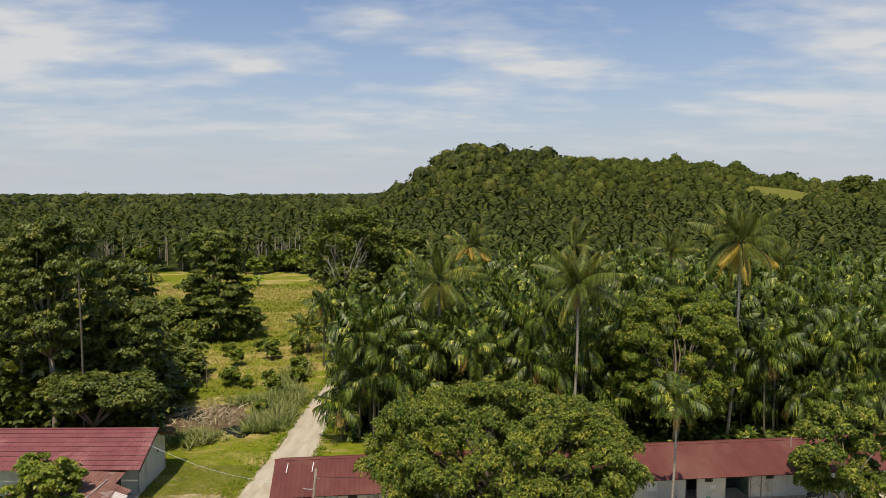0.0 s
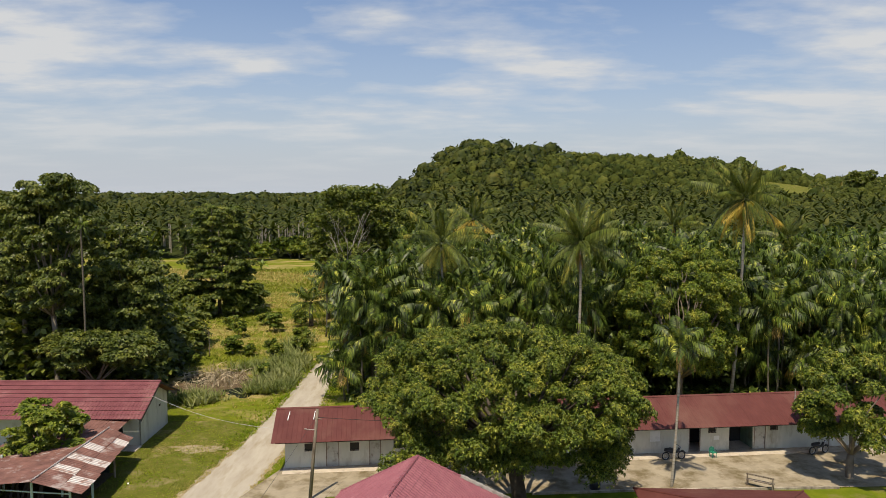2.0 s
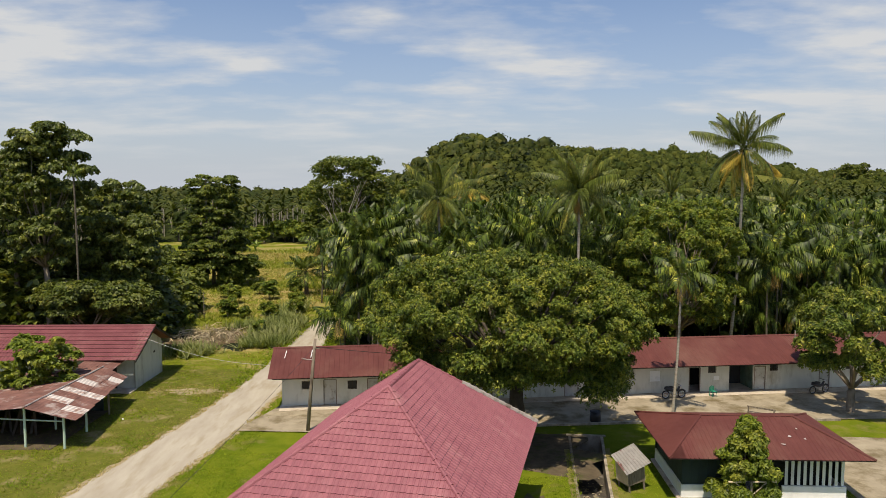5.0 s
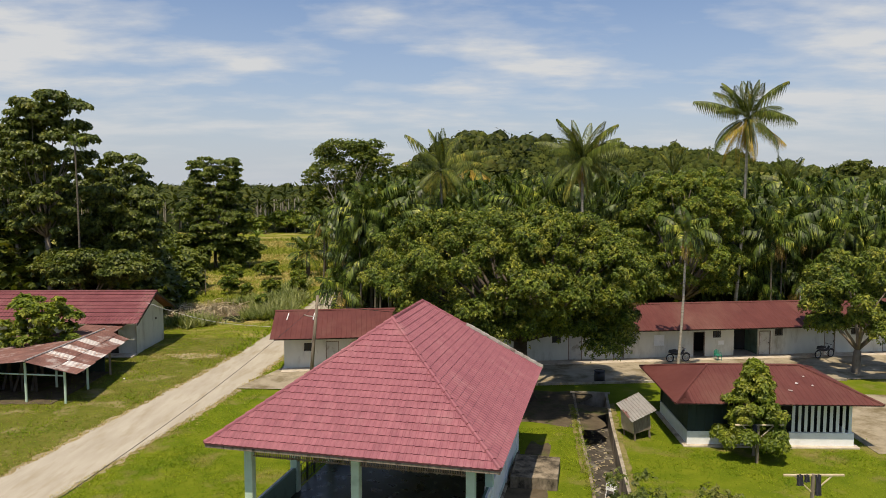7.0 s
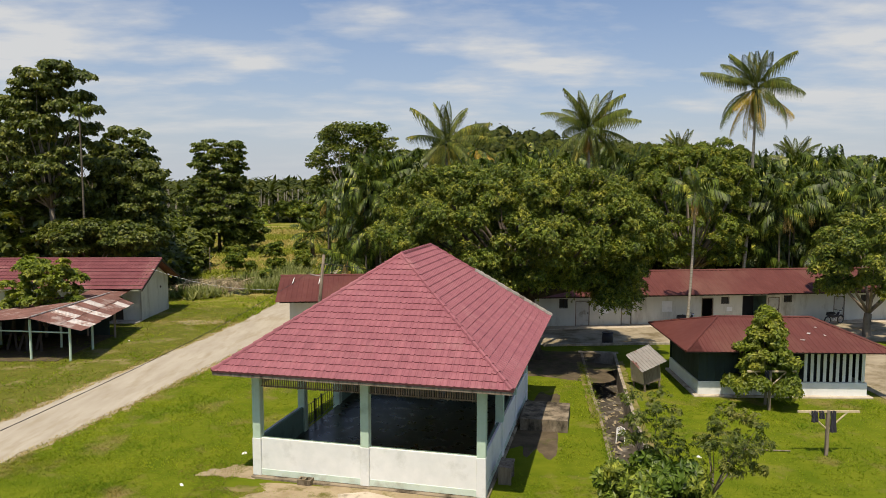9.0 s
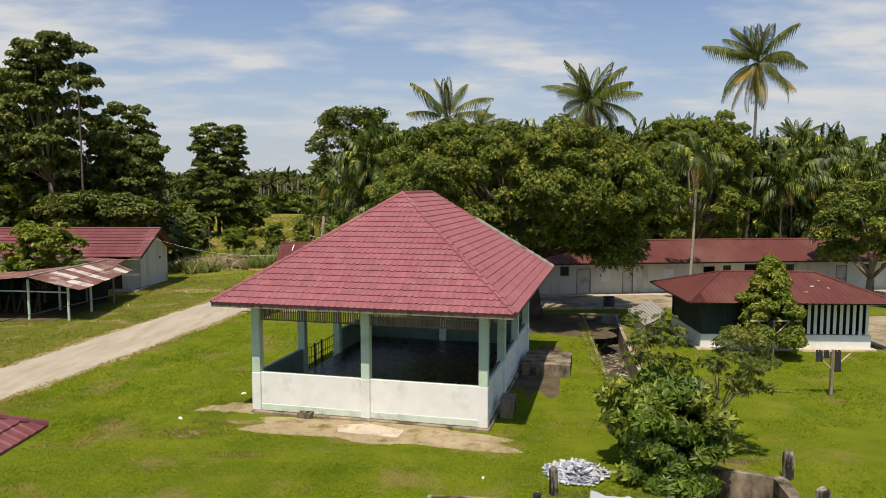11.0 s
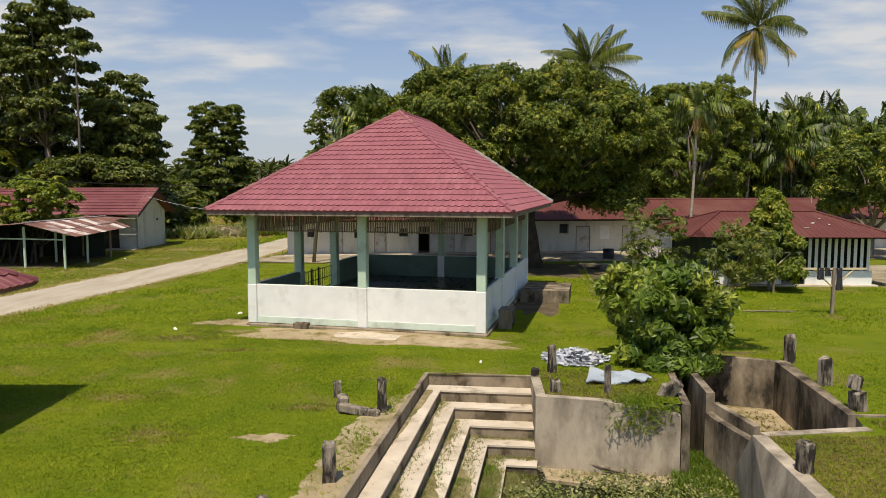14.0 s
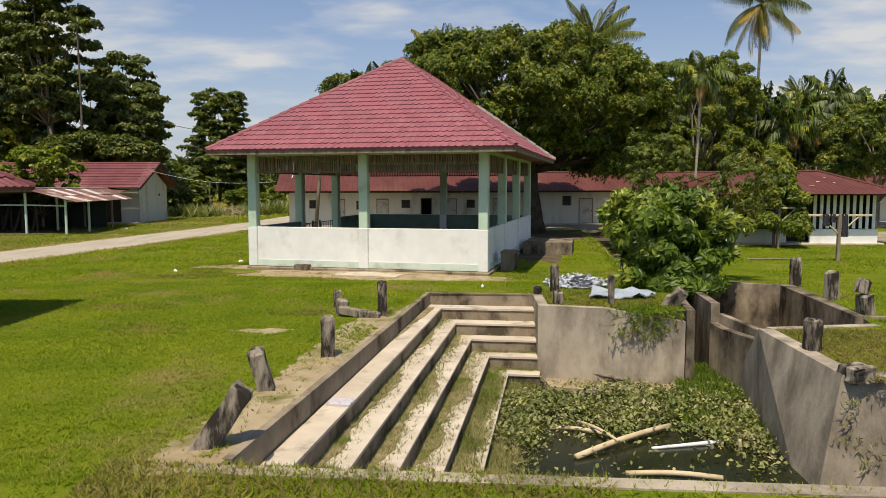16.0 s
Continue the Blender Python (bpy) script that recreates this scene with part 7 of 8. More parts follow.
def build_heap():
    """A heap of shiny scrap strips on the bank."""
    g = np.random.default_rng(15)
    n = 420
    a, q = g.uniform(0, 6.28, n), np.sqrt(g.random(n))
    at = np.column_stack((3.5 + 1.0 * q * np.cos(a), 22.5 + 0.95 * q * np.sin(a), 0.03 + 0.3 * (1 - q) + g.uniform(-0.03, 0.03, n)))
    q4 = np.array([(-0.15, -0.03, 0), (0.15, -0.03, 0), (0.15, 0.03, 0.01), (-0.15, 0.03, 0.01)])
    v, f = spread(q4, np.array([(0, 1, 2), (0, 2, 3)]), turns(g.uniform(0, 6.28, n), g.normal(0, 0.35, n), g.normal(0, 0.35, n)), g.uniform(0.7, 1.5, n), at)
    core = [(3.5 + 0.95 * math.cos(t), 22.5 + 0.9 * math.sin(t), -0.02) for t in np.linspace(0, 6.28, 13)[:-1]]
    kk = len(v)
    v = np.concatenate((v, core, [(3.5, 22.5, 0.27)]))
    f = np.concatenate((f, [(kk + i, kk + (i + 1) % 12, kk + 12) for i in range(12)]))
    solid("scrap_heap", big_mesh("scrap_heap", v, f, M_SACK), M_SACK, "low heap of silvery plastic scrap on the grass", "heap", kind="stuff")
    t = Geo()
    m = 9
    for i in range(m):
        for j in range(m):
            s, w = i / (m - 1), j / (m - 1)
            x, y = 3.25 + 1.6 * s + 0.35 * w, 19.55 + 0.1 * s + 1.15 * w * (1 - 0.75 * s)
            t.v.append((x, y, 0.09 + 0.06 * math.sin(s * 9 + 2 * w) * math.cos(w * 7) + 0.03 * math.sin(s * 23) + 0.12 * w))
    t.f = [(i * m + j, i * m + j + 1, (i + 1) * m + j + 1, (i + 1) * m + j)[::-1] for i in range(m - 1) for j in range(m - 1)]
    k = len(t.v)
    t.v += [(x, y, z - 0.03) for x, y, z in t.v]
    t.f += [tuple(k + i for i in q[::-1]) for q in t.f]
    solid("tarpaulin", t, M_TARP, "crumpled pale blue tarpaulin lying on the bank", "tarpaulin", smooth=True)


build_heap()


def pole(name, a, b, r0, r1, mat, label, category, n=7, bow=0.05):
    a, b = Vector(a), Vector(b)
    pts = [a.lerp(b, i / 6) + Vector((0, 0, bow * math.sin(i / 6 * 3.14))) for i in range(7)]
    return solid(name, Geo().tube(pts, [r0 + (r1 - r0) * i / 6 for i in range(7)], n), mat, label, category, smooth=True)


pole("bamboo_pole", (1.75, 13.05, -1.88), (3.95, 14.55, -1.8), 0.065, 0.055, M_BAMBOO, "thick tan bamboo pole floating among weeds", "bamboo pole")
pole("bamboo_pole", (2.1, 14.75, -1.78), (2.65, 13.5, -1.74), 0.035, 0.03, M_BAMBOO, "thin pale stick crossing the floating pole", "bamboo pole")
pole("bamboo_pole", (1.5, 14.7, -1.9), (2.6, 14.2, -1.86), 0.04, 0.05, M_BAMBOO, "short pale pole in the pond weeds", "bamboo pole")
pole("plastic_pipe", (3.3, 13.55, -1.9), (4.75, 13.85, -1.88), 0.03, 0.05, M_PLWHITE, "white plastic pipe floating in the pond", "pipe", 8, 0.0)
pole("plastic_pipe", (2.5, 12.35, -1.9), (4.1, 12.1, -1.88), 0.05, 0.05, M_BAMBOO, "long pale pole half under water", "pole")
pole("plank", (0.7, 19.1, -1.5), (3.9, 17.75, -1.75), 0.06, 0.05, M_WOOD, "grey plank lying across the lowest step", "plank", 4)
pole("plank", (2.2, 18.4, -1.8), (5.0, 17.75, -1.72), 0.05, 0.04, M_WOOD, "grey plank at the foot of the wall", "plank", 4)
pole("stump", (4.95, 13.45, -1.95), (4.93, 13.42, -1.68), 0.045, 0.03, M_BAMBOO, "short brown stump in the water", "stump", 7, 0)


def build_weeds():
    g = np.random.default_rng(17)
    # floating mat
    ring = [(0.5, 15.4), (0.8, 16.4), (1.6, 16.9), (3.4, 17.4), (4.6, 18.3), (6.4, 19.7), (7.8, 20.0), (6.7, 17.3), (5.8, 14.5), (5.3, 12.6), (4.8, 12.6), (4.7, 13.4), (4.5, 14.3), (3.9, 14.7), (2.9, 14.3), (2.0, 14.8), (1.3, 14.5), (1.1, 13.6), (0.4, 13.9)]
    n = 60000
    x, y = g.uniform(0, 6.8, n), g.uniform(11.5, 19.0, n)
    k = inside(x + g.normal(0, 0.15, n), y + g.normal(0, 0.3, n), ring) & (g.random(n) < 0.12 + 0.95 * noise_field(x * 2.6, y * 2.6)) & (x > 0.2)
    k |= inside(x, y, [(0.3, 12.0), (0.3, 18.3), (5.0, 17.8), (6.4, 15.0), (5.6, 12.0)]) & (g.random(n) < 0.012)
    x, y = x[k], y[k]
    n = len(x)
    v = np.array([(0, 0, 0), (0.32, 0.42, 0.12), (0, 1, -0.05), (-0.32, 0.42, 0.12)])
    v, f = spread(v, np.array([(0, 1, 2), (0, 2, 3)]), turns(g.uniform(0, 6.28, n), g.uniform(-0.1, 1.1, n), g.normal(0, 0.5, n)), g.uniform(0.06, 0.135, n), np.column_stack((x, y, -1.93 + 0.2 * g.random(n) ** 1.3)))
    solid("floating_weeds", big_mesh("floating_weeds", v, f, M_FLOAT), M_FLOAT, "mat of floating green water weeds", "water weeds", kind="stuff")
    # tall grass where the drain meets the pond, and over the bank
    n = 5200
    x, y = g.uniform(4.4, 6.7, n), g.uniform(14.6, 18.8, n)
    k = (x > 4.4 + 0.35 * np.clip(y - 15.5, 0, 2.5)) & (g.random(n) < 0.2 + 0.45 * (y - 14.6)) & (x < 6.75 - 0.2 * np.clip(16.5 - y, 0, 2))
    x, y = x[k], y[k]
    z = -1.95 + 0.25 * np.clip((y - 16.0) / 3, 0, 1)
    field_of("channel_grass", np.column_stack((x, y, z)), g.uniform(0.12, 0.32, len(x)), M_BUSHGRASS, "lush green grass in the channel mouth", "grass", TALL, lean=0.5, seed=5)
    n = 1700
    x, y = g.normal(4.45, 0.45, n), 17.65 + np.abs(g.normal(0, 0.55, n))
    over = y < 17.95
    z = np.where(over, -0.75 * g.random(n) ** 1.5, 0.0)
    k = (x > 3.0) & (x < 5.35)
    for pick, mat, seed in ((g.random(n) < 0.5, M_BUSHGRASS, 6), (g.random(n) < 0.5, M_BLADE, 16)):
        q = k & pick
        field_of("bank_grass", np.column_stack((x, y, z))[q], g.uniform(0.05, 0.15, n)[q], mat, "rough grass hanging over the pond wall", "grass", lean=0.8, seed=seed)
    n = 3000
    x, y = g.uniform(2.0, 5.4, n), g.uniform(18.3, 21.2, n)
    field_of("bank_grass", np.column_stack((x, y, np.zeros(n))), g.uniform(0.04, 0.11, n), M_DRYTUFT, "thin dry grass on the bank", "grass", lean=0.5, seed=19)
    pts = []
    for cx, cy, z0, z1, m in ((2.05, 18.58, -0.9, 0.0, 70), (2.9, 18.42, -1.5, -0.9, 80), (3.7, 18.25, -1.6, -1.0, 90), (4.6, 18.1, -1.5, -0.5, 120), (5.0, 18.05, -1.7, -1.2, 70), (6.0, 11.62, -1.3, 0.0, 60), (6.3, 11.5, -1.5, -0.9, 30)):
        pts.append(np.column_stack((cx + g.normal(0, 0.12, m), np.full(m, cy) - np.abs(g.normal(0, 0.03, m)), g.uniform(z0, z1, m))))
    pts = np.concatenate(pts)
    field_of("wall_weeds", pts, g.uniform(0.05, 0.13, len(pts)), M_STEPWEED, "weeds growing from the cracks of the pond walls", "weeds", lean=1.1, seed=13)
    # weeds along the inner edges of the steps
    b = np.array((-1.15, 20.8))
    u, w = np.array((0.9925, -0.122)), np.array((-0.153, -0.988))
    pts, sz = [], []
    for k in range(1, 6):
        m = 1800 + 1300 * k + (3500 if k > 3 else 0)
        t = g.uniform(0.5 * k, 12.6, m)
        keep = g.random(m) < 0.08 + 0.1 * k + 0.7 * np.clip(np.sin(t * 1.7 + k * 1.9) + np.sin(t * 0.8 + k), 0, 1)
        t = t[keep]
        a = STEP_EDGES[k] + np.abs(g.normal(0.02, 0.1 + 0.045 * k, len(t)))
        p = b + a[:, None] * u + t[:, None] * w
        drop = np.where(a < STEP_EDGES[min(k + 1, 5)], -0.33 * min(k + 1, 6), -0.33 * min(k + 2, 6))
        pts.append(np.column_stack((p, np.maximum(drop, -1.92))))
        sz.append(g.uniform(0.04, 0.17 if k < 4 else 0.24, len(t)))
        t = g.uniform(0.53 * k, 3.25, 200 if k > 2 else 20)
        p = b + t[:, None] * u + (0.5 * k + np.abs(g.normal(0.02, 0.07, len(t))))[:, None] * w
        pts.append(np.column_stack((p, np.full(len(t), max(-0.33 * (k + 1), -1.92)))))
        sz.append(g.uniform(0.06, 0.18, len(t)))
    field_of("step_weeds", np.concatenate(pts), np.concatenate(sz), M_STEPWEED, "dry and green weeds in the corners of the steps", "weeds", [blade_tuft(5, 40 + i, 1.0, 0.03) for i in range(4)], lean=0.4, seed=7)
    # grass lip along the near edge and dead stalks by the wall
    n = 5200
    x = -4.5 + 5.6 * g.random(n) ** 1.2
    y = 7.95 - 0.08 * (x + 3.6) + g.uniform(-1.2, 0.12, n)
    dry = g.random(n) < 0.55
    for q, mat, seed in ((dry, M_DRYTUFT, 8), (~dry, M_BLADE, 22)):
        field_of("edge_grass", np.column_stack((x, y, np.zeros(n)))[q], g.uniform(0.05, 0.12, n)[q], mat, "short rough grass at the near edge of the steps", "grass", lean=0.4, seed=seed)
    n = 900
    x = g.uniform(1.9, 5.2, n)
    field_of("dead_stalks", np.column_stack((x, 18.25 - 0.15 * (x - 2) - np.abs(g.normal(0, 0.25, n)), np.full(n, -1.9))), g.uniform(0.06, 0.2, n), M_DEADREED, "dead stalks and litter at the foot of the wall", "litter", lean=0.8, seed=9)
    n = 900
    field_of("basin_grass", np.column_stack((g.uniform(6.9, 9.4, n), g.uniform(15.9, 22, n), np.full(n, -1.5))), g.uniform(0.06, 0.18, n), M_DRYTUFT, "dry grass on the basin floor", "grass", lean=0.4, seed=10)
    for mat, seed, n in ((M_DRYTUFT, 11, 11000), (M_BLADE, 21, 1800)):
        x, y = g.uniform(6.1, 10.5, n), g.uniform(11.4, 16.6, n)
        k = (x > 6.2 + 0.07 * (y - 11.6)) & ((y < 15.5) | (x > 9.3))
        field_of("terrace_grass", np.column_stack((x, y, np.zeros(n)))[k], g.uniform(0.04, 0.11, n)[k], mat, "dry yellowing grass on the pond terrace", "grass", lean=0.5, seed=seed)


def build_drain_grass():
    g = np.random.default_rng(18)
    n = 1300
    t = g.random(n)
    x, y = 5.35 + 2.9 * t + g.normal(0, 0.12, n), 21.6 + 24 * t
    field_of("drain_edge_grass", np.column_stack((x, y, np.zeros(n))), g.uniform(0.1, 0.25, n), M_BLADE, "grass along the drain edge", "grass", lean=0.3, seed=12)


build_weeds()
settle(made)
build_drain_grass()
build_drain_litter()


# ---- things on the lawn ----
def washing_post(x, y, x0, x1, h, label, clothes):
    p = thing("washing_post", label, "washing post", place(x, y, 0))
    part("upright", Geo().box(0, 0, -0.3, 0.13, 0.13, h + 0.35, bevel=0.015), M_WOOD, p)
    part("crossbar", Geo().box((x0 + x1) / 2 - x, 0, h - 0.04, x1 - x0, 0.09, 0.08, bevel=0.01), M_BAMBOO, p, "pale timber crossbar")
    for s in (-1, 1):
        part("brace", Geo().tube([(s * 0.06, 0.0, h - 0.75), (s * 0.85, 0.0, h - 0.02)], 0.035, 6), M_BAMBOO, p)
    for i, (dx, w, drop) in enumerate(clothes):
        g = Geo()
        m = 6
        for a in range(m):
            for b in range(4):
                g.v.append((dx + w * (a / (m - 1) - 0.5), -0.08 - 0.05 * math.sin(a * 2.1 + b), h + 0.05 - drop * b / 3 + 0.03 * math.sin(a * 3)))
        g.f = [(a * 4 + b, a * 4 + b + 1, a * 4 + b + 5, a * 4 + b + 4) for a in range(m - 1) for b in range(3)]
        k = len(g.v)
        g.v += [(q[0], q[1] + 0.02, q[2]) for q in g.v]
        g.f += [tuple(j + k for j in q[::-1]) for q in g.f]
        solid("hanging_cloth", g, M_CLOTH, "dark garment hanging from the washing post", "garment", at=place(x, y, 0))


washing_post(15.75, 30.0, 14.45, 17.1, 1.95, "weathered wooden T-shaped washing post with garments", [(-0.6, 0.3, 0.5), (-0.3, 0.25, 0.35), (0.2, 0.28, 0.95)])
washing_post(16.15, 36.3, 14.95, 17.5, 2.05, "weathered wooden T-shaped washing post beside a young tree", [(-0.2, 0.25, 0.5)])
solid("fallen_pole", Geo().tube([(12.2, 30.6, 0.06), (14.4, 30.4, 0.06)], 0.03, 6), M_WOOD, "grey stick lying on the lawn", "stick")


def build_coop():
    c = thing("animal_coop", "small plank coop on stilts with a sloping zinc roof", "coop", pose(10.95, 40.3, 0.0, 0, -7, 24) @ Matrix.Scale(1.05, 4))
    for x in (-0.5, 0.5):
        for y in (-0.45, 0.45):
            part("stilt", Geo().box(x, y, -0.2, 0.08, 0.08, 0.75), M_WOOD, c)
    for i in range(6):
        part("plank", Geo().box(-0.5 + i * 0.2, -0.48, 0.5, 0.19, 0.03, 0.85), M_WOOD, c)
        part("plank", Geo().box(-0.5 + i * 0.2, 0.48, 0.5, 0.19, 0.03, 1.2), M_WOOD, c)
    for s in (-1, 1):
        part("side_wall", Geo().add([(s * 0.6, -0.5, 0.5), (s * 0.6, 0.5, 0.5), (s * 0.6, 0.5, 1.7), (s * 0.6, -0.5, 1.35), (s * 0.57, -0.5, 0.5), (s * 0.57, 0.5, 0.5), (s * 0.57, 0.5, 1.7), (s * 0.57, -0.5, 1.35)],
                                    [(0, 1, 2, 3), (7, 6, 5, 4), (0, 4, 5, 1), (1, 5, 6, 2), (2, 6, 7, 3), (3, 7, 4, 0)]), M_BAMBOO, c)
    part("floor_board", Geo().box(0, 0, 0.46, 1.2, 1.0, 0.04), M_WOOD, c)
    part("roof_sheet", wave_sheet((-0.85, -0.8, 1.3), (0.85, -0.8, 1.55), (0.9, 0.7, 2.15), (-0.7, 0.7, 1.9), 9, 0.03), material("dull_zinc", (0.20, 0.185, 0.165), (0.30, 0.28, 0.25), 2.0, 0.7, bump=0.2, stain=(0.14, 0.06, 0.045), stain_scale=1.0, stain_at=(0.56, 0.62)), c, "dull grey zinc roof sheet")


build_coop()
g_slab = Geo().prism([(2.9, 33.2), (5.1, 32.8), (5.7, 35.6), (3.6, 36.1)], -0.2, 0.58)
solid("water_tank", g_slab, M_BLACKWALL, "low flat-topped mossy concrete tank beside the pavilion", "tank")
stool = thing("wooden_bench", "small dark weathered wooden bench by the pavilion wall", "bench", place(1.75, 27.4, -13))
part("seat", Geo().box(0, 0, 0.66, 0.55, 1.0, 0.06, bevel=0.01), M_WOOD, stool)
for sy in (-0.44, 0.44):
    part("side_board", Geo().box(0, sy, -0.05, 0.5, 0.05, 0.71), M_WOOD, stool)
part("front_board", Geo().box(-0.2, 0, 0.4, 0.04, 0.83, 0.22), M_WOOD, stool)
part("lower_shelf", Geo().box(0, 0, 0.15, 0.44, 0.83, 0.04), M_WOOD, stool)
blk = thing("concrete_block", "hollow concrete block lying before the pavilion", "block", place(-6.1, 27.0, -14))
part("shell", Geo().box(0, -0.16, 0, 0.55, 0.05, 0.24).box(0, 0.16, 0, 0.55, 0.05, 0.24).box(-0.25, 0, 0, 0.05, 0.27, 0.24).box(0.25, 0, 0, 0.05, 0.27, 0.24).box(0, 0, 0, 0.05, 0.27, 0.24), M_RISER, blk)
solid("broken_slab", Geo().prism([(-4.6, 25.3), (-2.4, 24.7), (-2.2, 25.5), (-3.6, 26.2), (-4.7, 26.0)], -0.1, 0.06), M_CONC, "broken flat concrete slab set in the earth", "slab")
r_lit = random.Random(12)
for x, y in ((-10.9, 26.9), (-9.4, 30.2), (0.39, 20.6), (17.4, 28.2), (-24.5, 53.0), (10.2, 29.8)):
    s = r_lit.uniform(0.06, 0.15)
    solid("litter_scrap", Geo().add([(-s, -s * 0.6, 0.01), (s, -s * 0.5, 0.03), (s * 0.8, s * 0.6, 0.05), (-s * 0.7, s * 0.5, 0.02), (0, 0, 0.09), (-s, -s * 0.6, 0), (s, -s * 0.5, 0.0), (s * 0.8, s * 0.6, 0.0), (-s * 0.7, s * 0.5, 0)],
                                       [(0, 1, 4), (1, 2, 4), (2, 3, 4), (3, 0, 4), (8, 7, 6, 5), (0, 5, 6, 1), (1, 6, 7, 2), (2, 7, 8, 3), (3, 8, 5, 0)]), M_PLWHITE, "crumpled white litter lying on the grass", "litter", "scraps of litter", at=place(x, y, r_lit.uniform(0, 180), float(rise(x, y))))


# ---- the house whose roof corner shows beside the lawn ----
def build_side_house():
    h = thing("side_house", "house with red tiled hipped roof beside the lawn", "house", place(-14.9, 11.2, 0))
    w, l = 9.2, 11.4
    part("wall", Geo().box(0, 0, -0.2, w - 2.2, l - 2.2, 3.3), M_HOUSE, h)
    part("soffit", Geo().box(0, 0, 3.08, w - 0.1, l - 0.1, 0.04), M_WOOD, h)
    hip_roof(h, w, l, 3.18, 5.9, -1.1, 1.1, M_TILE_HOUSE, 12, 0.3, 0)


build_side_house()


# ---- things in the yard ----
def motorbike(x, y, deg, label):
    m = thing("motorbike", label, "motorbike", place(x, y, deg, 0.07) @ Matrix.Scale(1.15, 4), "motorbikes in the yard")
    for s in (-0.62, 0.62):
        tyre = Geo()
        pts = [(s + 0.27 * math.cos(a), 0, 0.3 + 0.27 * math.sin(a)) for a in np.linspace(0, 2 * math.pi, 17)]
        tyre.tube(pts, 0.045, 6)
        wh = part("wheel", tyre, M_RUBBER, m, "black rubber tyre", smooth=True)
        part("rim", Geo().tube([(s + 0.22 * math.cos(a), 0, 0.3 + 0.22 * math.sin(a)) for a in np.linspace(0, 2 * math.pi, 17)], 0.018, 5).tube([(s, -0.05, 0.3), (s, 0.05, 0.3)], 0.05, 8), M_CHROME, wh)
    body = Geo().tube([(-0.75, 0, 0.75), (-0.4, 0, 0.68), (0, 0, 0.55), (0.3, 0, 0.6), (0.45, 0, 0.85)], [0.06, 0.13, 0.12, 0.1, 0.07], 8)
    part("body", body, M_BLACK, m, "glossy black bodywork", smooth=True)
    part("engine", Geo().box(0.05, 0, 0.24, 0.34, 0.2, 0.26, bevel=0.03), M_CHROME, m)
    part("seat", Geo().tube([(-0.7, 0, 0.83), (-0.3, 0, 0.82), (0.05, 0, 0.78)], [0.07, 0.11, 0.08], 8), M_RUBBER, m, smooth=True)
    part("fork", Geo().tube([(0.62, 0, 0.3), (0.42, 0, 0.98)], 0.035, 6), M_CHROME, m)
    part("handlebar", Geo().tube([(0.36, -0.32, 1.02), (0.42, 0, 0.98), (0.36, 0.32, 1.02)], 0.018, 6), M_BLACK, m)
    part("headlight", Geo().tube([(0.44, 0, 0.88), (0.56, 0, 0.88)], [0.06, 0.08], 8), M_CHROME, m)
    part("mudguard", Geo().tube([(0.62 + 0.33 * math.cos(a), 0, 0.3 + 0.33 * math.sin(a)) for a in np.linspace(0.5, 2.4, 7)], 0.05, 6), M_BLACK, m)


motorbike(19.2, 58.0, 10, "black motorbike parked before the row house")
motorbike(32.1, 59.4, 20, "dark motorbike parked under the tree")


def plastic_chair(x, y, z, deg, mat, label, tip=0):
    c = thing("plastic_chair", label, "chair", pose(x, y, z, tip, 0, deg))
    part("seat", Geo().box(0, 0, 0.42, 0.44, 0.44, 0.035, bevel=0.01), mat, c)
    for sx in (-0.19, 0.19):
        for sy in (-0.19, 0.19):
            part("leg", Geo().tube([(sx * 1.15, sy * 1.15, 0), (sx, sy, 0.43)], [0.02, 0.028], 6), mat, c)
        part("armrest", Geo().tube([(sx * 1.15, -0.2, 0.43), (sx * 1.2, -0.2, 0.62), (sx * 1.2, 0.2, 0.64)], 0.022, 6), mat, c)
    back = Geo()
    for i in range(5):
        back.box(-0.16 + 0.08 * i, 0.23, 0.44, 0.05, 0.02, 0.38)
    back.tube([(-0.21, 0.22, 0.43), (-0.2, 0.24, 0.75), (0, 0.25, 0.86), (0.2, 0.24, 0.75), (0.21, 0.22, 0.43)], 0.022, 6)
    part("backrest", back, mat, c)


plastic_chair(22.7, 58.5, 0.08, 15, M_PLGREEN, "green plastic armchair beside a doorway")
plastic_chair(8.1, 34.6, -1.15, 150, M_PLWHITE, "broken white plastic chair dumped in the drain", 8)
bench = thing("yard_bench", "rough timber bench standing in the yard", "bench", place(24.0, 52.4, -35))
part("seat", Geo().box(0, 0, 0.5, 2.0, 0.35, 0.06), M_WOOD, bench)
for sx in (-0.9, 0.9):
    part("leg", Geo().box(sx, -0.12, -0.1, 0.09, 0.09, 1.1), M_WOOD, bench)
    part("leg", Geo().box(sx, 0.12, -0.1, 0.09, 0.09, 0.65), M_WOOD, bench)
part("back_rail", Geo().box(0, -0.12, 0.92, 2.0, 0.06, 0.12), M_WOOD, bench)
drum = thing("water_drum", "black plastic water drum at the yard edge", "drum", place(11.4, 52.2, 0))
part("body", Geo().tube([(0, 0, -0.1), (0, 0, 0.1), (0, 0, 0.45), (0, 0, 0.8)], [0.38, 0.42, 0.43, 0.38], 14), M_BLACK, drum, smooth=True)
part("rim", Geo().tube([(0.39 * math.cos(a), 0.39 * math.sin(a), 0.8) for a in np.linspace(0, 6.283, 17)], 0.025, 5), M_RUBBER, drum)

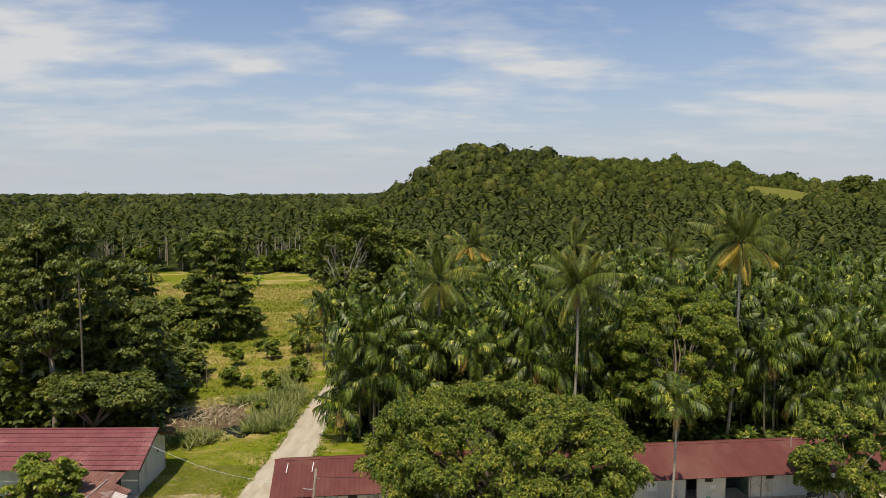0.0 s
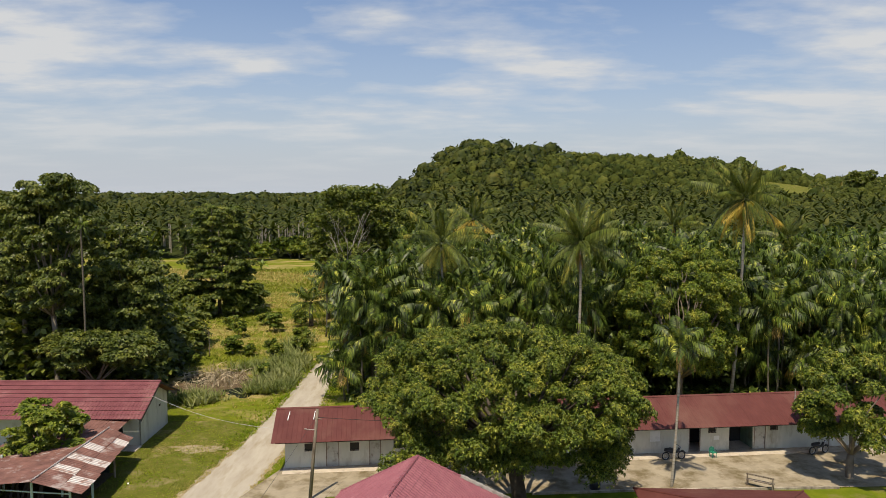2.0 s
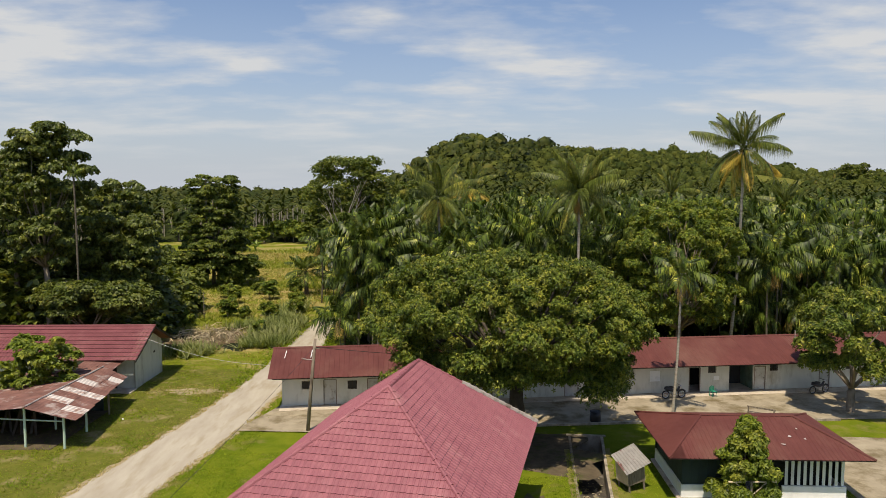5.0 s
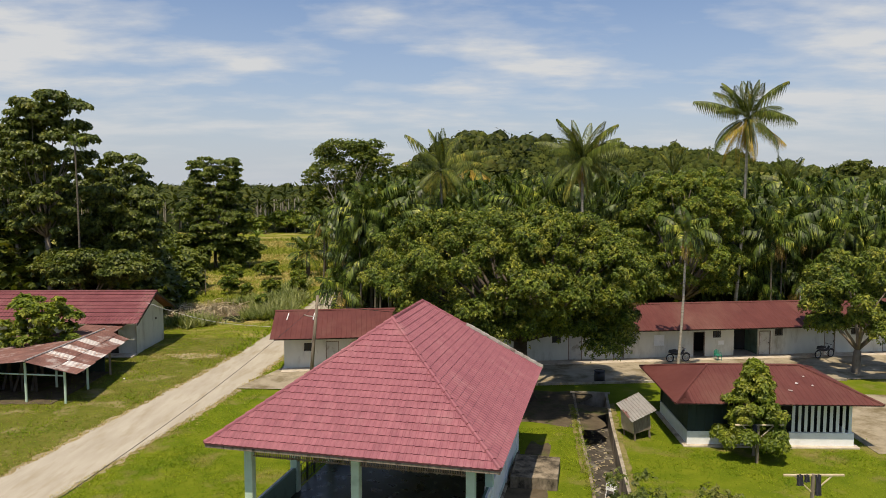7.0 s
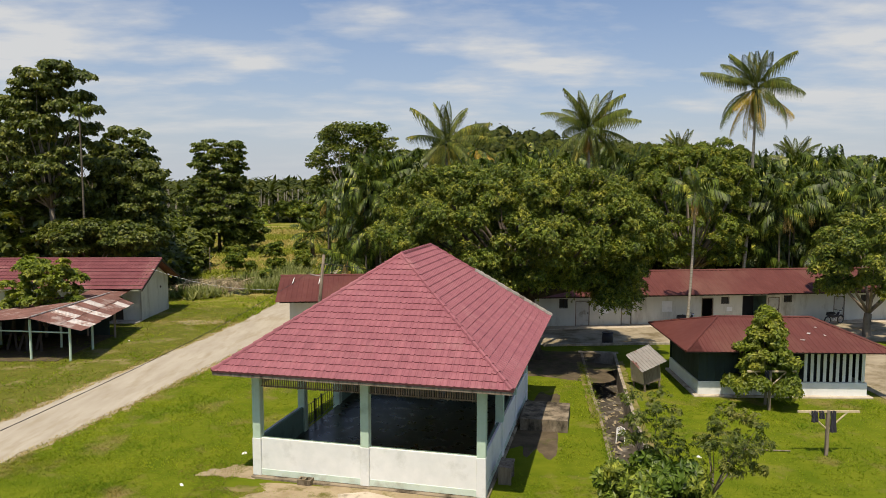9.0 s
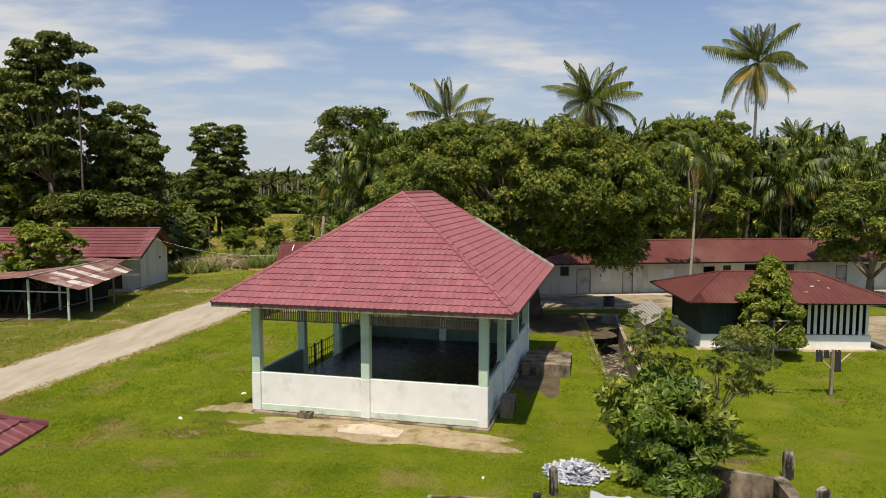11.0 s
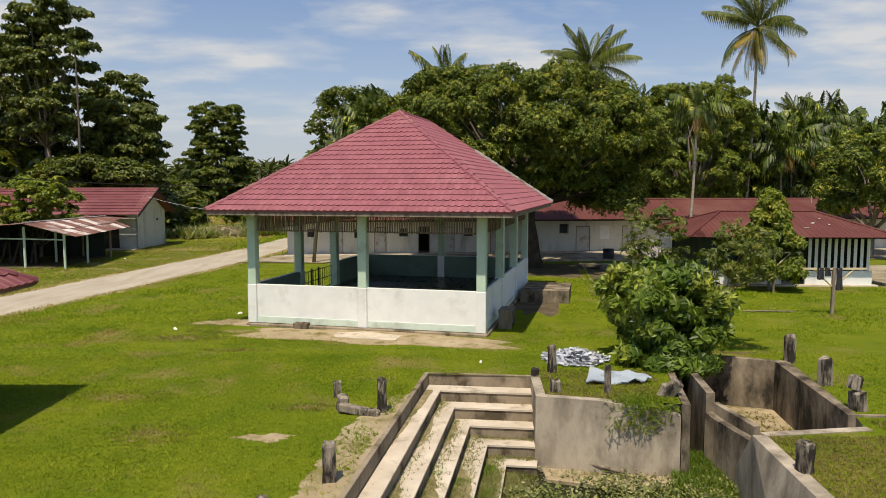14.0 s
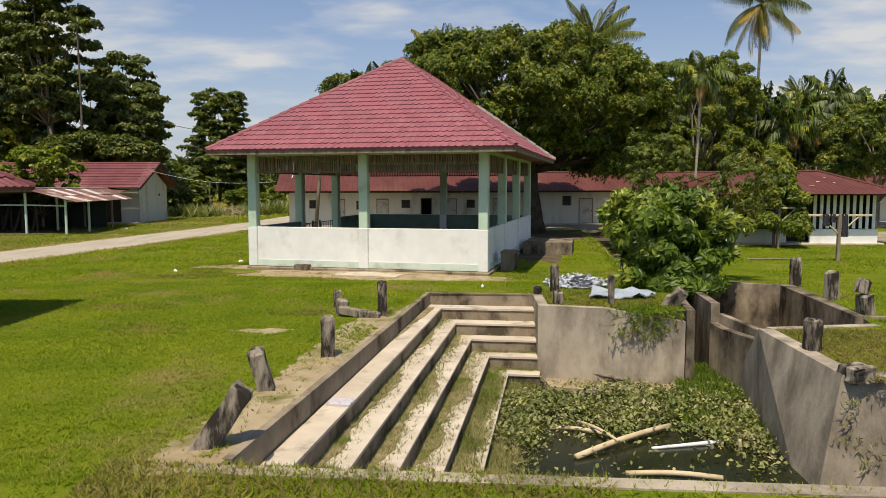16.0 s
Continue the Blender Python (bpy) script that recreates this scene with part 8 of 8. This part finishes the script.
# power pole and cables
pp = thing("power_pole", "leaning grey timber power pole with a lamp bracket", "pole", place(-9.87, 50.2, 0))
part("shaft", Geo().tube([(-0.05, 0, -0.5), (0.3, 0, 3.4), (0.64, 0, 6.8)], [0.14, 0.125, 0.1], 9), M_WOOD, pp, smooth=True)
part("insulator", Geo().tube([(0.42, -0.1, 5.3), (0.05, -0.25, 5.36), (-0.28, -0.35, 5.46)], [0.025, 0.04, 0.06], 6), M_ZINC, pp, "pale insulator bracket")
part("crossarm", Geo().tube([(0.56, -0.08, 6.15), (0.95, -0.12, 6.1)], 0.03, 6), M_WOOD, pp)


def cable(a, b, sag, r, mat, label):
    a, b = Vector(a), Vector(b)
    pts = [a.lerp(b, i / 16) - Vector((0, 0, sag * math.sin(math.pi * i / 16))) for i in range(17)]
    solid("cable", Geo().tube(pts, r, 5), mat, label, "cable")


cable((-9.4, 50.2, 6.1), (-12.0, 8.0, 6.0), 0.6, 0.011, M_WIRE, "black power cable hung across the lawn")
cable((-26.1, 61.4, 4.5), (-13.9, 55.6, 3.5), 0.5, 0.012, M_PALEWIRE, "thin pale cable from the gable to the row house")
cable((-9.3, 50.2, 6.2), (8.0, 57.0, 4.4), 0.5, 0.02, M_WIRE, "thin black cable from the pole over the roof")


# ---- the field behind ----
def build_field():
    g = np.random.default_rng(23)
    # rough grass over the field, in bands of green and straw
    n = 30000
    y = 72 + 130 * g.random(n) ** 0.8
    x = -16.5 - 0.02 * y - g.random(n) * (0.36 * y + 8)
    keep = ~inside(x, y, [(a, b) for a, b in ROAD_L] + ROAD_R[::-1]) & (((x + 26.6) / 7.2) ** 2 + ((y - 81.2) / 6.2) ** 2 > 1)
    x, y = x[keep], y[keep]
    n = len(x)
    band = np.sin(y * 0.16 + 0.6 * np.sin(x * 0.09)) + 0.4 * np.sin(x * 0.3 + y * 0.2)
    green = band + g.normal(0, 0.35, n) > 0.1
    sz = (0.35 + 0.0035 * y) * g.uniform(0.5, 1.2, n)
    at = np.column_stack((x, y, rough_ground(x, y) - 0.02))
    field_of("field_grass", at[green], sz[green] * 1.1, M_FIELDGREEN, "rough green grass of the field", "grass", lean=0.25, seed=31)
    field_of("field_straw", at[~green], sz[~green] * 0.8, M_FIELDSTRAW, "straw-coloured dry grass of the field", "grass", lean=0.35, seed=32)
    # reeds along the swampy hollow and beside the track
    reed = [blade_tuft(10, 60 + i, 0.75, 0.05) for i in range(4)]
    px = np.concatenate((g.normal(-20.2, 1.1, 700), g.normal(-27.5, 1.4, 110), g.normal(-24.0, 1.6, 60), g.normal(-21.3, 1.1, 160)))
    py = np.concatenate((g.uniform(77, 93, 700), g.normal(74.6, 0.9, 110), g.normal(88.5, 1.0, 60), g.uniform(92, 108, 160)))
    n = len(px)
    field_of("reeds", np.column_stack((px, py, np.zeros(n))), g.uniform(0.9, 2.5, n), M_REED, "grey-green reeds round the swampy hollow", "reeds", reed, 0.2, 33)
    n = 420
    field_of("dead_reeds", np.column_stack((g.normal(-27.2, 2.6, n), g.normal(84.0, 2.4, n), np.zeros(n))), g.uniform(0.4, 1.1, n), M_DEADREED, "pale dead reeds lying over the swamp", "reeds", [blade_tuft(8, 70 + i, 1.2, 0.05) for i in range(3)], 0.8, 35)
    patch("swamp_mud", -26.6, 81.2, 7.6, 6.6, 0.035, M_MUD, "brown wet mud of the swampy hollow", 40)
    n = 2600
    e = g.integers(0, 2, n)
    t = g.random(n)
    yy = 60 + 60 * t
    xx = np.where(e == 0, np.interp(yy, [p[1] for p in ROAD_L], [p[0] for p in ROAD_L]) - np.abs(g.normal(0, 0.9, n)), np.interp(yy, [p[1] for p in ROAD_R], [p[0] for p in ROAD_R]) + np.abs(g.normal(0, 0.9, n)))
    field_of("verge_grass", np.column_stack((xx, yy, np.zeros(n))), g.uniform(0.2, 0.6, n), M_BLADE, "green grass verge of the track", "grass", lean=0.3, seed=34)
    n = 5200
    yy = g.uniform(18, 62, n)
    e = g.integers(0, 2, n)
    off = np.abs(g.normal(0, 0.42, n)) - 0.12
    xx = np.where(e == 0, np.interp(yy, [p[1] for p in ROAD_L], [p[0] for p in ROAD_L]) - off, np.interp(yy, [p[1] for p in ROAD_R], [p[0] for p in ROAD_R]) + off)
    field_of("track_edge_grass", np.column_stack((xx, yy, np.zeros(n))), g.uniform(0.06, 0.2, n), M_FIELDSTRAW, "dry straw-coloured grass along the track edge", "grass", lean=0.4, seed=36)
    n = 900
    a, r = g.uniform(0, 6.28, n), np.sqrt(g.random(n))
    field_of("worn_grass", np.column_stack((-22.0 + 4.6 * r * np.cos(a), 60.8 + 1.9 * r * np.sin(a), np.zeros(n))), g.uniform(0.08, 0.22, n), M_FIELDSTRAW, "trampled straw-coloured grass beside the track", "grass", lean=0.5, seed=37)
    for i, (cx, cy, rx, ry) in enumerate(((-29.5, 83.0, 2.6, 2.0), (-22.6, 78.2, 2.9, 2.4), (-33.0, 85.5, 2.2, 1.2))):
        patch("swamp_pool", cx, cy, rx, ry, 0.05, M_WATER, "dark still swamp pool among reeds", 30 + i)
    for i in range(70):
        x, y = g.normal(-28.0, 3.0), g.normal(84.0, 2.5)
        if i < 22:
            a = g.uniform(0, 3.14)
            solid("dead_branch", Geo().tube([(x, y, 0.3), (x + math.cos(a), y + math.sin(a), 0.5), (x + 2.2 * math.cos(a), y + 2.2 * math.sin(a), 0.35)], [0.05, 0.04, 0.02], 5), M_BAMBOO, "bleached dead branch in the swamp", "branch", "dead branches in the swamp")
    for i, (x, y, r, h) in enumerate(((-29.5, 96.5, 1.7, 2.8), (-26.9, 95.5, 0.9, 1.7), (-24.5, 98.0, 1.1, 2.0), (-21.5, 104.0, 1.4, 2.6), (-38.0, 73.0, 2.0, 2.6), (-33.0, 90.0, 1.2, 2.2), (-22.0, 84.0, 1.0, 2.0), (-36.0, 101.0, 1.6, 2.4), (-32.0, 108.0, 1.5, 3.0), (-27.5, 112.0, 1.8, 3.2), (-24.0, 116.0, 1.6, 3.0), (-30.5, 118.0, 1.4, 2.2), (-22.5, 93.0, 1.2, 2.4), (-40.0, 98.0, 2.0, 3.0), (-20.5, 98.5, 1.3, 2.6), (-35.0, 114.0, 1.5, 2.4))):
        broad_tree("field_bush", "small leafy bush in the rough field", x, y, 0, r, 0.2, h, 0.05, 9, 620, SPRAY_FAR, 0.3, M_VINE, M_BARK, 110 + i, group="bushes in the field")
    pole("field_stake", (-32.2, 95.0, 0), (-32.2, 95.0, 3.6), 0.06, 0.05, M_WOOD, "thin upright stake in the field", "stake", 6, 0)
    pole("field_stake", (-41.8, 108.0, 0), (-41.9, 108.0, 3.0), 0.06, 0.05, M_WOOD, "thin upright stake in the field", "stake", 6, 0)
    banana = thing("banana_plant", "banana plant with broad arching leaves in the field", "plant", place(-52.13, 198.84, 0))
    part("stem", Geo().tube([(0, 0, -0.2), (0.05, 0, 1.0), (0.1, 0, 1.8)], [0.2, 0.16, 0.1], 8), M_BUSH, banana, smooth=True)
    leaves = spread(LEAF_V * np.array((1.3, 1, 2.0)), LEAF_F, turns(np.arange(9) * 2.4, np.linspace(1.1, -0.2, 9), 0.2 * np.sin(np.arange(9))), np.linspace(2.2, 3.0, 9), np.tile((0.1, 0, 1.7), (9, 1)))
    part("leaves", big_mesh("leaves", *leaves, M_BUSH), M_BUSH, banana, "broad pale green leaves")
    crown = palm_crown("crown", 20, 4.4, 20, 1.0, 0.09, 0.6, M_PALM, 140, -0.3, 1.3, 1.0)
    for i, (x, y, h) in enumerate(((-86.0, 208.0, 2.5), (-70.0, 222.0, 1.0), (-66.0, 236.0, 5.0), (-20.8, 124.0, 5.5), (-22.5, 117.0, 4.0), (-74.0, 236.0, 5.0), (-88.0, 238.0, 5.0), (-59.0, 240.0, 4.0), (-36.0, 205.0, 1.0))):
        p = thing("oil_palm", "stout oil palm with arching dark fronds", "palm", place(x, y, 70 * i), "oil palms in the field")
        part("trunk", trunk_mesh(h, 0.4, 0.32, (0, 0), 0.0, 4, 9, i), M_DARKBARK, p)
        part("crown", crown, M_PALM, p, at=pose(0, 0, h))
    for i, (x, y, r, h) in enumerate(((-44.0, 232.0, 5.0, 7.0), (-52.0, 236.0, 5.5, 8.0), (-60.0, 230.0, 4.0, 6.0), (-36.0, 228.0, 5.0, 8.0), (-30.0, 200.0, 5.0, 9.0), (-28.0, 182.0, 4.5, 8.0), (-100.0, 236.0, 6.0, 9.0))):
        broad_tree("field_bush", "bright green bushy tree at the field edge", x, y, 0, r, 0.5, h, 0.15, 9, 700, SPRAY_FAR, 0.9, M_VINE, M_BARK, 130 + i, group="bushes at the field edge")


build_field()
